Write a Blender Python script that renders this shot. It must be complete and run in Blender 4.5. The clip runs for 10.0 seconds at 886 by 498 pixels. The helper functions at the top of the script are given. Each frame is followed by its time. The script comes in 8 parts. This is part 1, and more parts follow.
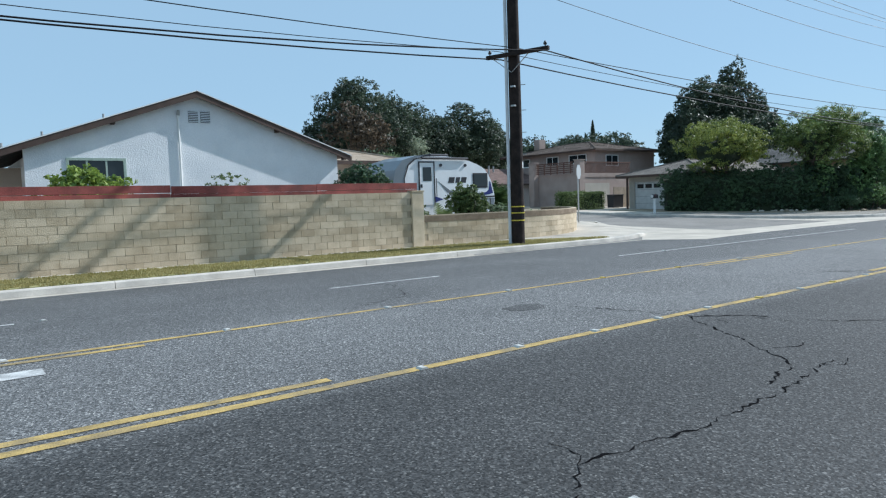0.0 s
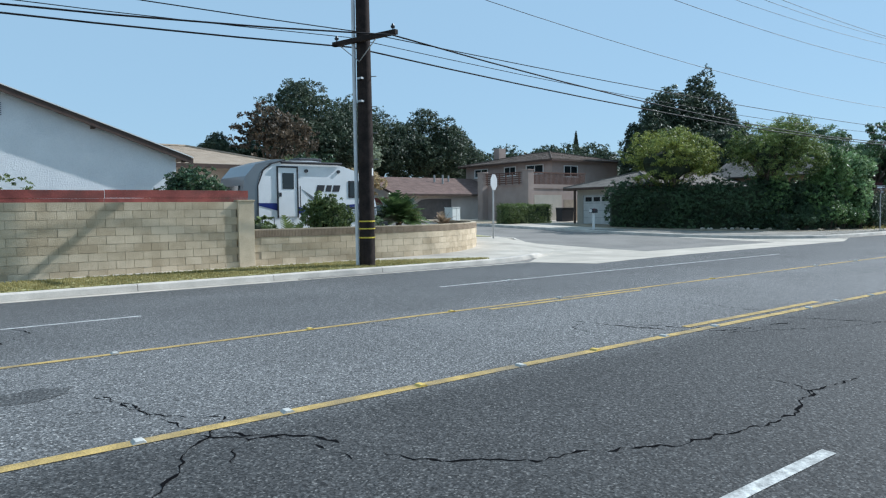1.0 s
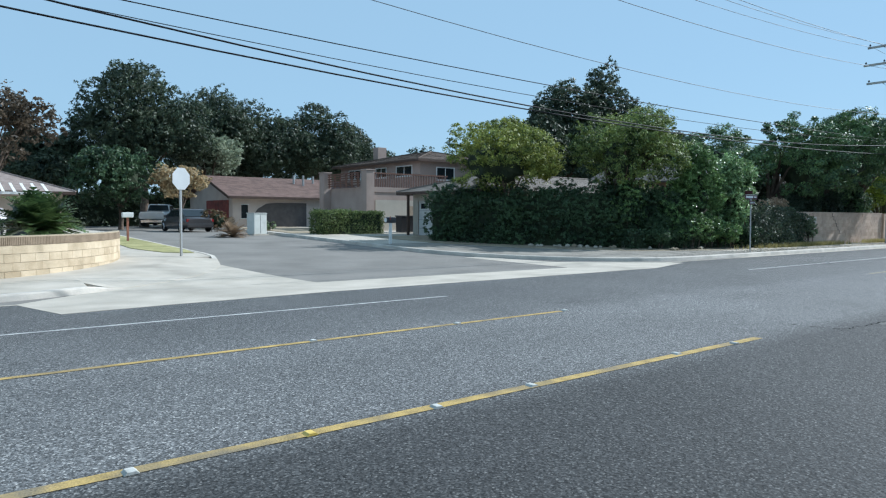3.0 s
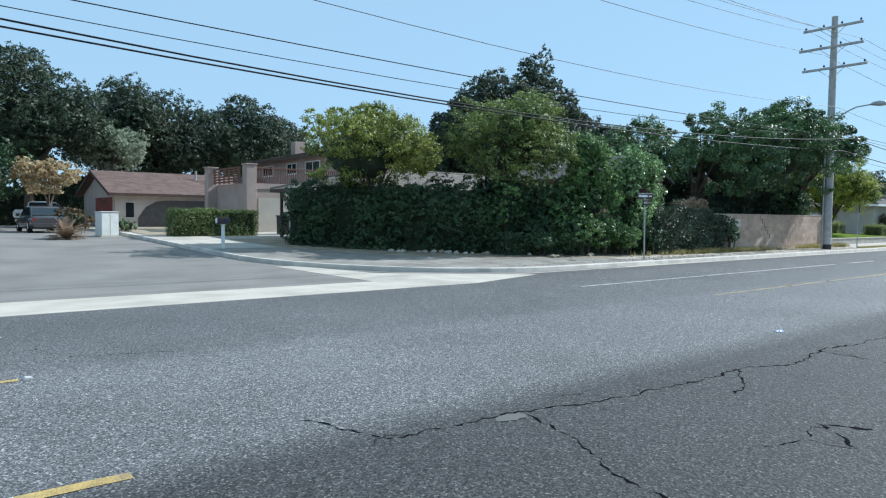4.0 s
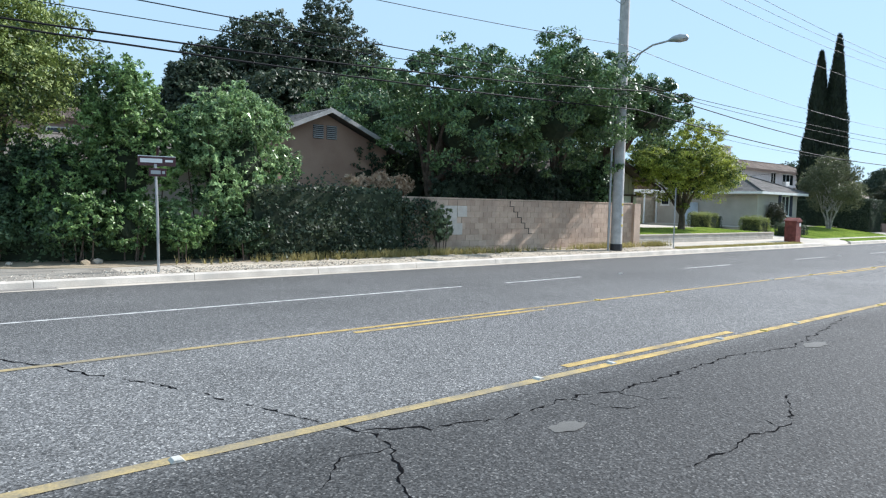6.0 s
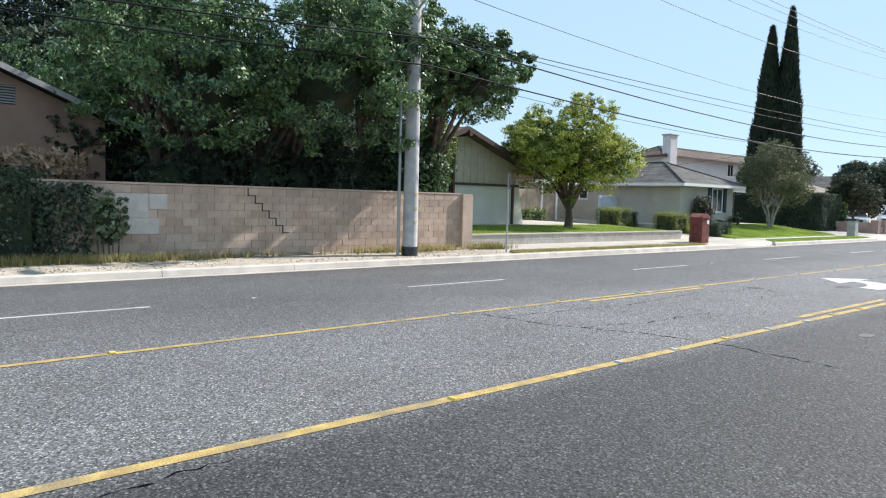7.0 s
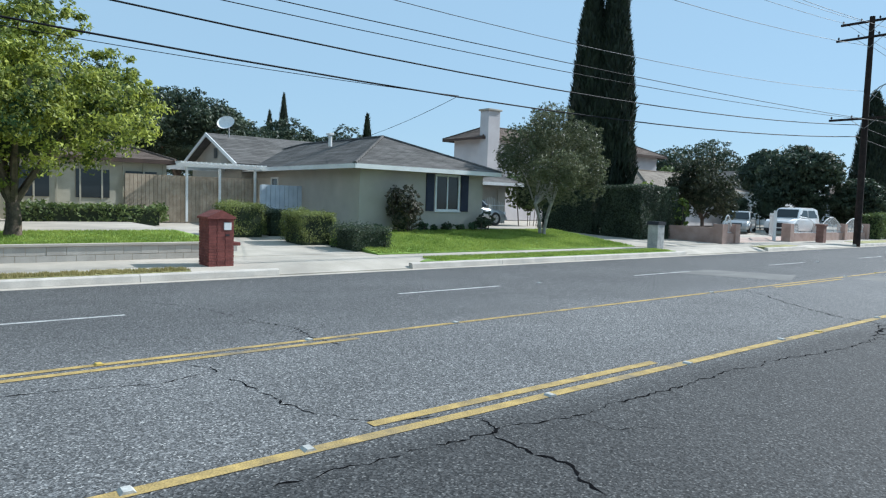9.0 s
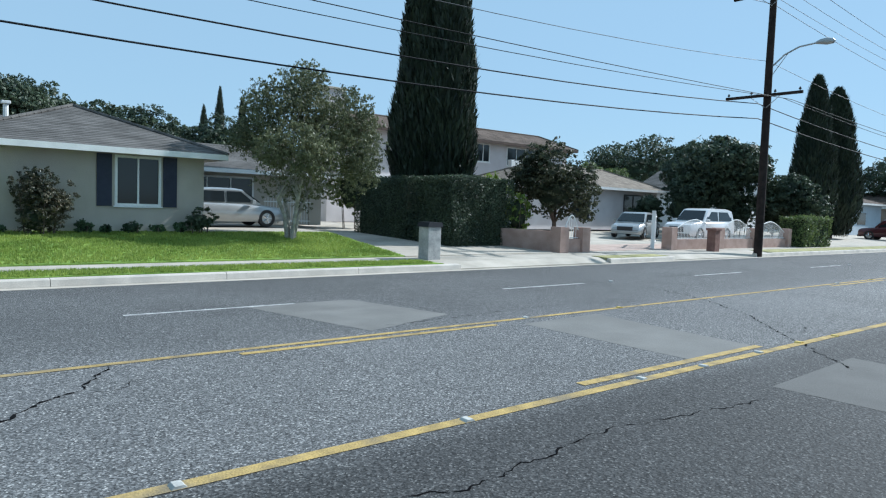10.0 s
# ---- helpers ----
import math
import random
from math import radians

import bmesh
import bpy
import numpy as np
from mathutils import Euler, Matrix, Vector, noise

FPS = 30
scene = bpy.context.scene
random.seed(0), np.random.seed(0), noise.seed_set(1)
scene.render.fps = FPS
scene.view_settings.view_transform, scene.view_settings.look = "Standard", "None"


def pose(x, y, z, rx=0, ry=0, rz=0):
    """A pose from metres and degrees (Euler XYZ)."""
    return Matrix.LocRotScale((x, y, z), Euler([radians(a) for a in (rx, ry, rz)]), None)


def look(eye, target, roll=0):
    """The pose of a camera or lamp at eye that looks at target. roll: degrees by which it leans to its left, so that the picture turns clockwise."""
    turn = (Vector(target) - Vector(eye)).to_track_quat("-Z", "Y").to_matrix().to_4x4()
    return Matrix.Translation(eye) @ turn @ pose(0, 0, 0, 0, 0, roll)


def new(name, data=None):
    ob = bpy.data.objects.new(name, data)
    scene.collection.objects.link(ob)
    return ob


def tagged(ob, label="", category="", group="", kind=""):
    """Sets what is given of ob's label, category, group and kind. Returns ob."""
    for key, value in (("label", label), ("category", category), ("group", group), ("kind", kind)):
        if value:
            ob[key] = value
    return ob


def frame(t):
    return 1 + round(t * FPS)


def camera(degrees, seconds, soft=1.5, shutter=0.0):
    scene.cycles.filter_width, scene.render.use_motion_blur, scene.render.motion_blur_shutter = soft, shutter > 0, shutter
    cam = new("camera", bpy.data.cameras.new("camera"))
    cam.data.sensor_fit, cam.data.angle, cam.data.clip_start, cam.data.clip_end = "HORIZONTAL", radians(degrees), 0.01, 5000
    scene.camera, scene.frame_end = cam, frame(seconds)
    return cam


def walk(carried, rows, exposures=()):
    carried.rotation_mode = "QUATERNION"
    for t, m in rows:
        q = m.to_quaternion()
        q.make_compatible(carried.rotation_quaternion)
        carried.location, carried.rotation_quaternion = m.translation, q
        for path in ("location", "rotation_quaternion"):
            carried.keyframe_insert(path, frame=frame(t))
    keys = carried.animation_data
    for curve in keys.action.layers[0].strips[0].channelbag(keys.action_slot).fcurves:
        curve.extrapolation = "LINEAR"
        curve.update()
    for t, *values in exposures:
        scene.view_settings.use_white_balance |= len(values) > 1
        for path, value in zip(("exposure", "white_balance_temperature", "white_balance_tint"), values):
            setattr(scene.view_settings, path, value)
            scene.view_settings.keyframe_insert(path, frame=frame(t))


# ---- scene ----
cam = camera(66.0, 10.0, 1.2)
PATH = [
    (0, (-0.815, -1.798, 1.438), (0.376, -0.198, 1.297), -1.8),
    (0.5, (1.874, -1.588, 1.388), (3.071, 0.01, 1.265), -1.2),
    (1, (4.806, -1.612, 1.462), (6.007, -0.017, 1.347), -0.7),
    (1.5, (8.082, -1.401, 1.422), (9.288, 0.19, 1.315), -0.5),
    (2, (11.419, -1.203, 1.391), (12.634, 0.383, 1.291), -0.3),
    (2.5, (14.71, -1.212, 1.438), (15.934, 0.367, 1.34), -0.0),
    (4, (25.318, -1.297, 1.574), (26.573, 0.257, 1.477), 0.6),
    (4.5, (29.501, -1.39, 1.5), (30.759, 0.161, 1.401), 0.6),
    (5, (34.152, -1.046, 1.466), (35.426, 0.492, 1.363), 0.7),
    (5.5, (38.503, -1.136, 1.567), (39.786, 0.394, 1.445), 1.0),
    (6, (43.236, -1.228, 1.627), (44.519, 0.299, 1.494), 1.3),
    (6.2, (45.166, -1.218, 1.607), (46.451, 0.309, 1.471), 1.3),
    (7.3, (56.57, -1.08, 1.612), (57.847, 0.452, 1.461), 1.6),
    (7.5, (58.727, -1.086, 1.626), (60.001, 0.447, 1.471), 1.6),
    (8, (64.254, -0.971, 1.614), (65.528, 0.563, 1.46), 1.6),
    (8.3, (67.713, -0.899, 1.584), (68.985, 0.638, 1.436), 1.5),
    (9, (75.774, -0.871, 1.638), (77.045, 0.667, 1.5), 1.7),
    (9.5, (81.803, -0.801, 1.637), (83.072, 0.739, 1.508), 1.8),
    (9.8, (85.337, -0.781, 1.621), (86.61, 0.757, 1.494), 2.0),
    (10, (87.892, -0.722, 1.585), (89.16, 0.819, 1.459), 2.0),
]
EXPOSURES = [(0, 0.3, 5650, 8), (2.5, 0.3, 5550, 6), (4, 0.5, 5550, 6), (6, 0.78, 5980, 12), (7.5, 0.74, 6220, 14), (8.5, 0.4, 5850, 9), (9.2, 0.38, 5650, 7), (10, 0.36, 5550, 6)]
walk(cam, [(t, look(eye, target, roll)) for t, eye, target, roll in PATH], EXPOSURES)

# world and sun
SUN_AZ, SUN_EL = 11.6, 38.0   # degrees from +x towards -y; height above the horizon
world = bpy.data.worlds.new("sky")
scene.world = world
world.use_nodes = True
sky_node = world.node_tree.nodes.new("ShaderNodeTexSky")
sky_node.sky_type, sky_node.sun_disc = "NISHITA", False
sky_node.sun_elevation, sky_node.sun_rotation = radians(SUN_EL), radians(90 + SUN_AZ)
sky_node.air_density, sky_node.dust_density, sky_node.ozone_density = 1.0, 0.2, 3.0
haze = world.node_tree.nodes.new("ShaderNodeMix")
haze.data_type = "RGBA"
haze.inputs[0].default_value, haze.inputs[7].default_value = 0.86, (2.44, 3.4, 4.02, 1)
world.node_tree.links.new(sky_node.outputs[0], haze.inputs[6])
world.node_tree.links.new(haze.outputs[2], world.node_tree.nodes["Background"].inputs[0])
world.node_tree.nodes["Background"].inputs[1].default_value = 0.135
sun = new("sun", bpy.data.lights.new("sun", "SUN"))
sun.data.energy, sun.data.angle, sun.data.color = 4.8, radians(0.6), (1.0, 0.94, 0.86)
toward = Vector((math.cos(radians(SUN_AZ)) * math.cos(radians(SUN_EL)), -math.sin(radians(SUN_AZ)) * math.cos(radians(SUN_EL)), math.sin(radians(SUN_EL))))
sun.matrix_world = look(toward * 60 + Vector((50, 10, 0)), Vector((50, 10, 0)))

# ---- materials ----
def surf(name, dark, light, scale=3.0, rough=0.85, bump=0.25, grain=60.0, metal=0.0, spread=0.5, island=0.0, stain=None, stain_scale=0.4, stain_amount=0.5, spec=0.5, fine=0.5):
    """A worn surface: two colours mixed by broad and fine noise, with relief of the same grain."""
    m = bpy.data.materials.new(name)
    m.use_nodes = True
    n, l = m.node_tree.nodes, m.node_tree.links
    b = n["Principled BSDF"]
    b.inputs["Roughness"].default_value, b.inputs["Metallic"].default_value = rough, metal
    b.inputs["Specular IOR Level"].default_value = spec
    co = n.new("ShaderNodeNewGeometry")
    broad, finen = n.new("ShaderNodeTexNoise"), n.new("ShaderNodeTexNoise")
    broad.inputs["Scale"].default_value, broad.inputs["Detail"].default_value = scale, 5
    finen.inputs["Scale"].default_value, finen.inputs["Detail"].default_value = grain, 3
    for q in (broad, finen):
        l.new(co.outputs["Position"], q.inputs["Vector"])
    mixf = n.new("ShaderNodeMath")
    mixf.operation = "MULTIPLY_ADD"
    l.new(finen.outputs[0], mixf.inputs[0])
    mixf.inputs[1].default_value = fine
    l.new(broad.outputs[0], mixf.inputs[2])
    ramp = n.new("ShaderNodeMapRange")
    mid = 0.5 + 0.5 * fine
    ramp.inputs[1].default_value, ramp.inputs[2].default_value = mid - spread * 0.4, mid + spread * 0.4
    l.new(mixf.outputs[0], ramp.inputs[0])
    fac = ramp.outputs[0]
    if island:
        rnd = n.new("ShaderNodeObjectInfo") if island < 0 else None
        add = n.new("ShaderNodeMath")
        add.operation = "MULTIPLY_ADD"
        l.new(rnd.outputs["Random"] if rnd else co.outputs["Random Per Island"], add.inputs[0])
        add.inputs[1].default_value = abs(island)
        sub = n.new("ShaderNodeMath")
        sub.operation = "SUBTRACT"
        l.new(fac, sub.inputs[0])
        sub.inputs[1].default_value = abs(island) * 0.5
        l.new(sub.outputs[0], add.inputs[2])
        add.use_clamp = True
        fac = add.outputs[0]
    mix = n.new("ShaderNodeMix")
    mix.data_type = "RGBA"
    l.new(fac, mix.inputs[0])
    mix.inputs[6].default_value, mix.inputs[7].default_value = (*dark, 1), (*light, 1)
    out = mix.outputs[2]
    if stain:
        st = n.new("ShaderNodeTexNoise")
        st.inputs["Scale"].default_value, st.inputs["Detail"].default_value = stain_scale, 6
        l.new(co.outputs["Position"], st.inputs["Vector"])
        mr = n.new("ShaderNodeMapRange")
        mr.inputs[1].default_value, mr.inputs[2].default_value, mr.inputs[4].default_value = 0.5, 0.72, stain_amount
        l.new(st.outputs[0], mr.inputs[0])
        mx = n.new("ShaderNodeMix")
        mx.data_type = "RGBA"
        l.new(mr.outputs[0], mx.inputs[0])
        l.new(out, mx.inputs[6])
        mx.inputs[7].default_value = (*stain, 1)
        out = mx.outputs[2]
    l.new(out, b.inputs["Base Color"])
    if bump:
        bm_ = n.new("ShaderNodeBump")
        bm_.inputs["Strength"].default_value, bm_.inputs["Distance"].default_value = bump, 0.02
        l.new(finen.outputs[0], bm_.inputs["Height"])
        l.new(bm_.outputs[0], b.inputs["Normal"])
    return m


def glossy(name, colour, rough=0.2, metal=0.0, coat=0.0):
    m = surf(name, [c * 0.9 for c in colour], colour, 2.0, rough, 0.0, 30.0, metal)
    m.node_tree.nodes["Principled BSDF"].inputs["Coat Weight"].default_value = coat
    return m


def leafy(name, dark, light, rough=0.55, through_light=0.42):
    """Foliage: colour varied leaf by leaf and over the crown, with light passing through."""
    m = surf(name, dark, light, 0.7, rough, 0.0, 9.0, 0.0, 0.7, island=0.8, spec=0.35)
    n, l = m.node_tree.nodes, m.node_tree.links
    b = n["Principled BSDF"]
    tr = n.new("ShaderNodeBsdfTranslucent")
    l.new(b.inputs["Base Color"].links[0].from_socket, tr.inputs[0])
    mx = n.new("ShaderNodeMixShader")
    mx.inputs[0].default_value = through_light
    l.new(b.outputs[0], mx.inputs[1])
    l.new(tr.outputs[0], mx.inputs[2])
    l.new(mx.outputs[0], n["Material Output"].inputs[0])
    return m


# ---- mesh helpers ----
def mesh_object(name, bm, material, parent=None, smooth=False):
    me = bpy.data.meshes.new(name)
    bm.normal_update()
    bm.to_mesh(me)
    bm.free()
    for m in material if isinstance(material, (list, tuple)) else [material]:
        me.materials.append(m)
    if smooth:
        me.shade_smooth()
        me.set_sharp_from_angle(angle=radians(40))
    ob = new(name, me)
    if parent is not None:
        ob.parent = parent
    return ob


def part(name, bm, material, parent, label="", smooth=False):
    ob = mesh_object(name, bm, material, parent, smooth)
    if label:
        ob["label"] = label
    return ob


def thing(name, label, category, at=(0, 0, 0), turn=0.0, group="", kind=""):
    ob = new(name)
    ob.matrix_basis = pose(*at, 0, 0, turn)
    return tagged(ob, label, category, group, kind)


def box(bm, x0, y0, z0, x1, y1, z1, bevel=0.0, mat=0):
    r = bmesh.ops.create_cube(bm, size=1.0, matrix=Matrix.Translation(((x0 + x1) / 2, (y0 + y1) / 2, (z0 + z1) / 2)) @ Matrix.Diagonal((abs(x1 - x0), abs(y1 - y0), abs(z1 - z0), 1)))
    vs = r["verts"]
    fs = {f for v in vs for f in v.link_faces}
    if bevel:
        es = list({e for v in vs for e in v.link_edges})
        o = bmesh.ops.bevel(bm, geom=es, offset=bevel, segments=2, affect="EDGES", profile=0.6)
        fs |= set(o["faces"])
    for f in fs:
        if f.is_valid:
            f.material_index = mat
    return bm


def B(*a, bevel=0.0):
    return box(bmesh.new(), *a, bevel=bevel)


def rod(bm, p0, p1, r0, r1=None, n=10, caps=True):
    r1 = r0 if r1 is None else r1
    p0, p1 = Vector(p0), Vector(p1)
    q = (p1 - p0).to_track_quat("Z", "Y").to_matrix()
    rings = []
    for p, r in ((p0, r0), (p1, r1)):
        rings.append([bm.verts.new(p + q @ Vector((r * math.cos(2 * math.pi * i / n), r * math.sin(2 * math.pi * i / n), 0))) for i in range(n)])
    for i in range(n):
        bm.faces.new((rings[0][i], rings[0][(i + 1) % n], rings[1][(i + 1) % n], rings[1][i]))
    if caps:
        bm.faces.new(rings[0][::-1])
        bm.faces.new(rings[1])
    return bm


def R(*a, **k):
    return rod(bmesh.new(), *a, **k)


def tube(bm, pts, radii, n=8):
    """A round limb along a line of places."""
    pts = [Vector(p) for p in pts]
    if not isinstance(radii, (list, tuple)):
        radii = [radii] * len(pts)
    rings = []
    for i, p in enumerate(pts):
        d = (pts[min(i + 1, len(pts) - 1)] - pts[max(i - 1, 0)]).normalized()
        a = d.cross(Vector((0.13, 0.97, 0.2))).normalized()
        c = d.cross(a)
        rings.append([bm.verts.new(p + radii[i] * (a * math.cos(2 * math.pi * k / n) + c * math.sin(2 * math.pi * k / n))) for k in range(n)])
    for u, v in zip(rings, rings[1:]):
        for k in range(n):
            bm.faces.new((u[k], u[(k + 1) % n], v[(k + 1) % n], v[k]))
    bm.faces.new(rings[0][::-1])
    bm.faces.new(rings[-1])
    return bm


def prism(bm, poly, axis, a, b, mat=0):
    """A flat outline carried from a to b along an axis. poly gives the other two coordinates, in order."""
    def at(u, v, w):
        return (w, u, v) if axis == "x" else (u, w, v) if axis == "y" else (u, v, w)
    lo = [bm.verts.new(at(u, v, a)) for u, v in poly]
    hi = [bm.verts.new(at(u, v, b)) for u, v in poly]
    k = len(poly)
    fs = [bm.faces.new((lo[i], lo[(i + 1) % k], hi[(i + 1) % k], hi[i])) for i in range(k)]
    fs += [bm.faces.new(lo[::-1]), bm.faces.new(hi)]
    for f in fs:
        f.material_index = mat
    bmesh.ops.recalc_face_normals(bm, faces=fs)
    return bm


def P(*a, **k):
    return prism(bmesh.new(), *a, **k)


def slab(corners, thick):
    """A flat plate through corner places, thickened downwards."""
    bm = bmesh.new()
    top = [bm.verts.new(c) for c in corners]
    low = [bm.verts.new((c[0], c[1], c[2] - thick)) for c in corners]
    k = len(corners)
    bm.faces.new(top)
    bm.faces.new(low[::-1])
    for i in range(k):
        bm.faces.new((top[i], low[i], low[(i + 1) % k], top[(i + 1) % k]))
    bmesh.ops.recalc_face_normals(bm, faces=bm.faces)
    return bm


def quads_object(name, verts, faces, material, parent=None, smooth=False):
    me = bpy.data.meshes.new(name)
    me.from_pydata(verts, [], faces)
    me.materials.append(material)
    if smooth:
        me.shade_smooth()
    me.update()
    ob = new(name, me)
    if parent is not None:
        ob.parent = parent
    return ob


def road_z(y):
    """Height of the crowned road and of the strip behind the far kerb."""
    if y > 16.2:
        return min(0.027 * (y - 16.2), 0.6)
    if y > 13.9:
        return -0.06 + 0.06 * (y - 13.9) / 2.3
    if y > 6.08:
        return -0.2 * (y - 6.08) / 7.82
    if y < 3.0:
        return -0.024 * (3.0 - y)
    return 0.0


# ---- foliage ----
def leaf_cloud(rng, lobes, count, size, droop=0.0, long=1.7, shell=0.55, twig=15, far=False, tuft=1.7):
    """Leaves on lobes (centre, radii), turned mostly outwards, twig leaves to a twig: each a folded pair of faces, or one face far off."""
    vol = np.array([(r[0] * r[1] * r[2]) ** 0.667 for _, r in lobes])
    pick = rng.choice(len(lobes), count, p=vol / vol.sum())
    c = np.array([l[0] for l in lobes])[pick]
    r = np.array([l[1] for l in lobes])[pick]
    d = rng.normal(size=(count, 3))
    d /= np.linalg.norm(d, axis=1)[:, None]
    lump = 1 + 0.13 * np.sin(d[:, 0] * 7 + pick * 1.7) * np.sin(d[:, 1] * 6 + pick) + 0.10 * np.sin(d[:, 2] * 9 + pick * 2.3)
    rad = (shell + (1 - shell) * rng.random(count) ** 0.45) * lump
    p = c + d * r * rad[:, None]
    # leaves gather on twigs: each twig has one of the places above
    twigs = max(12, count // twig)
    which = rng.integers(0, twigs, count)
    reach = np.minimum(size * tuft, 0.3 * r[which].min(axis=1))[:, None] * (0.5 + 0.9 * rng.random(twigs))[which][:, None]
    reach = reach * (0.4 if shell > 0.88 else 1.0)
    off = rng.normal(size=(count, 3))
    off /= np.linalg.norm(off, axis=1)[:, None]
    off *= rng.random(count)[:, None] ** 0.5
    p = p[which] + off * reach * np.array((1.15, 1.15, 0.75)) + d[which] * reach * 0.3
    out = 0.7 * off + 0.5 * d[which] + np.array((0, 0, 0.25)) + 0.55 * rng.normal(size=(count, 3))
    out /= np.linalg.norm(out, axis=1)[:, None]
    tan = np.cross(out, rng.normal(size=(count, 3)))
    tan[:, 2] -= droop
    tan /= np.linalg.norm(tan, axis=1)[:, None]
    side = np.cross(tan, out)
    s = size * (0.6 + 0.8 * rng.random(count))[:, None]
    a, b = p - tan * s * long * 0.5, p + tan * s * long * 0.5
    k = out * s * 0.25
    w = side * s * 0.5
    if far:
        return np.stack([a + w, b, a - w], 1).reshape(-1, 3), np.arange(count * 3).reshape(-1, 3)
    v = np.stack([a, p + w + k, b, p - w + k], 1).reshape(-1, 3)
    i = np.arange(count)[:, None] * 4
    f = np.concatenate([i + [0, 1, 2], i + [0, 2, 3]], 0)
    return v, f


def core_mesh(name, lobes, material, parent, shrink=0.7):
    """Added solid core; its near-black colour stands for the shade inside a crown."""
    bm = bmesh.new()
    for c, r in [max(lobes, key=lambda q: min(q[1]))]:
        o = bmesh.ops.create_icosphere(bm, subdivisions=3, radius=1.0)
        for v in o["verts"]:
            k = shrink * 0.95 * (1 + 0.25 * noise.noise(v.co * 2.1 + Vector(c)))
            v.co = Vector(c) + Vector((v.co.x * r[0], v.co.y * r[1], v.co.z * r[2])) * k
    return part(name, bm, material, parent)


def foliage(parent, seed, lobes, count, size, material, inner, droop=0.0, long=1.7, name="crown", shrink=0.7, shell=0.55, twig=15, far=False, tuft=1.7):
    rng = np.random.default_rng(seed)
    v, f = leaf_cloud(rng, lobes, count, size, droop, long, shell, twig, far, tuft)
    ob = quads_object(name, v, f, material, parent)
    if inner:
        core_mesh("inner_mass", lobes, inner, ob, shrink)
    return ob


def random_lobes(rng, centre, radii, k, small=0.45):
    """A main lobe with k smaller ones over its surface, for an uneven outline."""
    out = [(tuple(centre), tuple(np.array(radii) * 0.74))]
    for i in range(k):
        d = rng.normal(size=3)
        d[2] = abs(d[2]) * 0.9 - 0.25
        d /= np.linalg.norm(d)
        s = small * (0.6 + 0.8 * rng.random())
        out.append((tuple(np.array(centre) + d * np.array(radii) * (1.0 - s * 0.6)), tuple(np.array(radii) * s * np.array((1, 1, 0.9)))))
    return out


def tree(label, at, trunk_r, fork, centre, radii, leaves, size, material, seed, k=12, bark=None, inner=True, droop=0.0, small=0.45, limbs=6, group="", lean=0.0, stems=1, long=1.7, shell=0.55, shrink=0.62, name="tree", twig=15, far=False, fold=False, tuft=1.7):
    """A tapered trunk that forks into limbs reaching into an uneven crown. centre is above the foot."""
    rng = np.random.default_rng(seed)
    t = thing(name, label, "tree", at, 0, group)
    lobes = random_lobes(rng, centre, radii, k, small)
    for s in range(stems):
        bm = bmesh.new()
        dx, dy = (0.0, 0.0) if stems == 1 else (0.25 * math.cos(s * 6.28 / stems), 0.25 * math.sin(s * 6.28 / stems))
        f = Vector((lean * fork + dx * 2.0, dy * 2.0, fork))
        tube(bm, [(dx * 0.4, dy * 0.4, -0.25), (dx * 0.5, dy * 0.5, 0.1), (f.x * 0.5 + 0.03, f.y * 0.5, fork * 0.55), f], [trunk_r * 1.5, trunk_r * 1.08, trunk_r * 0.9, trunk_r * 0.8], 9)
        for i in range(limbs):
            c, r = lobes[1 + (i + s * limbs) % (len(lobes) - 1)] if len(lobes) > 1 else lobes[0]
            e = Vector(c) * 0.9 + Vector(centre) * 0.1
            mid = f.lerp(e, 0.5) + Vector((0, 0, 0.12 * (e - f).length))
            tube(bm, [f - Vector((0, 0, 0.1)), f.lerp(mid, 0.5), mid, e], [trunk_r * 0.55, trunk_r * 0.42, trunk_r * 0.28, trunk_r * 0.08], 6)
        part("trunk", bm, bark or BARK, t, smooth=True)
    foliage(t, seed + 1, lobes, int(leaves * 1.9), size * 0.72 if not far else size, material, CORE_SHADE if inner else None, droop, long, shrink=shrink, shell=shell, twig=twig, far=not fold, tuft=tuft)
    return t


def bush(label, at, lobes, leaves, size, material, seed, group="", name="shrub", category="shrub", long=1.7, shell=0.6, shrink=0.75):
    t = thing(name, label, category, at, 0, group)
    bm = bmesh.new()
    for c, r in lobes[:6]:
        tube(bm, [(c[0] * 0.7, c[1] * 0.7, -0.15), (c[0], c[1], c[2])], [0.022, 0.012], 5)
    part("stem", bm, BARK, t)
    foliage(t, seed, lobes, int(leaves * 1.6), size * 0.76, material, CORE_SHADE, 0.0, long, "leaves", shrink, shell, far=True)
    return t

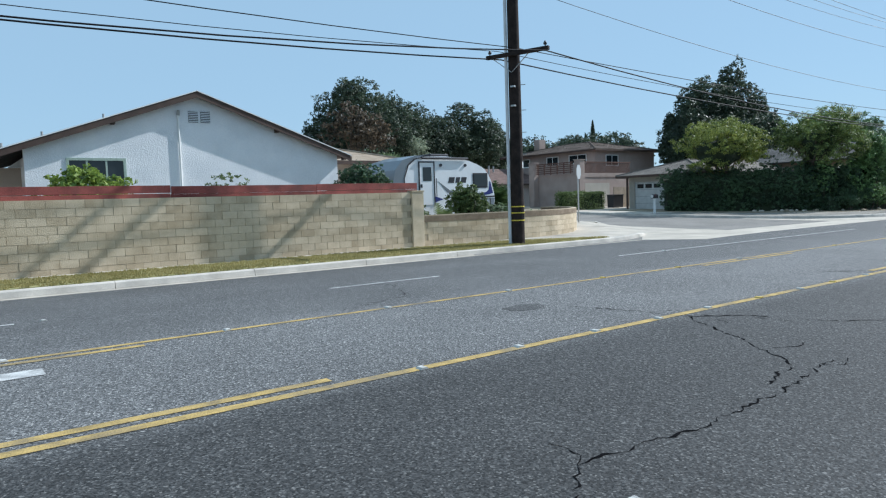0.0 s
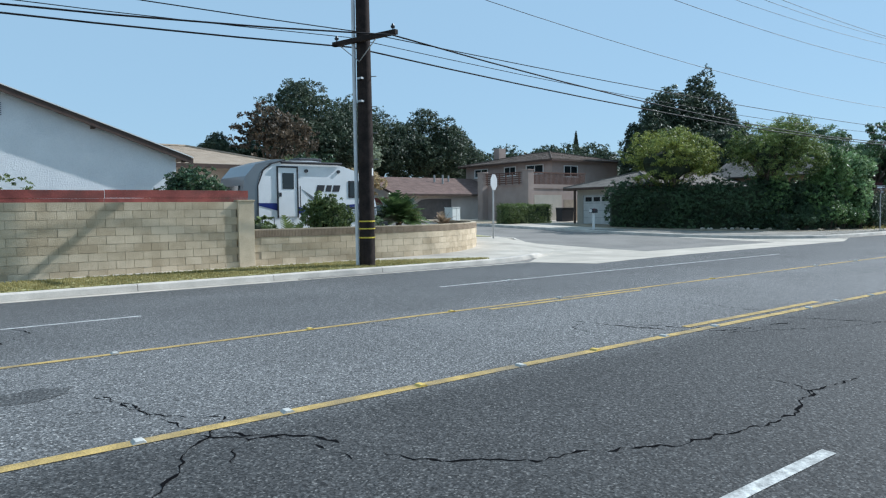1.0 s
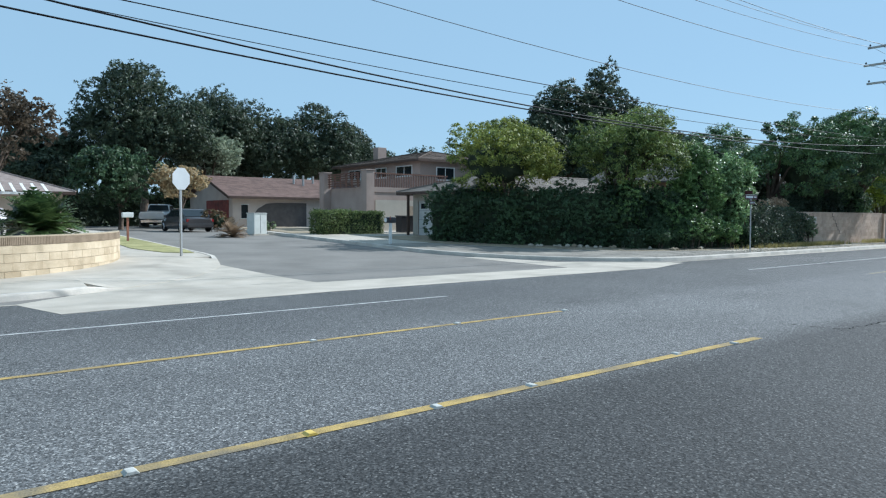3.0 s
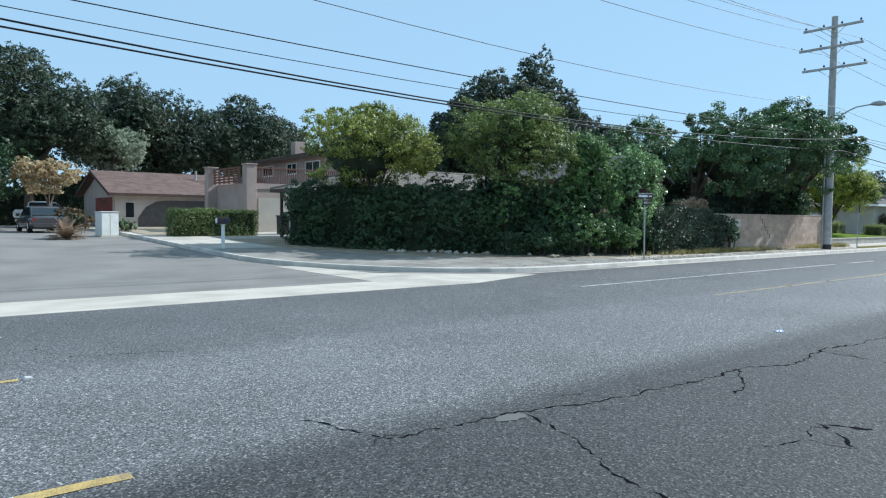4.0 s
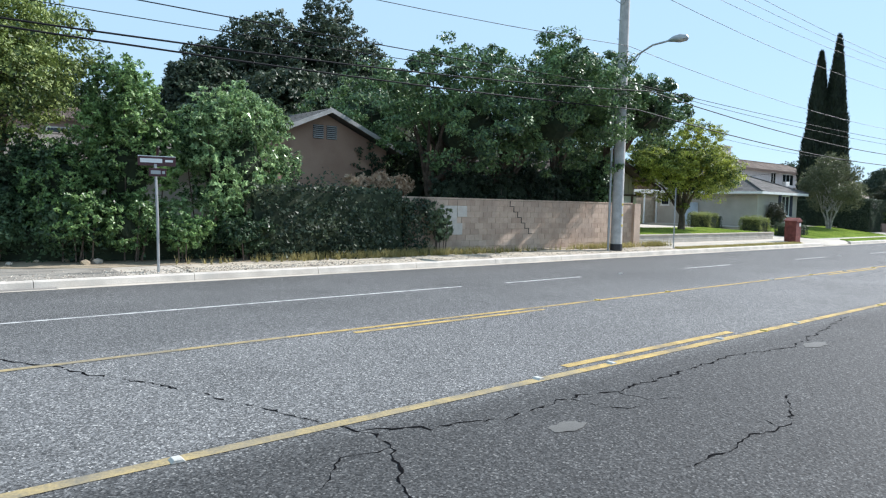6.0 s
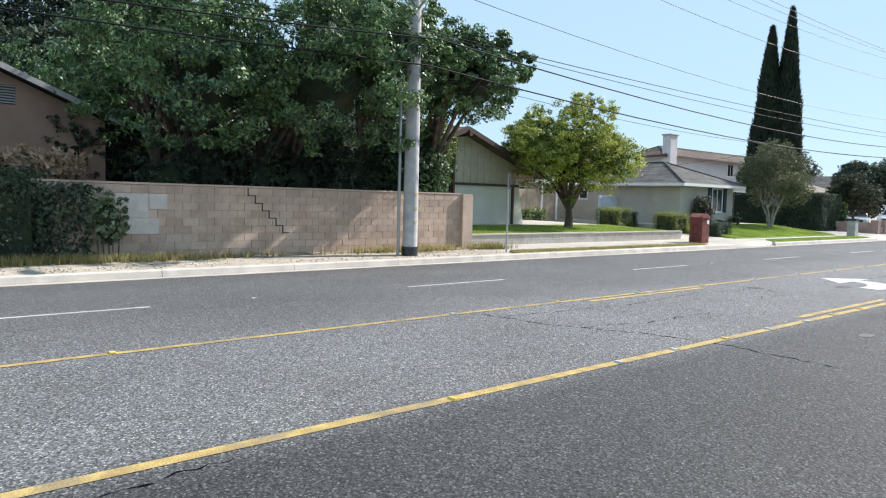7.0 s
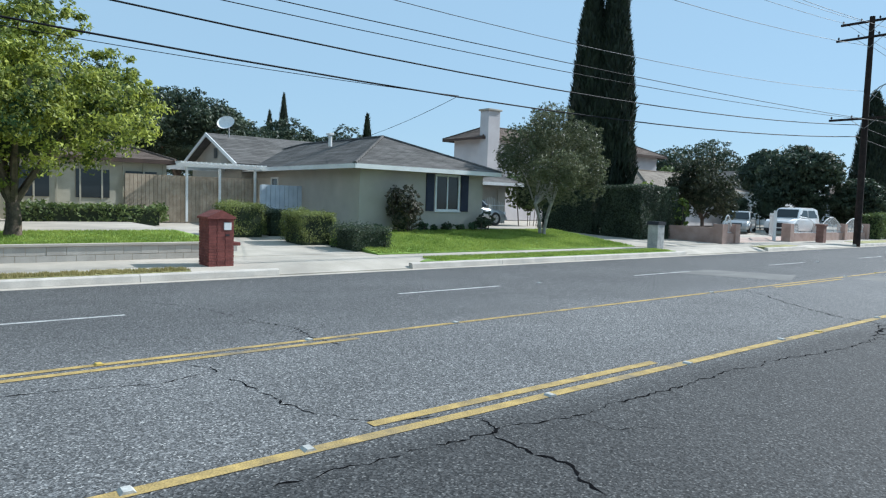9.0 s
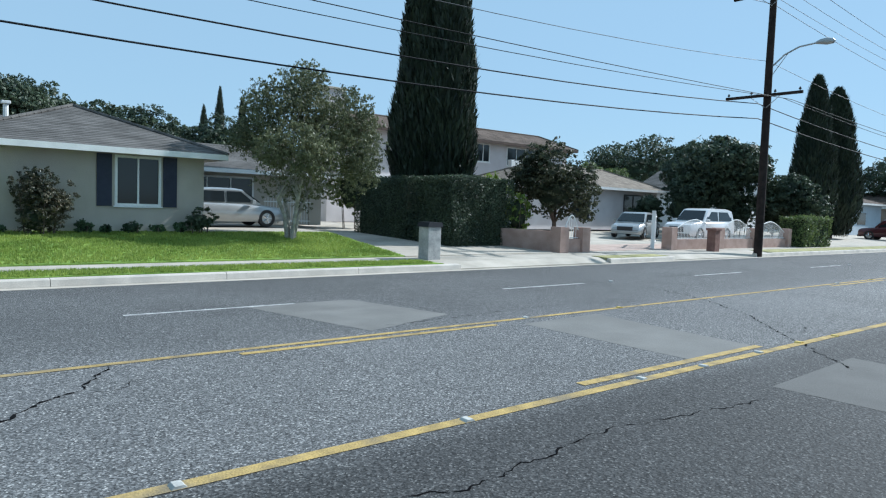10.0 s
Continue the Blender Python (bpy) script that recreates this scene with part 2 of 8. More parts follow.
# colours of the place
def asphalt(name, tone):
    """Worn road surface: stones of many greys in a dark binder, broad stains, lighter middle lane."""
    m = surf(name, (0.5, 0.5, 0.5), (1, 1, 1), 0.5, 0.8, 0.6, 30.0, spread=1.2, fine=0.6, stain=(0.5, 0.5, 0.52), stain_scale=0.25, stain_amount=0.45, spec=0.28)
    n, l = m.node_tree.nodes, m.node_tree.links
    b = n["Principled BSDF"]
    wear = b.inputs["Base Color"].links[0].from_socket
    geo = n["Geometry"] if "Geometry" in n else n.new("ShaderNodeNewGeometry")
    stones = n.new("ShaderNodeTexVoronoi")
    stones.inputs["Scale"].default_value = 82.0
    l.new(geo.outputs["Position"], stones.inputs["Vector"])
    sep = n.new("ShaderNodeSeparateColor")
    l.new(stones.outputs["Color"], sep.inputs[0])
    grit = n.new("ShaderNodeValToRGB")
    grit.color_ramp.elements[0].color = (tone * 0.24, tone * 0.24, tone * 0.24, 1)
    grit.color_ramp.elements[1].color = (tone * 2.9, tone * 2.85, tone * 2.7, 1)
    for pos, k in ((0.35, 0.58), (0.62, 0.86), (0.8, 1.16), (0.93, 1.55)):
        e = grit.color_ramp.elements.new(pos)
        e.color = (tone * k, tone * k * 1.0, tone * k * 0.99, 1)
    l.new(sep.outputs[0], grit.inputs[0])
    mul = n.new("ShaderNodeMix")
    mul.data_type, mul.blend_type = "RGBA", "MULTIPLY"
    mul.inputs[0].default_value = 1.0
    l.new(grit.outputs[0], mul.inputs[6])
    l.new(wear, mul.inputs[7])
    # wear across the lanes
    xyz = n.new("ShaderNodeSeparateXYZ")
    l.new(geo.outputs["Position"], xyz.inputs[0])
    across = n.new("ShaderNodeMapRange")
    across.inputs[1].default_value, across.inputs[2].default_value = -4.0, 14.0
    l.new(xyz.outputs[1], across.inputs[0])
    lanes = n.new("ShaderNodeValToRGB")
    stops = ((0.0, 0.48), (0.22, 0.42), (0.37, 0.5), (0.40, 1.2), (0.56, 1.32), (0.6, 1.05), (0.72, 0.95), (0.85, 0.98), (1.0, 0.8))
    lanes.color_ramp.elements[0].color, lanes.color_ramp.elements[1].color = (0.42, 0.42, 0.42, 1), (0.8, 0.8, 0.8, 1)
    for pos, k in stops[1:-1]:
        lanes.color_ramp.elements.new(pos).color = (k, k, k, 1)
    l.new(across.outputs[0], lanes.inputs[0])
    m2 = n.new("ShaderNodeMix")
    m2.data_type, m2.blend_type = "RGBA", "MULTIPLY"
    m2.inputs[0].default_value = 1.0
    l.new(mul.outputs[2], m2.inputs[6])
    l.new(lanes.outputs[0], m2.inputs[7])
    l.new(m2.outputs[2], b.inputs["Base Color"])
    return m


ASPHALT = asphalt("asphalt", 0.172)
SIDE_ASPHALT = surf("side_asphalt", (0.15, 0.14, 0.125), (0.22, 0.205, 0.185), 0.5, 0.9, 0.3, 60.0)
CONCRETE = surf("concrete", (0.385, 0.345, 0.285), (0.51, 0.46, 0.39), 1.2, 0.9, 0.2, 70.0, stain=(0.24, 0.22, 0.185), stain_amount=0.6)
KERB = surf("kerb_concrete", (0.44, 0.4, 0.35), (0.62, 0.57, 0.5), 2.0, 0.9, 0.25, 50.0, stain=(0.36, 0.34, 0.31), stain_scale=1.3, stain_amount=0.7)
DIRT = surf("dirt", (0.2, 0.16, 0.11), (0.36, 0.3, 0.21), 1.5, 0.95, 0.5, 30.0)
LAND = surf("land", (0.14, 0.13, 0.09), (0.24, 0.21, 0.15), 0.2, 0.95, 0.3, 8.0)
LAWN = surf("lawn", (0.11, 0.2, 0.026), (0.27, 0.39, 0.065), 0.8, 0.9, 0.5, 45.0)
DRY_GRASS = surf("dry_grass", (0.2, 0.2, 0.07), (0.42, 0.38, 0.18), 1.6, 0.95, 0.5, 45.0)
BLOCK = surf("block_tan", (0.4, 0.315, 0.205), (0.62, 0.51, 0.36), 2.5, 0.92, 0.5, 45.0, island=-0.7, spread=0.7)
MORTAR = surf("mortar", (0.34, 0.275, 0.19), (0.47, 0.39, 0.28), 3.0, 0.95, 0.3, 60.0)
BLOCK_PINK = surf("block_rose", (0.4, 0.285, 0.215), (0.58, 0.44, 0.34), 2.5, 0.92, 0.5, 45.0, island=-0.65, spread=0.7, stain=(0.3, 0.24, 0.2), stain_scale=0.6, stain_amount=0.5)
RED_WOOD = surf("red_boards", (0.15, 0.034, 0.028), (0.33, 0.085, 0.066), 2.0, 0.8, 0.4, 35.0, stain=(0.08, 0.04, 0.034), stain_scale=1.4, stain_amount=0.8, island=-0.5)
STUCCO_WHITE = surf("stucco_white", (0.7, 0.72, 0.74), (0.82, 0.83, 0.84), 1.2, 0.95, 0.6, 35.0)
STUCCO_TAN = surf("stucco_tan", (0.36, 0.29, 0.23), (0.45, 0.37, 0.3), 1.0, 0.95, 0.4, 40.0)
STUCCO_MAUVE = surf("stucco_mauve", (0.33, 0.255, 0.22), (0.41, 0.325, 0.285), 1.0, 0.95, 0.4, 40.0)
STUCCO_GREY = surf("stucco_grey", (0.4, 0.36, 0.305), (0.49, 0.45, 0.385), 1.0, 0.95, 0.4, 40.0)
STUCCO_SAGE = surf("stucco_sage", (0.58, 0.575, 0.5), (0.69, 0.68, 0.6), 1.0, 0.95, 0.4, 40.0)
ROOF_BROWN = surf("roof_brown", (0.085, 0.066, 0.054), (0.165, 0.128, 0.106), 1.2, 0.92, 0.5, 25.0, island=0.6, spec=0.2)
ROOF_RED = surf("roof_red", (0.105, 0.066, 0.055), (0.18, 0.115, 0.095), 2.0, 0.9, 0.4, 25.0, island=0.5)
ROOF_GREY = surf("roof_grey", (0.086, 0.082, 0.077), (0.158, 0.15, 0.142), 1.2, 0.92, 0.5, 25.0, island=0.6, spec=0.2)
WOOD_DARK = surf("pole_wood", (0.016, 0.012, 0.011), (0.04, 0.029, 0.025), 4.0, 0.9, 0.4, 30.0, spec=0.2)
WOOD_GREY = surf("weathered_wood", (0.34, 0.33, 0.32), (0.5, 0.49, 0.47), 4.0, 0.9, 0.4, 30.0)
BROWN_TRIM = surf("brown_trim", (0.05, 0.03, 0.022), (0.09, 0.055, 0.04), 3.0, 0.7, 0.2, 30.0)
WHITE_PAINT = surf("white_paint", (0.7, 0.7, 0.68), (0.82, 0.82, 0.8), 2.0, 0.6, 0.1, 30.0)
ROAD_WHITE = surf("road_white", (0.34, 0.34, 0.335), (0.62, 0.62, 0.6), 6.0, 0.85, 0.4, 70.0, stain=(0.2, 0.2, 0.2), stain_scale=4.0, stain_amount=0.8, spec=0.3)
ROAD_YELLOW = surf("road_yellow", (0.27, 0.2, 0.085), (0.52, 0.37, 0.13), 6.0, 0.85, 0.4, 70.0, stain=(0.16, 0.145, 0.12), stain_scale=1.6, stain_amount=0.95, spec=0.3)
MARKER = surf("marker_white", (0.36, 0.35, 0.32), (0.6, 0.59, 0.55), 6.0, 0.5, 0.1, 40.0)
MARKER_YELLOW = surf("marker_yellow", (0.5, 0.33, 0.05), (0.75, 0.55, 0.15), 6.0, 0.5, 0.1, 40.0)
BARK = surf("bark", (0.06, 0.045, 0.035), (0.16, 0.12, 0.09), 5.0, 0.95, 0.6, 25.0)
BIRCH = surf("pale_bark", (0.24, 0.22, 0.19), (0.45, 0.42, 0.38), 5.0, 0.9, 0.4, 25.0)
# near-black for crown and hedge cores: shade between leaves put into the colour
CORE_SHADE = surf("core_shade", (0.012, 0.02, 0.01), (0.035, 0.05, 0.022), 2.0, 0.95, 0.3, 10.0)
LEAF_DARK = leafy("leaf_dark", (0.02, 0.038, 0.026), (0.095, 0.125, 0.07), 0.5, through_light=0.28)
LEAF_MID = leafy("leaf_mid", (0.05, 0.082, 0.026), (0.2, 0.255, 0.085), through_light=0.33)
LEAF_BRIGHT = leafy("leaf_bright", (0.075, 0.135, 0.024), (0.3, 0.39, 0.075), through_light=0.36)
LEAF_YELLOW = leafy("leaf_yellow", (0.045, 0.085, 0.024), (0.42, 0.45, 0.1), through_light=0.22)
LEAF_HEDGE = leafy("leaf_hedge", (0.018, 0.04, 0.021), (0.105, 0.17, 0.078), 0.42, through_light=0.24)
LEAF_SUNNY = leafy("leaf_sunny", (0.03, 0.06, 0.022), (0.3, 0.37, 0.1), through_light=0.22)
LEAF_WALLTREE = leafy("leaf_walltree", (0.022, 0.05, 0.032), (0.21, 0.325, 0.12), 0.45, through_light=0.12)
LEAF_SOFT = leafy("leaf_soft", (0.034, 0.072, 0.03), (0.3, 0.46, 0.16), 0.36, 0.3)
LEAF_BOX = leafy("leaf_box", (0.075, 0.1, 0.03), (0.34, 0.38, 0.12), through_light=0.36)
LEAF_STREET = leafy("leaf_street", (0.03, 0.068, 0.022), (0.52, 0.56, 0.1), through_light=0.38)
LEAF_OLIVE = leafy("leaf_olive", (0.088, 0.125, 0.062), (0.250, 0.312, 0.175))
LEAF_RUST = leafy("leaf_rust", (0.072, 0.060, 0.030), (0.240, 0.156, 0.084))
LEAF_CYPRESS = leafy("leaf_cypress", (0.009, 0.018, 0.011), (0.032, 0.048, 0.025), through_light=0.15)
CHROME = glossy("chrome", (0.7, 0.7, 0.7), 0.2, 1.0)
GALVANISED = glossy("galvanised_steel", (0.42, 0.43, 0.43), 0.5, 0.7)
BLACK = glossy("black_rubber", (0.015, 0.015, 0.016), 0.6)
DARK_METAL = glossy("dark_metal", (0.05, 0.05, 0.055), 0.45, 0.6)
GLASS = glossy("window_glass", (0.02, 0.026, 0.03), 0.08, 0.0, 0.0)
WHITE_GEL = glossy("white_gelcoat", (0.78, 0.79, 0.8), 0.3, 0.0, 0.4)
SILVER = glossy("silver_paint", (0.43, 0.44, 0.44), 0.3, 0.5, 0.6)
GREY_PAINT = glossy("grey_paint", (0.16, 0.17, 0.18), 0.3, 0.4, 0.6)
CAR_WHITE = glossy("white_car_paint", (0.78, 0.78, 0.78), 0.25, 0.0, 0.7)
BRICK_RED = surf("brick_red", (0.13, 0.036, 0.03), (0.25, 0.075, 0.06), 6.0, 0.85, 0.4, 40.0, island=-0.4)

# ---- ground, road, kerbs ----
def strip_sheet(name, x0, x1, ys, zf, material, label, kind_category="road"):
    """A sheet along the road through a cross-section of heights."""
    bm = bmesh.new()
    a = [bm.verts.new((x0, y, zf(y))) for y in ys]
    b = [bm.verts.new((x1, y, zf(y))) for y in ys]
    for i in range(len(ys) - 1):
        bm.faces.new((a[i], b[i], b[i + 1], a[i + 1]))
    bmesh.ops.recalc_face_normals(bm, faces=bm.faces)
    return tagged(mesh_object(name, bm, material), label, kind_category, kind="structure")


def low(y):
    return -0.32 if -9 < y < 14 else -0.3


strip_sheet("ground", -1500, 1600, [-1500, -9.2, -9, 13.5, 14, 1500], low, LAND, "flat dry land that reaches the horizon", "ground")
strip_sheet("road", -200, 400, [-8.6, 3.0, 6.08, 10.0, 13.45], road_z, ASPHALT, "worn cracked grey asphalt avenue", "road")
strip_sheet("gutter", -200, 400, [13.45, 13.96], lambda y: road_z(min(y, 13.85)) + (0.004 if y < 13.5 else -0.01), CONCRETE, "pale concrete gutter along the kerb", "gutter")

bm = bmesh.new()
prism(bm, [(12.0, 13.6), (46, 13.6), (46, 24.0), (34.9, 24.0), (34.9, 140), (25.8, 140), (25.8, 24.0), (12, 24)], "z", -0.4, -0.2)
bmesh.ops.bisect_plane(bm, geom=bm.verts[:] + bm.edges[:] + bm.faces[:], plane_co=(0, 38.5, 0), plane_no=(0, 1, 0))
for v in bm.verts:
    if v.co.z > -0.3:
        v.co.z = min(-0.195 + 0.026 * (v.co.y - 13.6), 0.46)
tagged(mesh_object("side_street", bm, SIDE_ASPHALT), "sun-bleached asphalt of a side street", "road", kind="structure")

bm = bmesh.new()
prism(bm, [(20.0, 11.3), (21.8, 11.55), (23.2, 11.65), (25.2, 11.8), (37.0, 11.75), (40.5, 13.0), (36.4, 15.6), (35.3, 18.5), (34.6, 18.5), (35.2, 13.9), (26.1, 14.1), (25.9, 15.3), (25.75, 17.1), (25.6, 20.2), (24.5, 20.4), (21.5, 15.0), (19.6, 13.6)], "z", -0.35, 0.0)
for v in bm.verts:
    if v.co.z > -0.2:
        v.co.z = (road_z(v.co.y) if v.co.y < 13.5 else -0.195 + 0.026 * (v.co.y - 13.6)) + 0.006
bmesh.ops.triangulate(bm, faces=bm.faces)
tagged(mesh_object("cross_gutter", bm, CONCRETE), "pale concrete valley gutter across the side street's mouth", "gutter", kind="structure")


def arc(cx, cy, r, a0, a1, n=14):
    return [(cx + r * math.cos(radians(a0 + (a1 - a0) * i / n)), cy + r * math.sin(radians(a0 + (a1 - a0) * i / n))) for i in range(n + 1)]


KERB_W = [(-200, 13.9)] + arc(17.5, 22.6, 8.7, -90, 0, 30) + [(26.2, 140)]


def ramp(x, y):
    """How far the kerb of the west corner is let down: 0 full height, 1 flush."""
    if x < 17.5 or y > 22.6:
        return 0.0
    a = math.degrees(math.atan2(y - 22.6, x - 17.5))
    return max(0.0, min(1.0, (a + 66) / 6, (-9 - a) / 6))


def street_z(y):
    return road_z(y) if y < 13.5 else -0.195 + 0.026 * (y - 13.6)


def kerb_top(x, y):
    k = ramp(x, y)
    return (road_z(y + 0.02) + 0.005) * (1 - k) + (street_z(y) + 0.012) * k

KERB_E = [(34.5, 140)] + arc(42.5, 21.9, 8.0, 180, 270) + [(83.0, 13.9)]
KERB_E2 = [(86.9, 13.9), (100.6, 13.9)]
KERB_E3 = [(107.5, 13.9), (111.5, 13.9)]
KERB_E4 = [(118.0, 13.9), (400, 13.9)]


def raised(name, outline, material, label, lift=0.0, category="pavement", extra=None):
    """A raised piece of ground inside an outline, its top following the strip behind the kerb."""
    bm = bmesh.new()
    f = bm.faces.new([bm.verts.new((x, y, 0)) for x, y in outline])
    for y in (14.6, 16.2, 38.42):
        bmesh.ops.bisect_plane(bm, geom=bm.verts[:] + bm.edges[:] + bm.faces[:], plane_co=(0, y, 0), plane_no=(0, 1, 0))
    o = bmesh.ops.extrude_face_region(bm, geom=bm.faces[:])
    for v in [g for g in o["geom"] if isinstance(g, bmesh.types.BMVert)]:
        v.co.z = (extra or road_z)(v.co.y) + lift
    for v in bm.verts:
        if v.co.z == 0 and not any(g is v for g in o["geom"]):
            v.co.z = -0.35
    bmesh.ops.recalc_face_normals(bm, faces=bm.faces)
    return tagged(mesh_object(name, bm, material), label, category, kind="structure")


RAMP_IN = [(17.5 + (8.7 - 1.5 * ramp(x, y)) * (x - 17.5) / math.hypot(x - 17.5, y - 22.6), 22.6 + (8.7 - 1.5 * ramp(x, y)) * (y - 22.6) / math.hypot(x - 17.5, y - 22.6)) for x, y in KERB_W[1:-1]]
bm = bmesh.new()
ramp_ends = [((xi, yi, road_z(yi)), (xo, yo, kerb_top(xo, yo) + 0.004)) for (xi, yi), (xo, yo) in zip(RAMP_IN, KERB_W[1:-1])]
ramp_rows = [[bm.verts.new(p) for p in (a, b, (b[0], b[1], -0.35), (a[0], a[1], -0.35))] for a, b in ramp_ends if math.hypot(a[0] - b[0], a[1] - b[1]) > 0.05]
for p, q in zip(ramp_rows, ramp_rows[1:]):
    for k in range(4):
        bm.faces.new((p[k], p[(k + 1) % 4], q[(k + 1) % 4], q[k]))
bm.faces.new(ramp_rows[0])
bm.faces.new(ramp_rows[-1][::-1])
bmesh.ops.recalc_face_normals(bm, faces=bm.faces)
tagged(mesh_object("pavement_ramp", bm, CONCRETE), "pale concrete ramp from the corner pavement to the street", "pavement", kind="structure")
raised("pavement_west", [KERB_W[0]] + RAMP_IN + [KERB_W[-1], (-200, 140)], CONCRETE, "pale concrete pavement and yards of the west corner", category="pavement")
raised("pavement_east", KERB_E[:-1] + [(400, 13.96), (400, 140)], CONCRETE, "pale concrete pavement and yards east of the side street", category="pavement")
raised("near_pavement", [(-200, -40), (400, -40), (400, -8.6), (-200, -8.6)], LAND, "plain pavement along the near side of the avenue", extra=lambda y: -0.12)


def kerb_run(name, line, label, material=None, top=None):
    """Kerb stones along a line, with fine joints."""
    t = thing(name, label, "kerb", kind="structure")
    bm = bmesh.new()
    pts = []
    for (x0, y0), (x1, y1) in zip(line, line[1:]):
        d = math.hypot(x1 - x0, y1 - y0)
        k = max(1, round(d / 3.05)) if d > 2 else 1
        for i in range(k):
            pts.append((x0 + (x1 - x0) * i / k, y0 + (y1 - y0) * i / k))
    pts.append(line[-1])
    for (x0, y0), (x1, y1) in zip(pts, pts[1:]):
        d = Vector((x1 - x0, y1 - y0, 0)).normalized()
        nrm = Vector((-d.y, d.x, 0))
        g = 0.006 if math.hypot(x1 - x0, y1 - y0) > 2 else 0.0
        rows = []
        for (x, y), s in (((x0, y0), g), ((x1, y1), -g)):
            zt = top(x, y) if top else road_z(y + 0.02) + 0.005
            p = Vector((x, y, 0)) + d * s
            rows.append([bm.verts.new(p + nrm * a + Vector((0, 0, z))) for a, z in ((-0.045, -0.3), (-0.03, zt - 0.13), (-0.012, zt - 0.022), (0.012, zt + 0.004), (0.15, zt + 0.008), (0.15, -0.3))])
        for i in range(5):
            bm.faces.new((rows[0][i], rows[1][i], rows[1][i + 1], rows[0][i + 1]))
        bm.faces.new(rows[0][::-1])
        bm.faces.new(rows[1])
    bmesh.ops.recalc_face_normals(bm, faces=bm.faces)
    part("kerb_stones", bm, material or KERB, t)
    return t


kerb_run("kerb_west", KERB_W, "white-washed concrete kerb with dark joints", top=kerb_top)
kerb_run("kerb_east", KERB_E, "weathered concrete kerb")
kerb_run("kerb_lawn", KERB_E2, "pale concrete kerb along a lawn strip")
kerb_run("kerb_gate", KERB_E3, "pale concrete kerb between two driveways")
kerb_run("kerb_far", KERB_E4, "pale concrete kerb of the far houses")


# ---- markings ----
def band(bm, x0, x1, y, w, lift=0.005, rng=None):
    a = road_z(y - w / 2) + lift
    b = road_z(y + w / 2) + lift
    bm.faces.new([bm.verts.new(p) for p in ((x0, y - w / 2, a), (x1, y - w / 2, a), (x1, y + w / 2, b), (x0, y + w / 2, b))])


def stripe(name, runs, y, w, material, label, group=""):
    for x0, x1 in runs:
        bm = bmesh.new()
        band(bm, x0, x1, y, w)
        tagged(mesh_object(name, bm, material), label, "road marking", group, "structure")


FADED_YELLOW = surf("faded_yellow", (0.19, 0.163, 0.105), (0.37, 0.285, 0.13), 5.0, 0.85, 0.3, 40.0, stain=(0.15, 0.145, 0.13), stain_scale=1.6, stain_amount=0.95)
stripe("yellow_line", [(39.4, 48.6)], 2.99, 0.11, FADED_YELLOW, "nearly worn-off yellow lane line")
stripe("yellow_line", [(38.5, 47.0)], 6.08, 0.1, FADED_YELLOW, "nearly worn-off yellow lane line")
stripe("yellow_line", [(-150, 26.4), (48.6, 300)], 2.99, 0.11, ROAD_YELLOW, "worn solid yellow lane line")
stripe("yellow_line", [(-150, 26.2), (47.0, 300)], 6.08, 0.10, ROAD_YELLOW, "worn solid yellow lane line")
stripe("yellow_dash", [(-16.4, -12.9), (-1.8, 1.7), (12.1, 15.5), (48.6, 52.0), (63.9, 67.4), (78.5, 82.1), (92.8, 96.2), (107.4, 110.9), (122, 125.5)], 3.2, 0.11, ROAD_YELLOW, "worn broken yellow lane line", "yellow dashes")
stripe("yellow_dash", [(-17.2, -13.7), (-2.6, 0.9), (11.3, 14.8), (47.8, 51.3), (62.4, 65.9), (76.5, 80.1), (90.7, 94.3), (105.3, 108.8), (120, 123.5)], 5.88, 0.10, ROAD_YELLOW, "worn broken yellow lane line", "yellow dashes")
stripe("white_line", [(12.9, 26.4), (38.1, 52.57)], 9.26, 0.10, ROAD_WHITE, "solid white lane line before a crossing")
stripe("white_dash", [(4.84 - 7.315 * k, 7.3 - 7.315 * k) for k in range(4)] + [(53.86 + 7.315 * k, 56.45 + 7.315 * k) for k in range(20)], 9.26, 0.10, ROAD_WHITE, "white lane dash on grey asphalt", "white dashes")
stripe("white_dash", [(-0.45, 1.9), (6.9, 9.2), (14.2, 16.4)], 0.27, 0.085, surf("road_white_worn", (0.22, 0.22, 0.21), (0.6, 0.6, 0.57), 14.0, 0.85, 0.3, 60.0), "white lane dash on grey asphalt", "white dashes")


ARROW_WHITE = surf("arrow_white", (0.36, 0.355, 0.345), (0.56, 0.55, 0.54), 4.0, 0.85, 0.4, 70.0, stain=(0.26, 0.26, 0.25), stain_scale=5.0, stain_amount=0.6, spec=0.3)


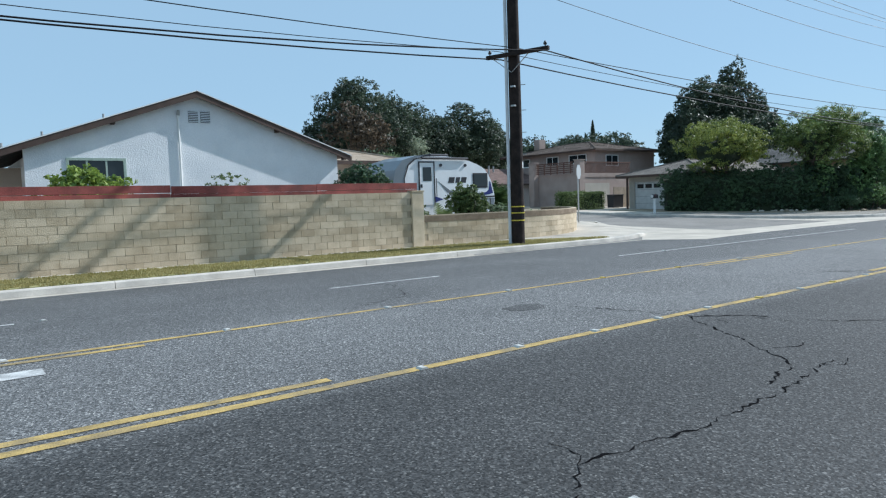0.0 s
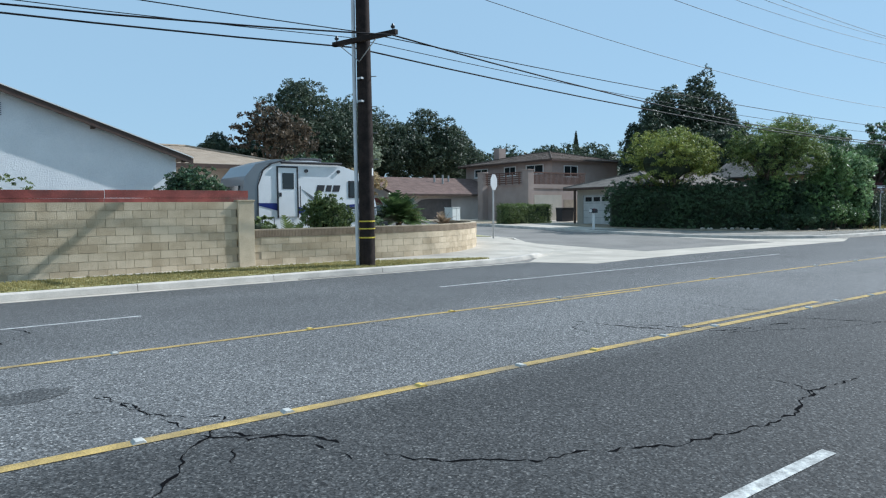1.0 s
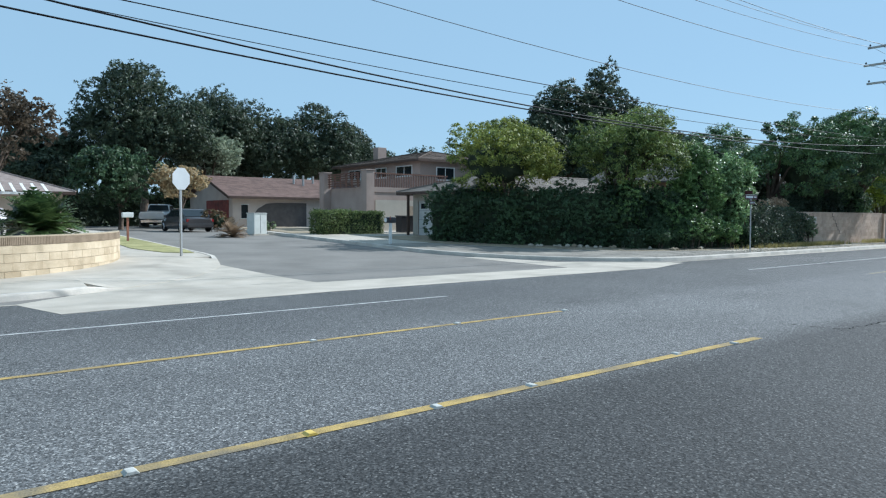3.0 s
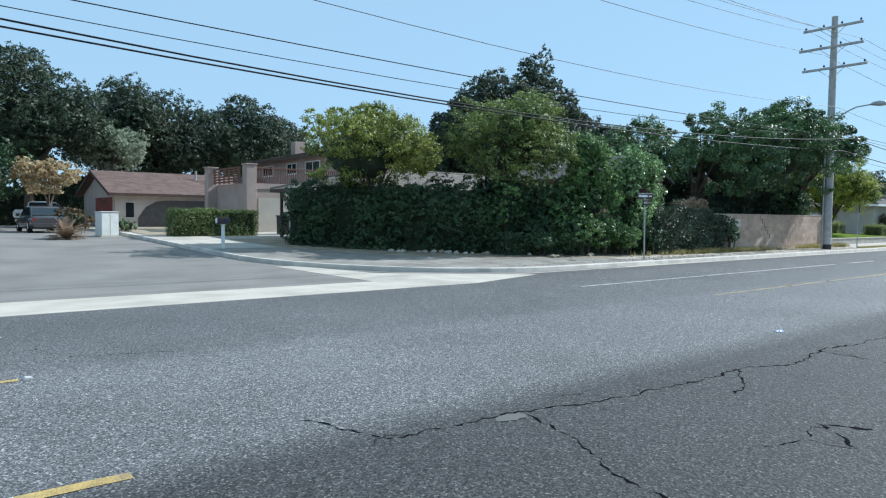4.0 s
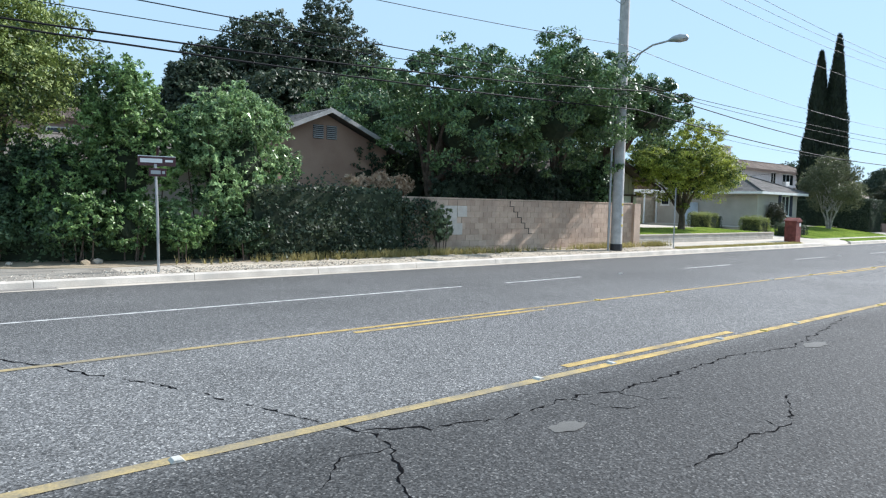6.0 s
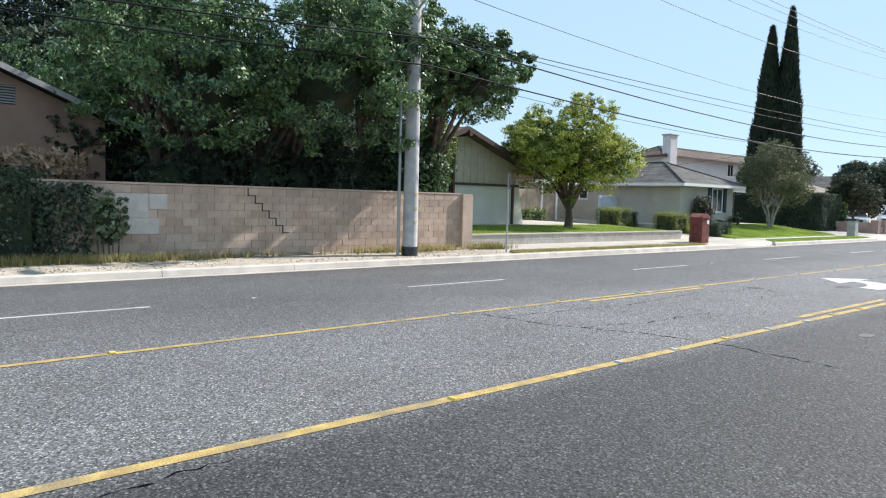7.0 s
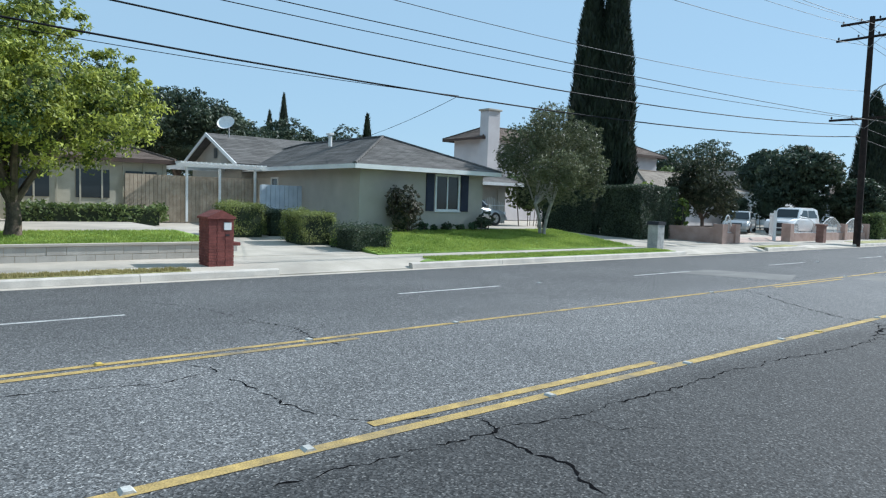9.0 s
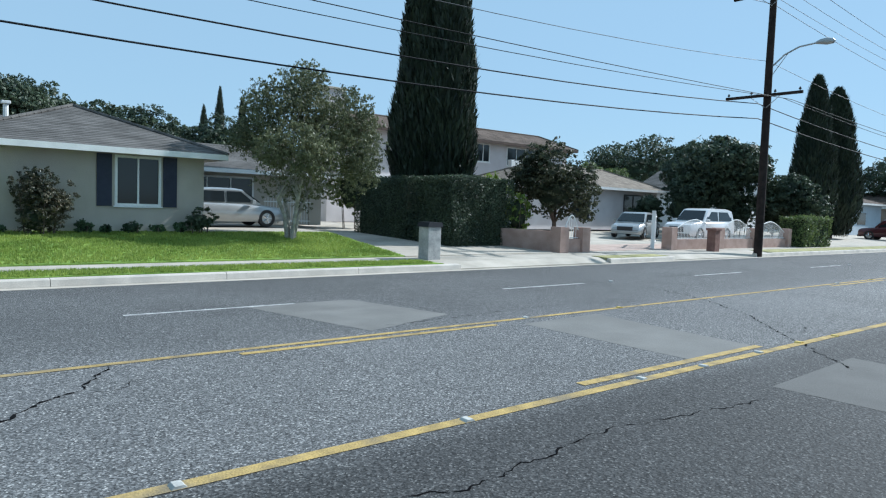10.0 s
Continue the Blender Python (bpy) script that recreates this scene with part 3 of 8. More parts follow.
def turn_arrow(at, turn):
    """Left-turn arrow of white paint: a bent stem and a broad head."""
    bm = bmesh.new()
    inner, outer = [], []
    stem = [(-1.38, -0.72, 0.2), (-1.05, -0.76, 0.22), (-0.75, -0.74, 0.23), (-0.45, -0.65, 0.25), (-0.2, -0.5, 0.26), (-0.03, -0.32, 0.25), (0.04, -0.15, 0.23), (0.05, -0.04, 0.22), (0.05, 0.0, 0.22)]
    for i, (x, y, w) in enumerate(stem):
        p, q = stem[max(0, i - 1)], stem[min(8, i + 1)]
        d = math.hypot(q[0] - p[0], q[1] - p[1])
        dx, dy = ((q[0] - p[0]) / d, (q[1] - p[1]) / d) if i < 7 else (0.0, 1.0)
        inner.append(bm.verts.new((x - dy * w, y + dx * w, 0)))
        outer.append(bm.verts.new((x + dy * w, y - dx * w, 0)))
    for i in range(8):
        bm.faces.new((outer[i], outer[i + 1], inner[i + 1], inner[i]))
    bm.faces.new([bm.verts.new(p) for p in ((-0.88, 0.0, 0), (0.88, -0.02, 0), (0.0, 0.74, 0))])
    ob = mesh_object("turn_arrow", bm, ARROW_WHITE)
    ob.matrix_basis = pose(*at, 0, 0, turn)
    return tagged(ob, "white painted left-turn arrow on grey asphalt", "road marking", "turn arrows", "structure")


turn_arrow((70.43, 4.7, 0.006), 0)
turn_arrow((74.42, 4.42, 0.006), 180)

# ---- building kit ----
def pierced(bm, x0, x1, z0, z1, y, t, holes):
    """A wall along x, its face at y and its back at y + t, with rectangular openings (x0, z0, x1, z1)."""
    xs = sorted({x0, x1, *[h[0] for h in holes], *[h[2] for h in holes]})
    zs = sorted({z0, z1, *[h[1] for h in holes], *[h[3] for h in holes]})
    for i in range(len(xs) - 1):
        run = None
        for j in range(len(zs) - 1):
            cx, cz = (xs[i] + xs[i + 1]) / 2, (zs[j] + zs[j + 1]) / 2
            solid = not any(h[0] < cx < h[2] and h[1] < cz < h[3] for h in holes)
            if solid:
                run = (run[0], zs[j + 1]) if run else (zs[j], zs[j + 1])
            if run and (not solid or j == len(zs) - 2):
                box(bm, xs[i], y, run[0], xs[i + 1], y + t, run[1])
                run = None
    bmesh.ops.remove_doubles(bm, verts=bm.verts[:], dist=0.0005)
    return bm


def window(parent, x0, z0, x1, z1, y, frame_mat=None, mullions=1, curtain=None, name="window", depth=0.1):
    """A window in a wall whose face is at y: frame, panes, sill, pale curtain behind."""
    frame_mat = frame_mat or WHITE_PAINT
    w = part(name, bmesh.new(), frame_mat, parent)
    bm = bmesh.new()
    f = 0.055
    for a in ((x0 - 0.02, z0 - 0.02, x1 + 0.02, z0 + f), (x0 - 0.02, z1 - f, x1 + 0.02, z1 + 0.02), (x0 - 0.02, z0 + f, x0 + f, z1 - f), (x1 - f, z0 + f, x1 + 0.02, z1 - f)):
        box(bm, a[0], y - 0.025, a[1], a[2], y + 0.06, a[3])
    part("window_frame", bm, frame_mat, w)
    step = (x1 - x0) / (mullions + 1)
    for i in range(mullions):
        xm = x0 + step * (i + 1)
        part("mullion", B(xm - 0.025, y - 0.012, z0 + f, xm + 0.025, y + 0.05, z1 - f), frame_mat, w)
    for i in range(mullions + 1):
        part("pane", B(x0 + step * i + 0.03, y + 0.02, z0 + f * 0.6, x0 + step * (i + 1) - 0.03, y + 0.028, z1 - f * 0.6), GLASS, w)
    if curtain:
        bm = bmesh.new()
        k = 14
        rows = []
        for i in range(k * 2 + 1):
            x = x0 + (x1 - x0) * i / (k * 2)
            yy = y + depth + 0.03 * math.sin(i * 1.57)
            rows.append((bm.verts.new((x, yy, z0)), bm.verts.new((x, yy, z1))))
        for a, b in zip(rows, rows[1:]):
            bm.faces.new((a[0], b[0], b[1], a[1]))
        part("curtain", bm, curtain, w)
    part("sill", B(x0 - 0.06, y - 0.06, z0 - 0.06, x1 + 0.06, y + 0.02, z0 - 0.022), frame_mat, w)
    return w


def slope(parent, a, b, c, d, material, course=0.22, thick=0.1, name="roof"):
    """A roof slope: eave from a to b, ridge from d to c, laid in courses."""
    a, b, c, d = (Vector(p) for p in (a, b, c, d))
    bm, plate = bmesh.new(), bmesh.new()
    k = max(2, int((d - a).length / course))
    nrm = (b - a).cross(d - a).normalized()
    if nrm.z < 0:
        nrm = -nrm
    rng = random.Random(round(a.x * 7 + a.y * 3))
    for i in range(k):
        u, w = i / k, (i + 1) / k
        l0, r0, l1, r1 = a.lerp(d, u), b.lerp(c, u), a.lerp(d, w), b.lerp(c, w)
        m = max(1, int((r0 - l0).length / 1.1))
        for j in range(m):
            p, q = j / m, (j + 1) / m
            lo0, lo1 = l0.lerp(r0, p), l0.lerp(r0, q)
            up0, up1 = l1.lerp(r1, p), l1.lerp(r1, q)
            h = 0.009 + 0.005 * rng.random()
            v = [bm.verts.new(x) for x in (lo0 + nrm * h, lo1 + nrm * h, up1 + nrm * 0.003, up0 + nrm * 0.003, lo0 - nrm * 0.004, lo1 - nrm * 0.004)]
            bm.faces.new(v[:4])
            bm.faces.new((v[4], v[5], v[1], v[0]))
    under = [plate.verts.new(p - nrm * 0.004) for p in (a, b, c, d)]
    deep = [plate.verts.new(p - nrm * thick) for p in (a, b, c, d)]
    plate.faces.new(deep[::-1])
    plate.faces.new(under)
    for i in range(4):
        if (under[i].co - under[(i + 1) % 4].co).length > 0.01:
            plate.faces.new((under[i], under[(i + 1) % 4], deep[(i + 1) % 4], deep[i]))
    bmesh.ops.remove_doubles(plate, verts=plate.verts, dist=0.001)
    ob = part(name, plate, material, parent)
    tagged(part("shingles", bm, material, ob), kind="stuff")
    return ob


def board(parent, p0, p1, h, t, material, name="fascia"):
    """A flat board on edge from p0 to p1."""
    p0, p1 = Vector(p0), Vector(p1)
    d = (p1 - p0).normalized()
    s = Vector((-d.y, d.x, 0)).normalized() * t / 2 if abs(d.z) < 0.99 else Vector((t / 2, 0, 0))
    bm = bmesh.new()
    lo = [bm.verts.new(p) for p in (p0 - s, p0 + s, p0 + s + Vector((0, 0, h)), p0 - s + Vector((0, 0, h)))]
    hi = [bm.verts.new(p) for p in (p1 - s, p1 + s, p1 + s + Vector((0, 0, h)), p1 - s + Vector((0, 0, h)))]
    for i in range(4):
        bm.faces.new((lo[i], lo[(i + 1) % 4], hi[(i + 1) % 4], hi[i]))
    bm.faces.new(lo[::-1])
    bm.faces.new(hi)
    bmesh.ops.recalc_face_normals(bm, faces=bm.faces)
    return part(name, bm, material, parent)


def hip_roof(parent, x0, y0, x1, y1, z, rise, material, fascia=None, over=0.5, fh=0.16):
    """A hipped roof over a rectangle; the ridge runs along the longer side."""
    x0, y0, x1, y1 = x0 - over, y0 - over, x1 + over, y1 + over
    w, d = x1 - x0, y1 - y0
    h = min(w, d) / 2
    if w >= d:
        r0, r1 = (x0 + h, y0 + h, z + rise), (x1 - h, y0 + h, z + rise)
    else:
        r0, r1 = (x0 + h, y0 + h, z + rise), (x0 + h, y1 - h, z + rise)
    a, b, c, e = (x0, y0, z), (x1, y0, z), (x1, y1, z), (x0, y1, z)
    if w >= d:
        quads = ((a, b, r1, r0), (b, c, r1, r1), (c, e, r0, r1), (e, a, r0, r0))
    else:
        quads = ((a, b, r0, r0), (b, c, r1, r0), (c, e, r1, r1), (e, a, r0, r1))
    for q in quads:
        slope(parent, *q, material)
    for p, q in ((a, r0), (e, r0 if w >= d else r1), (b, r1 if w >= d else r0), (c, r1), (r0, r1)):
        bm = bmesh.new()
        n = max(2, int((Vector(q) - Vector(p)).length / 0.3))
        for i in range(n):
            rod(bm, Vector(p).lerp(Vector(q), i / n) + Vector((0, 0, 0.012)), Vector(p).lerp(Vector(q), (i + 0.97) / n) + Vector((0, 0, 0.03)), 0.07, 0.055, 6)
        tagged(part("ridge_cap", bm, material, parent), kind="stuff")
    if fascia:
        for p, q in ((a, b), (b, c), (c, e), (e, a)):
            board(parent, (p[0], p[1], z - fh), (q[0], q[1], z - fh), fh, 0.03, fascia)


def louver(parent, x0, z0, x1, z1, y, material, slats=7):
    v = part("louvered_vent", bmesh.new(), material, parent)
    part("backing", B(x0, y - 0.012, z0, x1, y - 0.002, z1), DARK_METAL, v)
    for i in range(slats):
        z = z0 + (z1 - z0) * (i + 0.25) / slats
        h = (z1 - z0) / slats * 0.5
        part("slat", P([(y - 0.045, z), (y - 0.014, z + h), (y - 0.014, z + h + 0.008), (y - 0.05, z + 0.008)], "x", x0, x1), material, v)


def block_row(parent, line_x0, line_x1, y, z0, courses, material, L=0.406, H=0.2, depth=0.2, name="block", joined=False, cover=None, cover_material=None):
    """Concrete blocks in running bond along x, their faces at y."""
    me = bpy.data.meshes.new(name)
    bm = box(bmesh.new(), 0.005, 0, 0.005, L - 0.005, depth, H - 0.005)
    bm.to_mesh(me)
    bm.free()
    me.materials.append(material)
    if cover:
        painted = me.copy()
        painted.materials.clear()
        painted.materials.append(cover_material)
    rng = random.Random(int(line_x0 * 10))
    n = round((line_x1 - line_x0) / L)
    bmj = bmesh.new() if joined else None
    for c in range(courses):
        off = 0.0 if c % 2 == 0 else L / 2
        for i in range(n):
            x = line_x0 + i * L + off
            if x + L > line_x1 + 0.21:
                continue
            dy = rng.uniform(-0.003, 0.003)
            if joined:
                box(bmj, x + 0.005, y + dy, z0 + c * H + 0.005, x + L - 0.005, y + depth, z0 + (c + 1) * H - 0.005)
            else:
                ob = new(name, painted if cover and cover[0] < x + L / 2 < cover[1] and c * H < cover[2] else me)
                ob.parent = parent
                ob.location = (x, y + dy, z0 + c * H)
    if joined:
        ob = part("joined_blocks", bmj, material, parent)
        ob["kind"] = "stuff"

# ---- west corner: boundary wall, white gabled house, trailer ----
wall_w = thing("boundary_wall", "tan concrete-block boundary wall with stained faces", "wall", kind="structure")
part("core", B(-30, 16.215, -0.15, 11.35, 16.39, 1.735), MORTAR, wall_w)
pil = thing("wall_pier", "tan concrete-block pier at the wall's end", "pier")
part("shaft", B(11.38, 16.13, -0.12, 11.82, 16.44, 1.74, bevel=0.006), BLOCK, pil)
part("cap", B(11.36, 16.11, 1.742, 11.84, 16.39, 1.79, bevel=0.008), BLOCK, pil)

red = thing("board_fence", "weathered red-painted boards along the top of a block wall", "fence")
for i, x in enumerate((-30, -24, -18.2, -12.1, -6.6, -1.2, 4.1, 8.2)):
    x1 = (-24, -18.2, -12.1, -6.6, -1.2, 4.1, 8.2, 11.76)[i]
    dz = (0, 0.01, 0, 0.012, 0, 0.008, -0.01, 0.0)[i]
    part("board", B(x + 0.004, 16.40, 1.62 + dz, x1 - 0.004, 16.43, 1.836 + dz, bevel=0.004), RED_WOOD, red)
    part("board", B(x + 0.02, 16.396 + 0.006 * (i % 2), 1.845 + dz * 1.6, x1 + 0.006, 16.428, 2.04 + dz * 1.3, bevel=0.004), RED_WOOD, red)
for x in (-20, -14, -8, -3, 1.5, 5.6, 9.8):
    part("post", B(x, 16.432, 0.0, x + 0.09, 16.52, 2.0), RED_WOOD, red)

house = thing("gabled_house", "white stucco house with a low gable and dark roof edge", "house")
GX, GZ, GS = 6.05, 4.98, 0.355
bm = bmesh.new()
pierced(bm, 1.3, 11.0, 0.0, 3.0, 20.3, 0.2, [(2.35, 2.05, 3.9, 2.98)])
prism(bm, [(1.3, 3.0), (11.0, 3.0), (11.0, GZ - (11.0 - GX) * GS), (GX, GZ), (1.3, GZ - (GX - 1.3) * GS)], "y", 20.3, 20.5)
part("front_wall", bm, STUCCO_WHITE, house)
part("side_wall", B(1.3, 20.5, 0, 1.5, 34, 3.0), STUCCO_WHITE, house)
part("side_wall", B(10.8, 20.5, 0, 11.0, 34, 3.0), STUCCO_WHITE, house)
part("back_wall", P([(1.5, 0), (10.8, 0), (10.8, 3.0), (GX, GZ - 0.05), (1.5, 3.0)], "y", 33.8, 34), STUCCO_WHITE, house)
part("porch_wall", B(-3.5, 21.2, 0, 1.3, 21.4, 2.75), STUCCO_TAN, house)
RZ = GZ + 0.12
slope(house, (11.4, 20.05, RZ - (11.4 - GX) * GS), (11.4, 34.5, RZ - (11.4 - GX) * GS), (GX, 34.5, RZ), (GX, 20.05, RZ), ROOF_BROWN)
slope(house, (-1.2, 20.05, RZ - (GX + 1.2) * GS), (-1.2, 34.5, RZ - (GX + 1.2) * GS), (GX, 34.5, RZ), (GX, 20.05, RZ), ROOF_BROWN)
for x, s in ((11.45, 1), (-1.25, -1)):
    board(house, (x, 20.04, RZ - abs(x - GX) * GS - 0.22), (GX, 20.04, RZ - 0.2), 0.17, 0.04, BROWN_TRIM, "rake_board")
    board(house, (x, 20.03, RZ - abs(x - GX) * GS - 0.03), (GX, 20.03, RZ - 0.012), 0.03, 0.06, WHITE_PAINT, "drip_edge")
for x in (11.2, 8.7, 3.6):
    part("rafter_end", B(x - 0.05, 20.08, GZ - abs(x - GX) * GS - 0.13, x + 0.05, 20.3, GZ - abs(x - GX) * GS + 0.0), BROWN_TRIM, house)
louver(house, 5.82, 4.15, 6.12, 4.52, 20.3, STUCCO_WHITE)
louver(house, 6.2, 4.15, 6.5, 4.52, 20.3, STUCCO_WHITE)
window(house, 2.35, 2.05, 3.9, 2.98, 20.3, surf("green_frame", (0.28, 0.36, 0.3), (0.4, 0.48, 0.42), 4, 0.7), 2, WHITE_PAINT)
part("conduit", R((5.5, 20.26, 0.1), (5.5, 20.26, 4.4), 0.03), WHITE_PAINT, house)
part("meter_head", R((5.5, 20.25, 4.35), (5.5, 20.2, 4.5), 0.055, 0.04), GALVANISED, house)
for x in (3.9, 2.1, 1.0):
    part("vent_pipe", R((x, 23.0, RZ - abs(x - GX) * GS), (x, 23.0, RZ - abs(x - GX) * GS + 0.3), 0.035), GALVANISED, house)

# low curved wall
low_w = thing("garden_wall", "low tan concrete-block garden wall curving round the corner", "wall", kind="structure")
LOW_LINE = [(11.82 + 0.406 * i, 16.22) for i in range(12)]
a0 = LOW_LINE[-1]
LOW_R, LOW_C = 7.2, (a0[0], a0[1] + 7.2)
n_arc = 26
LOW_LINE += [(LOW_C[0] + LOW_R * math.sin(i * 0.406 / LOW_R), LOW_C[1] - LOW_R * math.cos(i * 0.406 / LOW_R)) for i in range(1, n_arc)]
bm = bmesh.new()
for (x0, y0), (x1, y1) in zip(LOW_LINE, LOW_LINE[1:]):
    d = Vector((x1 - x0, y1 - y0, 0)).normalized()
    nn = Vector((-d.y, d.x, 0))
    v = []
    for x, y in ((x0, y0), (x1, y1)):
        for o in (0.012, 0.19):
            for z in (-0.15, 0.99):
                v.append(bm.verts.new(Vector((x, y, z)) + nn * o))
    for q in ((0, 1, 5, 4), (2, 3, 7, 6), (1, 3, 7, 5)):
        bm.faces.new([v[k] for k in q])
bmesh.ops.recalc_face_normals(bm, faces=bm.faces)
part("core", bm, MORTAR, low_w)

# travel trailer
rv = thing("travel_trailer", "white travel trailer with a grey rounded end and blue stripes", "trailer")
prof = [(13.0, 0.75), (12.98, 2.2), (13.12, 2.75), (13.5, 3.15), (14.1, 3.36), (15.1, 3.4), (15.7, 3.33), (16.3, 3.16), (16.74, 2.96), (17.08, 2.72), (17.3, 2.46), (17.46, 2.15), (17.6, 1.66), (17.62, 1.4), (17.55, 1.08), (17.4, 0.75)]
def lowered(outline):
    """The upper curve of the trailer's side, kept flat."""
    return [(x, z if z < 2.6 else 2.6 + (z - 2.6) * 0.68) for x, z in outline]


bm = P(lowered(prof), "y", 19.32, 21.35)
for v in bm.verts:
    if v.co.y > 21 and v.co.x > 16.3:
        v.co.x -= 0.62 * (v.co.x - 16.3) / 1.6
body = part("body", bm, WHITE_GEL, rv)
end_prof = [(12.75, 0.8), (12.7, 2.1), (12.82, 2.6), (13.15, 3.15), (13.8, 3.42), (14.15, 3.41), (13.62, 3.22), (13.35, 2.88), (13.2, 2.3), (13.18, 0.8)]
part("end_cap", P(lowered(end_prof), "y", 19.3, 21.5), glossy("grey_panel", (0.2, 0.22, 0.24), 0.35, 0.5, 0.3), body)
part("trim", P(lowered([(13.18, 0.8), (13.2, 2.3), (13.36, 2.88), (13.64, 3.22), (14.17, 3.41), (14.2, 3.37), (13.7, 3.17), (13.42, 2.86), (13.23, 2.3), (13.22, 0.8)]), "y", 19.285, 19.3), DARK_METAL, body)
part("end_window", B(12.685, 19.6, 1.9, 12.75, 21.3, 2.3), GLASS, body)
door = part("door", B(13.9, 19.296, 1.3, 14.56, 19.318, 2.9, bevel=0.004), WHITE_GEL, body)
for a in ((13.86, 1.26, 13.905, 2.94), (14.555, 1.26, 14.6, 2.94), (13.905, 2.89, 14.555, 2.94)):
    part("door_frame", B(a[0], 19.28, a[1], a[2], 19.31, a[3]), DARK_METAL, door)
part("door_window", B(14.05, 19.286, 2.2, 14.45, 19.3, 2.72), GLASS, door)
part("door_handle", B(13.93, 19.26, 1.95, 14.0, 19.296, 2.08), DARK_METAL, door)
part("grab_rail", R((14.66, 19.27, 1.6), (14.66, 19.27, 2.3), 0.015), DARK_METAL, body)
part("side_window", B(16.54, 19.296, 1.97, 17.19, 19.303, 2.44), GLASS, body)
BLUE = glossy("blue_stripe", (0.015, 0.025, 0.16), 0.3)
for name_, lower, upper, m_ in (("stripe", [(13.0, 1.72), (13.4, 1.62), (14.0, 1.46), (14.6, 1.38)], [(13.0, 1.75), (13.8, 1.74), (14.4, 1.68), (15.0, 1.5)], BLUE),
                                ("swoosh", [(16.2, 1.6), (16.8, 1.6), (17.3, 1.64), (17.53, 1.7), (17.4, 2.15)], [(16.2, 1.66), (16.8, 1.7), (17.16, 1.74), (17.31, 1.84), (17.36, 2.17)], BLUE),
                                ("lower_line", [(15.9, 1.5), (16.3, 1.53), (17.0, 1.51), (17.6, 1.53)], [(15.9, 1.52), (16.3, 1.61), (17.0, 1.58), (17.61, 1.59)], DARK_METAL)):
    bm = bmesh.new()
    for i in range(len(lower) - 1):
        prism(bm, [lower[i], lower[i + 1], upper[i + 1], upper[i]], "y", 19.309, 19.318)
    part(name_, bm, m_, body)
part("lower_panel", P([(15.3, 1.08), (17.54, 1.08), (17.61, 1.5), (17.0, 1.48), (16.3, 1.5), (15.6, 1.36)], "y", 19.306, 19.316), glossy("grey_skirt", (0.2, 0.22, 0.25), 0.35, 0.3, 0.3), body)
box_lid = part("storage_lid", B(16.52, 19.292, 1.14, 17.33, 19.304, 1.44, bevel=0.02), glossy("grey_lid", (0.4, 0.43, 0.47), 0.35, 0.2, 0.3), body)
for a in ((16.46, 1.1, 16.52, 1.48), (17.33, 1.1, 17.39, 1.48)):
    part("lid_frame", B(a[0], 19.288, a[1], a[2], 19.305, a[3], bevel=0.01), DARK_METAL, box_lid)
part("window_frame", B(16.48, 19.304, 1.91, 17.25, 19.314, 2.5, bevel=0.004), DARK_METAL, body)
for x, w in ((15.25, 0.28), (15.6, 0.2), (15.86, 0.26)):
    part("emblem_shape", P([(x, 2.12), (x + w, 2.12), (x + w + 0.06, 2.34), (x + 0.06, 2.34)], "y", 19.312, 19.319), DARK_METAL, body)
part("swoosh", P([(14.75, 2.2), (15.2, 1.75), (15.9, 1.62), (15.3, 1.85)], "y", 19.312, 19.319), GREY_PAINT, body)
for x in (14.9, 16.1):
    part("porch_light", R((x, 19.32, 2.8), (x, 19.27, 2.8), 0.06), DARK_METAL, body)
part("hatch", B(13.32, 19.306, 0.95, 13.75, 19.316, 1.3, bevel=0.003), DARK_METAL, body)
part("hatch_lid", B(13.35, 19.3, 0.98, 13.72, 19.31, 1.27), WHITE_GEL, body)
part("awning", R((14.0, 19.25, 3.06), (16.2, 19.25, 3.06), 0.045), DARK_METAL, rv)
part("roof_unit", B(15.0, 20.1, 3.14, 15.9, 20.9, 3.3, bevel=0.05), DARK_METAL, rv)
part("roof_vent", B(16.2, 20.2, 2.98, 16.6, 20.6, 3.12, bevel=0.03), DARK_METAL, rv)
for x in (15.1, 15.95):
    w = part("wheel", R((x, 19.36, 0.42), (x, 19.6, 0.42), 0.36, n=20), BLACK, rv)
    part("rim", R((x, 19.33, 0.42), (x, 19.37, 0.42), 0.2, n=14), CHROME, w)
part("chassis", B(13.1, 19.6, 0.5, 18.8, 21.4, 0.76), DARK_METAL, rv)
part("hitch", B(17.4, 20.3, 0.9, 18.7, 20.7, 1.05), DARK_METAL, rv)
part("jack", R((17.98, 20.5, 0.1), (17.98, 20.5, 1.72), 0.045), DARK_METAL, rv)
for x, y in ((17.56, 20.15), (17.7, 20.62)):
    bottle = part("gas_bottle", tube(bmesh.new(), [(x, y, 1.06), (x, y, 1.1), (x, y, 1.48), (x, y, 1.56), (x, y, 1.6)], [0.13, 0.155, 0.155, 0.12, 0.05], 14), DARK_METAL, rv, smooth=True)
    part("valve", R((x, y, 1.59), (x, y, 1.68), 0.035), GALVANISED, bottle)


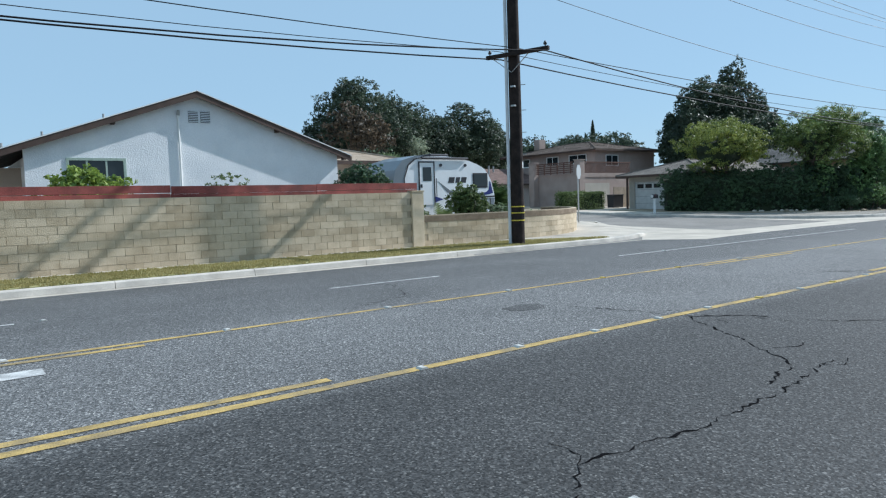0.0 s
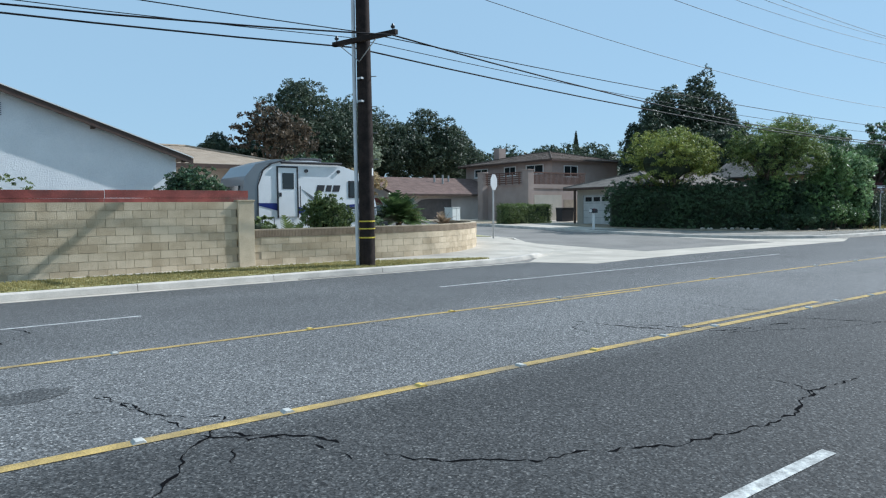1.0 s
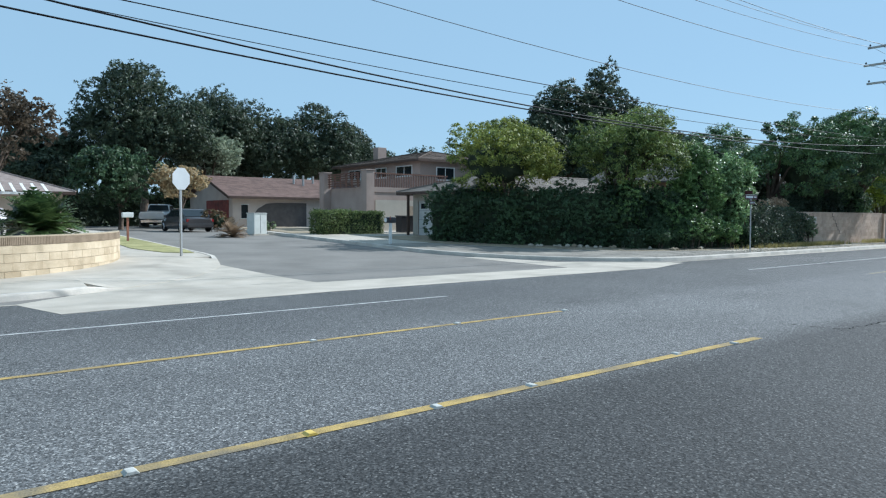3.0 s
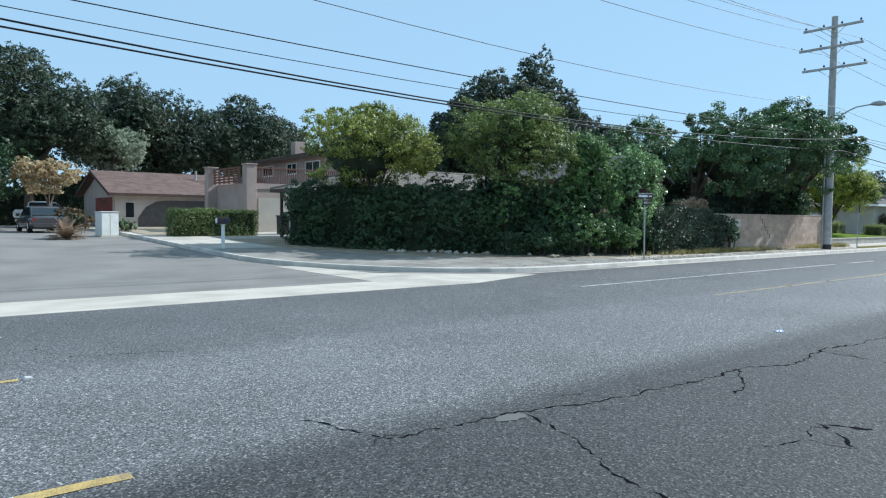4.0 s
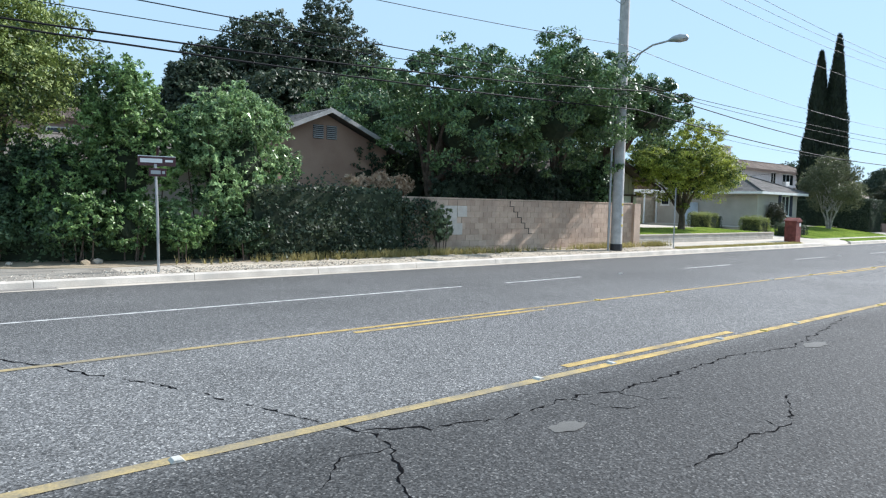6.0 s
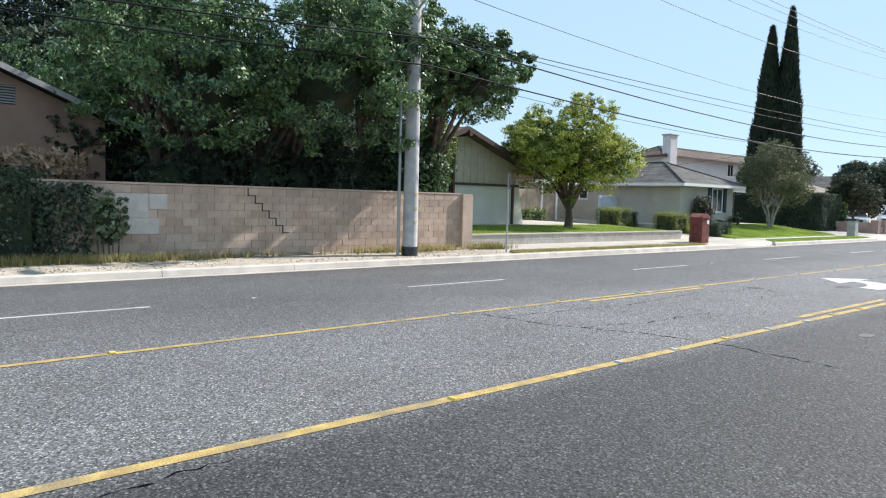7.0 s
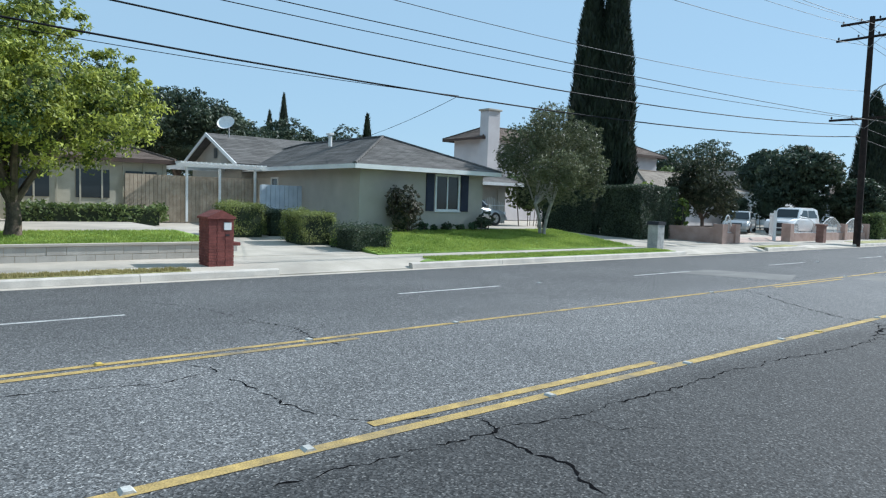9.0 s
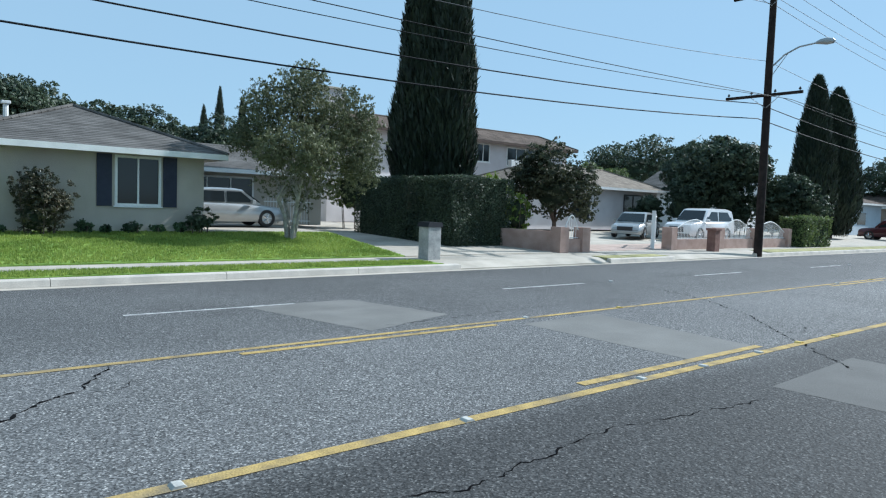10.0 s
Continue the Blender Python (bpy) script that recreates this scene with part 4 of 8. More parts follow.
# ---- vehicles ----
def car(name, label, at, turn, paint, length=4.7, height=1.45, width=1.8, shape="sedan"):
    """A parked car: lofted body and cabin, glass, lamps, wheels. Its front points to +x."""
    c = thing(name, label, "car" if shape != "pickup" else "pickup truck", at, turn)
    L, W, H = length, width / 2, height
    belt = H * {"sedan": 0.62, "suv": 0.6, "pickup": 0.67}[shape]
    if shape == "sedan":
        st = [(-0.5, 0.35, belt * 0.86, 0.8), (-0.47, 0.27, belt * 0.97, 0.93), (-0.3, 0.22, belt * 1.02, 1.0), (0.0, 0.2, belt, 1.0), (0.2, 0.2, belt * 0.97, 1.0), (0.4, 0.22, belt * 0.86, 0.97), (0.48, 0.26, belt * 0.72, 0.86), (0.5, 0.34, belt * 0.62, 0.76)]
        cab = [(-0.42, 0.0, 0.86), (-0.26, 0.9, 0.78), (-0.12, 1.0, 0.76), (0.05, 1.0, 0.76), (0.12, 0.93, 0.78), (0.27, 0.0, 0.88)]
    elif shape == "suv":
        st = [(-0.5, 0.4, belt, 0.86), (-0.48, 0.3, belt * 1.02, 0.95), (-0.3, 0.26, belt * 1.02, 1.0), (0.1, 0.26, belt, 1.0), (0.25, 0.26, belt * 0.98, 1.0), (0.43, 0.28, belt * 0.9, 0.97), (0.49, 0.32, belt * 0.8, 0.88), (0.5, 0.4, belt * 0.7, 0.8)]
        cab = [(-0.49, 0.0, 0.9), (-0.44, 0.9, 0.82), (-0.35, 1.0, 0.8), (0.02, 1.0, 0.8), (0.1, 0.92, 0.82), (0.24, 0.0, 0.9)]
    else:
        st = [(-0.5, 0.6, belt * 0.94, 0.95), (-0.49, 0.54, belt * 0.95, 1.0), (-0.12, 0.52, belt * 0.95, 1.0), (-0.1, 0.52, belt, 1.0), (0.18, 0.52, belt, 1.0), (0.24, 0.52, belt * 0.98, 0.99), (0.4, 0.52, belt * 0.93, 0.96), (0.47, 0.55, belt * 0.87, 0.92), (0.5, 0.62, belt * 0.76, 0.85)]
        cab = [(-0.14, 0.0, 0.9), (-0.11, 0.95, 0.8), (-0.02, 1.0, 0.78), (0.06, 1.0, 0.78), (0.1, 0.93, 0.8), (0.22, 0.0, 0.9)]
    bm = bmesh.new()
    rings = []
    for u, zl, zb, ws in st:
        x, w = u * L, W * ws
        zm = (zl + zb) / 2
        pts = [(-w * 0.9, zl), (-w, zl + 0.12), (-w * 1.0, zm), (-w * 0.97, zb - 0.1), (-w * 0.86, zb), (0, zb + 0.03), (w * 0.86, zb), (w * 0.97, zb - 0.1), (w, zm), (w, zl + 0.12), (w * 0.9, zl)]
        rings.append([bm.verts.new((x, y, z)) for y, z in pts])
    for p, q in zip(rings, rings[1:]):
        for i in range(len(p)):
            bm.faces.new((p[i], q[i], q[(i + 1) % len(p)], p[(i + 1) % len(p)]))
    bm.faces.new(rings[0])
    bm.faces.new(rings[-1][::-1])
    bmesh.ops.recalc_face_normals(bm, faces=bm.faces)
    body = part("body", bm, paint, c, smooth=True)
    if shape == "pickup":
        part("bed_liner", B(-L * 0.47, -W * 0.78, belt - 0.02, -L * 0.16, W * 0.78, belt + 0.006), BLACK, body)
    bm = bmesh.new()
    rings = []
    for u, k, ws in cab:
        x = u * L
        z = belt - 0.02 + (H - belt + 0.02) * k
        wl, wt = W * 0.9, W * (0.9 - (0.9 - ws) * k)
        rings.append([bm.verts.new((x, y, zz)) for y, zz in ((-wl, belt - 0.06), (-wt, max(z - 0.06, belt - 0.04)), (-wt * 0.85, z), (wt * 0.85, z), (wt, max(z - 0.06, belt - 0.04)), (wl, belt - 0.06))])
    for p, q in zip(rings, rings[1:]):
        for i in range(5):
            bm.faces.new((p[i], q[i], q[i + 1], p[i + 1]))
    bm.faces.new(rings[0])
    bm.faces.new(rings[-1][::-1])
    bmesh.ops.recalc_face_normals(bm, faces=bm.faces)
    cabin = part("cabin", bm, paint, c, smooth=True)

    def edge(u, k):
        return u * L, belt + (H - belt) * k
    xs = cab
    x_back, x_front = xs[0][0] * L, xs[-1][0] * L
    tb, tf = xs[1][0] * L, xs[-2][0] * L
    mid = (tb + tf) / 2 + 0.05 * L
    for s in (-1, 1):
        for a, b, ta, tbb in ((x_back + 0.28, mid - 0.05, tb + 0.12, mid - 0.05), (mid + 0.05, x_front - 0.3, mid + 0.05, tf - 0.08)):
            bm = bmesh.new()
            y0, y1 = s * (W * 0.895 + 0.006), s * (W * 0.80 + 0.012)
            z0, z1 = belt + (H - belt) * 0.06, belt + (H - belt) * 0.78
            quad = [(a, y0, z0), (b, y0, z0), (tbb, y1, z1), (ta, y1, z1)]
            v = [bm.verts.new(q) for q in quad] + [bm.verts.new((q[0], q[1] - s * 0.03, q[2])) for q in quad]
            bm.faces.new(v[:4])
            bm.faces.new(v[4:][::-1])
            for i in range(4):
                bm.faces.new((v[i], v[(i + 1) % 4], v[4 + (i + 1) % 4], v[4 + i]))
            bmesh.ops.recalc_face_normals(bm, faces=bm.faces)
            part("side_window", bm, GLASS, cabin)
    for (ua, ka, wa), (ub, kb, wb), nm in ((cab[-1], cab[-2], "windscreen"), (cab[0], cab[1], "rear_window")):
        xa, za = edge(ua + (ub - ua) * 0.1, kb * 0.1)
        xb, zb = edge(ua + (ub - ua) * 0.9, kb * 0.9)
        s = 0.03 if nm == "windscreen" else -0.02
        bm = bmesh.new()
        v = [bm.verts.new(q) for q in ((xa + s, -W * 0.84, za), (xa + s, W * 0.84, za), (xb + s, W * 0.71, zb), (xb + s, -W * 0.71, zb))]
        v2 = [bm.verts.new((q.co.x - s * 1.6, q.co.y, q.co.z - 0.02)) for q in v]
        bm.faces.new(v)
        bm.faces.new(v2[::-1])
        for i in range(4):
            bm.faces.new((v[i], v[(i + 1) % 4], v2[(i + 1) % 4], v2[i]))
        bmesh.ops.recalc_face_normals(bm, faces=bm.faces)
        part(nm, bm, GLASS, cabin)
    lampm = glossy("lamp_lens", (0.7, 0.72, 0.75), 0.1)
    tailm = glossy("tail_lens", (0.25, 0.015, 0.015), 0.15)
    for s in (-1, 1):
        part("headlight", B(L * 0.455, s * W * 0.5, belt * 0.62, L * 0.49, s * W * 0.84, belt * 0.78, bevel=0.015), lampm, body)
        part("tail_light", B(-L * 0.497, s * W * 0.5, belt * 0.68, -L * 0.46, s * W * 0.9, belt * 0.88, bevel=0.015), tailm, body)
        part("mirror", B(L * 0.17, s * W * 0.98, belt - 0.02, L * 0.2, s * (W + 0.16), belt + 0.13, bevel=0.02), paint, body)
    part("front_bumper", B(L * 0.47, -W * 0.82, 0.25, L * 0.508, W * 0.82, 0.42, bevel=0.03), DARK_METAL if shape != "sedan" else paint, body)
    part("rear_bumper", B(-L * 0.508, -W * 0.85, 0.28, -L * 0.47, W * 0.85, 0.5, bevel=0.03), CHROME if shape == "pickup" else paint, body)
    part("grille", B(L * 0.488, -W * 0.48, belt * 0.45, L * 0.504, W * 0.48, belt * 0.72, bevel=0.01), DARK_METAL, body)
    if shape == "pickup":
        part("lower_grille", B(L * 0.487, -W * 0.6, 0.62, L * 0.512, W * 0.6, 0.8, bevel=0.02), BLACK, body)
        for s in (-1, 1):
            part("fog_light", R((L * 0.48, s * W * 0.68, 0.74), (L * 0.512, s * W * 0.68, 0.74), 0.07), lampm, body)
            for u in (-0.3, 0.31):
                bm = bmesh.new()
                tube(bm, [(u * L + 0.5 * math.cos(a * math.pi / 10), s * W * 1.0, 0.44 + 0.5 * math.sin(a * math.pi / 10)) for a in range(11)], [0.055] * 11, 6)
                part("wheel_arch", bm, BLACK, body, smooth=True)
    rr = 0.33 if shape == "sedan" else (0.38 if shape == "suv" else 0.42)
    wo = 1.05 if shape == "pickup" else 1.0
    for u in (-0.3, 0.31):
        for s in (-1, 1):
            w = part("wheel", bmesh.new(), BLACK, c)
            bm = bmesh.new()
            ring = [(rr * 0.62, s * W * wo * 1.005), (rr * 0.95, s * W * wo * 1.01), (rr, s * W * wo * 0.97), (rr, s * W * 0.82), (rr * 0.9, s * W * 0.78), (0.01, s * W * 0.78)]
            cols = [[bm.verts.new((u * L + r * math.cos(a * math.pi / 10), y, rr + r * math.sin(a * math.pi / 10))) for r, y in ring] for a in range(20)]
            for i in range(20):
                for j in range(len(ring) - 1):
                    bm.faces.new((cols[i][j], cols[(i + 1) % 20][j], cols[(i + 1) % 20][j + 1], cols[i][j + 1]))
            bmesh.ops.recalc_face_normals(bm, faces=bm.faces)
            part("tyre", bm, BLACK, w, smooth=True)
            bm = R((u * L, s * W * 0.85, rr), (u * L, s * W * 0.98 * wo, rr), rr * 0.62, n=16)
            part("rim", bm, SILVER, w)
            bm = bmesh.new()
            for k in range(5):
                a = k * 2 * math.pi / 5
                rod(bm, (u * L, s * W * 0.99, rr), (u * L + rr * 0.55 * math.cos(a), s * W * 0.99, rr + rr * 0.55 * math.sin(a)), 0.03, 0.025, 5)
            part("spokes", bm, CHROME, w)
    return c


car("pickup_truck", "white pickup truck parked beside the trailer", (18.98, 25.3, 0.42), 248, CAR_WHITE, 5.4, 2.02, 1.95, "pickup")
car("parked_car", "dark blue-green sedan behind the garden wall", (22.25, 31.2, 0.36), 80, glossy("deep_teal_paint", (0.03, 0.045, 0.05), 0.3, 0.4, 0.6), 4.6, 1.42, 1.78)
car("parked_sedan", "dark bronze-grey sedan parked along the side street", (31.7, 41.8, 0.46), 92, glossy("slate_paint", (0.075, 0.066, 0.066), 0.3, 0.4, 0.6), 4.7, 1.42, 1.8)
car("pickup_truck", "white pickup truck parked on a far driveway", (33.7, 54.2, 0.6), 60, CAR_WHITE, 5.2, 1.7, 1.85, "pickup")

tw = thing("tan_roof_house", "low house wing with a plain tan roof behind the trailer", "house")
part("wall", B(8.0, 25.0, 0.2, 16.6, 31.0, 3.2), STUCCO_TAN, tw)
hip_roof(tw, 8.0, 25.0, 16.6, 31.0, 3.3, 0.95, surf("roof_tan", (0.33, 0.26, 0.19), (0.42, 0.34, 0.26), 2, 0.9, 0.2, 25, island=0.2), BROWN_TRIM, 0.6)

# ---- stop sign, poles ----
sign = thing("stop_sign", "white-backed octagonal stop sign on a steel post", "road sign", (25.1, 21.55, road_z(21.5)), 0)
part("post", B(-0.03, -0.03, -0.2, 0.03, 0.03, 2.85), GALVANISED, sign)
oc = [(0.38 * math.cos(radians(22.5 + 45 * i)) * 1.0, 2.52 + 0.38 * math.sin(radians(22.5 + 45 * i))) for i in range(8)]
part("plate", P(oc, "y", -0.045, -0.035), glossy("sign_back", (0.6, 0.62, 0.63), 0.4, 0.3), sign, "plain pale metal back")
sign.rotation_euler = (0, 0, radians(25))


def wooden_pole(name, label, at, height, radius, material, arms, lamp=None, turn=0.0):
    """A utility pole: tapered trunk, crossarms with insulators and braces. arms: (z, y0, y1)."""
    p = thing(name, label, "utility pole", at, turn)
    bm = bmesh.new()
    tube(bm, [(0, 0, -0.4), (0.01, 0, height * 0.3), (-0.01, 0.01, height * 0.65), (0, 0, height)], [radius, radius * 0.93, radius * 0.84, radius * 0.72], 16)
    part("shaft", bm, material, p, smooth=True)
    for z, y0, y1 in arms:
        arm = part("crossarm", B(-radius - 0.1, y0, z - 0.06, -radius + 0.02, y1, z + 0.06, bevel=0.008), WOOD_GREY if material is WOOD_GREY else WOOD_DARK, p)
        k = 4 if y1 - y0 > 2.4 else 2
        for i in range(k):
            y = y0 + 0.12 + (y1 - y0 - 0.24) * i / (k - 1)
            bm = bmesh.new()
            rod(bm, (-radius - 0.04, y, z + 0.06), (-radius - 0.04, y, z + 0.12), 0.015)
            rod(bm, (-radius - 0.04, y, z + 0.11), (-radius - 0.04, y, z + 0.16), 0.05, 0.06)
            rod(bm, (-radius - 0.04, y, z + 0.16), (-radius - 0.04, y, z + 0.22), 0.045, 0.025)
            part("insulator", bm, DARK_METAL, arm)
        for s in (-1, 1):
            ye = max(y0, min(y1, s * 0.65))
            part("brace", R((-radius - 0.02, ye, z - 0.05), (-radius + 0.04, 0.0, z - 0.55), 0.014, n=6), GALVANISED, arm)
    return p


pole = wooden_pole("utility_pole", "dark creosoted wooden utility pole with yellow bands", (14.29, 14.4, -0.06), 11.6, 0.215, WOOD_DARK, [(6.02, -1.36, 0.86), (9.9, -1.35, 1.35), (10.95, -1.35, 1.35)], turn=17)
for z in (0.78, 1.02, 1.22):
    part("yellow_band", R((0, 0, z), (0, 0, z + 0.035), 0.224, n=18), glossy("band_yellow", (0.65, 0.5, 0.05), 0.5), pole)
part("conduit", R((-0.17, 0.2, -0.3), (-0.17, 0.2, 9.0), 0.052), surf("conduit_grey", (0.52, 0.53, 0.54), (0.66, 0.67, 0.68), 3, 0.7), pole)
part("tag", B(0.02, -0.2, 2.46, 0.07, -0.185, 2.66), WHITE_PAINT, pole)
for z in (4.4, 5.0):
    part("clamp", B(-0.25, -0.12, z, -0.1, 0.02, z + 0.05), GALVANISED, pole)
for z in (2.9, 3.6, 4.3, 5.1):
    part("step_bolt", R((0.1, -0.14, z), (0.16, -0.3, z), 0.012, n=6), GALVANISED, pole)

pole = wooden_pole("utility_pole", "pale grey weathered utility pole with a street lamp", (65.24, 14.6, -0.05), 12.6, 0.22, WOOD_GREY, [(9.82, -1.75, 1.5), (10.95, -1.55, 1.7), (12.0, -1.5, 1.5)])
part("conduit", R((-0.32, 0.13, -0.3), (-0.32, 0.13, 6.4), 0.045), GALVANISED, pole)
for z in (0.95, 1.35, 1.75):
    part("yellow_mark", B(-0.01, -0.224, z, 0.06, -0.2, z + 0.08), glossy("mark_yellow", (0.65, 0.5, 0.08), 0.6), pole)
part("base_wrap", R((0, 0, -0.2), (0, 0, 0.28), 0.235, n=18), DARK_METAL, pole)
for z in (2.5, 3.2, 3.9, 4.6, 5.3, 6.6, 7.3, 8.0, 8.7):
    part("step_bolt", R((-0.15, 0.05, z), (-0.33, 0.08, z), 0.012, n=6), GALVANISED, pole)


def street_lamp(parent, z):
    arm = part("lamp_arm", tube(bmesh.new(), [(0, -0.15, z), (0.05, -0.6, z + 0.42), (0.08, -1.2, z + 0.68), (0.1, -1.9, z + 0.74)], 0.035), GALVANISED, parent)
    bm = bmesh.new()
    tube(bm, [(0.1, -1.85, z + 0.74), (0.1, -2.05, z + 0.76), (0.1, -2.3, z + 0.75), (0.1, -2.55, z + 0.72), (0.1, -2.62, z + 0.71)], [0.05, 0.11, 0.15, 0.11, 0.03], 10)
    part("lamp_head", bm, GALVANISED, arm)
    part("brace", R((0, -0.1, z - 0.45), (0.06, -0.75, z + 0.48), 0.015), GALVANISED, arm)


street_lamp(pole, 6.95)
pole = wooden_pole("utility_pole", "dark brown wooden utility pole with a street lamp", (118.27, 13.94, -0.06), 12.6, 0.19, WOOD_DARK, [(7.0, -1.6, 1.8), (11.45, -1.6, 1.7), (12.3, -1.5, 1.5)])
street_lamp(pole, 8.3)
wooden_pole("utility_pole", "dark wooden utility pole further along the avenue", (172.0, 14.1, -0.06), 12.6, 0.19, WOOD_DARK, [(7.0, -1.6, 1.8), (11.4, -1.6, 1.7)])
wooden_pole("utility_pole", "dark wooden utility pole further back along the avenue", (-37.5, 14.1, -0.06), 11.8, 0.19, WOOD_DARK, [(6.0, -1.2, 1.5), (9.9, -1.35, 1.35), (10.95, -1.35, 1.35)])


def cable(name, label, pts, r, material, sags, group="overhead cables"):
    """An overhead cable, sagging between its poles."""
    bm = bmesh.new()
    line = []
    for a, b, sag in zip(pts, pts[1:], sags):
        a, b = Vector(a), Vector(b)
        n = 16
        for i in range(n):
            u = i / n
            line.append(a.lerp(b, u) - Vector((0, 0, sag * 4 * u * (1 - u))))
    line.append(Vector(pts[-1]))
    tube(bm, line, r, 5)
    return tagged(mesh_object(name, bm, material), label, "cable", group)


XS = (-37.5, 14.29, 65.24, 118.27, 172.0)


def along(ys, zs, first=0):
    return [(x, y, z) for x, y, z in zip(XS[first:], ys, zs)]


LINE_BLACK = surf("cable_black", (0.008, 0.008, 0.009), (0.014, 0.014, 0.016), 3.0, 0.7, 0.0, spec=0.15)
LINE_GREY = surf("cable_grey", (0.05, 0.052, 0.056), (0.08, 0.082, 0.088), 3.0, 0.6, 0.0, spec=0.3)
THICK, THIN = "thick black telephone cable between utility poles", "thin black overhead cable between utility poles"
cable("telephone_cable", THICK, along([14.31, 15.0, 13.9, 14.33, 14.2], [7.08, 5.93, 5.28, 5.98, 5.9]), 0.023, LINE_BLACK, (1.1, 0.77, 0.98, 0.9))
cable("telephone_cable", THICK, along([14.36, 13.0, 13.43, 14.34, 14.2], [8.6, 5.85, 5.91, 6.64, 6.5]), 0.021, LINE_BLACK, (1.9, 1.22, 0.99, 0.9))
cable("overhead_cable", THIN, along([14.33, 15.2, 14.3], [7.56, 6.24, 6.09]), 0.011, LINE_BLACK, (1.11, 0.73))
cable("overhead_cable", THIN, along([14.75, 13.29, 13.3], [6.43, 6.8, 6.9], 2), 0.012, LINE_BLACK, (0.68, 0.8))
cable("overhead_cable", THIN, along([14.29, 14.35, 14.31], [8.3, 6.19, 6.14]), 0.014, LINE_BLACK, (0.88, 0.41))
cable("overhead_cable", THIN, along([14.29, 12.87, 13.0], [6.33, 6.68, 6.8], 2), 0.013, LINE_BLACK, (0.4, 0.6))
cable("overhead_cable", "thin grey overhead cable between utility poles", along([14.5, 14.56, 14.4, 14.0, 13.9], [8.3, 8.24, 7.7, 8.46, 8.4]), 0.011, LINE_GREY, (1.1, 1.08, 1.15, 1.0))
cable("power_line", "thin grey overhead power line between utility poles", along([14.4, 14.42, 15.1, 13.92, 14.0], [10.3, 10.3, 10.59, 10.92, 10.9]), 0.012, LINE_GREY, (1.0, 1.03, 1.28, 1.0))
for y, z in ((-1.45, 0.0), (0.5, 0.9), (1.3, 0.9)):
    cable("power_line", "thin grey overhead power line between utility poles", along([14.3 + y, 14.4 + y, 14.6 + y, 13.95 + y, 14.1 + y], [10.9 + z, 10.95 + z, 11.1 + z, 11.45 + z, 11.4 + z]), 0.011, LINE_GREY, (0.9, 1.0, 0.9, 0.9))
cable("service_cable", "thin black service cable slung below the telephone cables", [(65.2, 14.5, 5.25), (88.9, 14.5, 4.74)], 0.009, LINE_BLACK, (0.3,))
cable("service_cable", "thin black service drop to the grey house's roof", [(88.9, 14.5, 4.74), (90.6, 23.4, 3.95)], 0.008, LINE_BLACK, (0.12,))

# street-name sign and a small sign
ss = thing("street_name_sign", "dark street-name sign with white lettering bars on a thin post", "road sign", (48.14, 14.46, -0.05), 0)
part("post", tube(bmesh.new(), [(0, 0, -0.3), (-0.02, 0, 1.2), (-0.06, -0.01, 2.35)], 0.03), GALVANISED, ss)
blade = part("blade", B(-0.42, -0.02, 2.36, 0.36, 0.0, 2.58, bevel=0.004), glossy("sign_maroon", (0.07, 0.02, 0.025), 0.4), ss)
part("lettering_bar", B(-0.37, -0.026, 2.43, 0.08, -0.021, 2.52), WHITE_PAINT, blade)
part("lettering_bar", B(0.14, -0.026, 2.45, 0.3, -0.021, 2.5), WHITE_PAINT, blade)
part("blade_edge", B(-0.42, -0.026, 2.565, 0.36, -0.021, 2.58), WHITE_PAINT, blade)
lower_blade = part("lower_blade", B(-0.2, -0.075, 2.13, 0.16, -0.055, 2.31, bevel=0.004), glossy("sign_maroon_dull", (0.07, 0.02, 0.025), 0.5), ss)
part("lettering_bar", B(-0.16, -0.081, 2.18, 0.04, -0.076, 2.26), GALVANISED, lower_blade)
part("lettering_bar", B(0.07, -0.081, 2.19, 0.13, -0.076, 2.25), GALVANISED, lower_blade)
part("cross_blade", B(-0.01, -0.055, 2.6, 0.01, 0.35, 2.76), glossy("sign_maroon_edge", (0.07, 0.02, 0.025), 0.4), ss)
part("bracket", B(-0.09, -0.03, 2.3, -0.03, 0.03, 2.4), GALVANISED, ss)
ss.rotation_euler = (0, 0, radians(-12))
sg = thing("small_road_sign", "small narrow road sign seen edge-on on a thin post", "road sign", (69.05, 14.46, -0.05), 35)
part("post", B(-0.025, -0.025, -0.3, 0.025, 0.025, 2.55), GALVANISED, sg)
part("plate", B(-0.13, -0.04, 2.05, 0.13, -0.03, 2.55, bevel=0.003), DARK_METAL, sg)

# ---- side street: two-storey house, red-roofed house, garage house ----
h2 = thing("balcony_house", "two-storey tan stucco house with a brown hipped roof", "house")
bm = bmesh.new()
pierced(bm, 49.0, 58.0, 0.4, 5.75, 41.0, 0.2, [(50.6, 4.3, 52.4, 5.3)])
part("front_wall", bm, STUCCO_MAUVE, h2)


def west_wall(parent, x, y0, y1, z0, z1, holes, material, name="side_wall"):
    """A wall that faces west; holes as (y0, z0, y1, z1)."""
    bm = bmesh.new()
    pierced(bm, y0, y1, z0, z1, 0.0, 0.2, holes)
    ob = part(name, bm, material, parent)
    ob.matrix_local = Matrix(((0, 1, 0, x), (1, 0, 0, 0), (0, 0, 1, 0), (0, 0, 0, 1)))
    ob.data.flip_normals()
    return ob


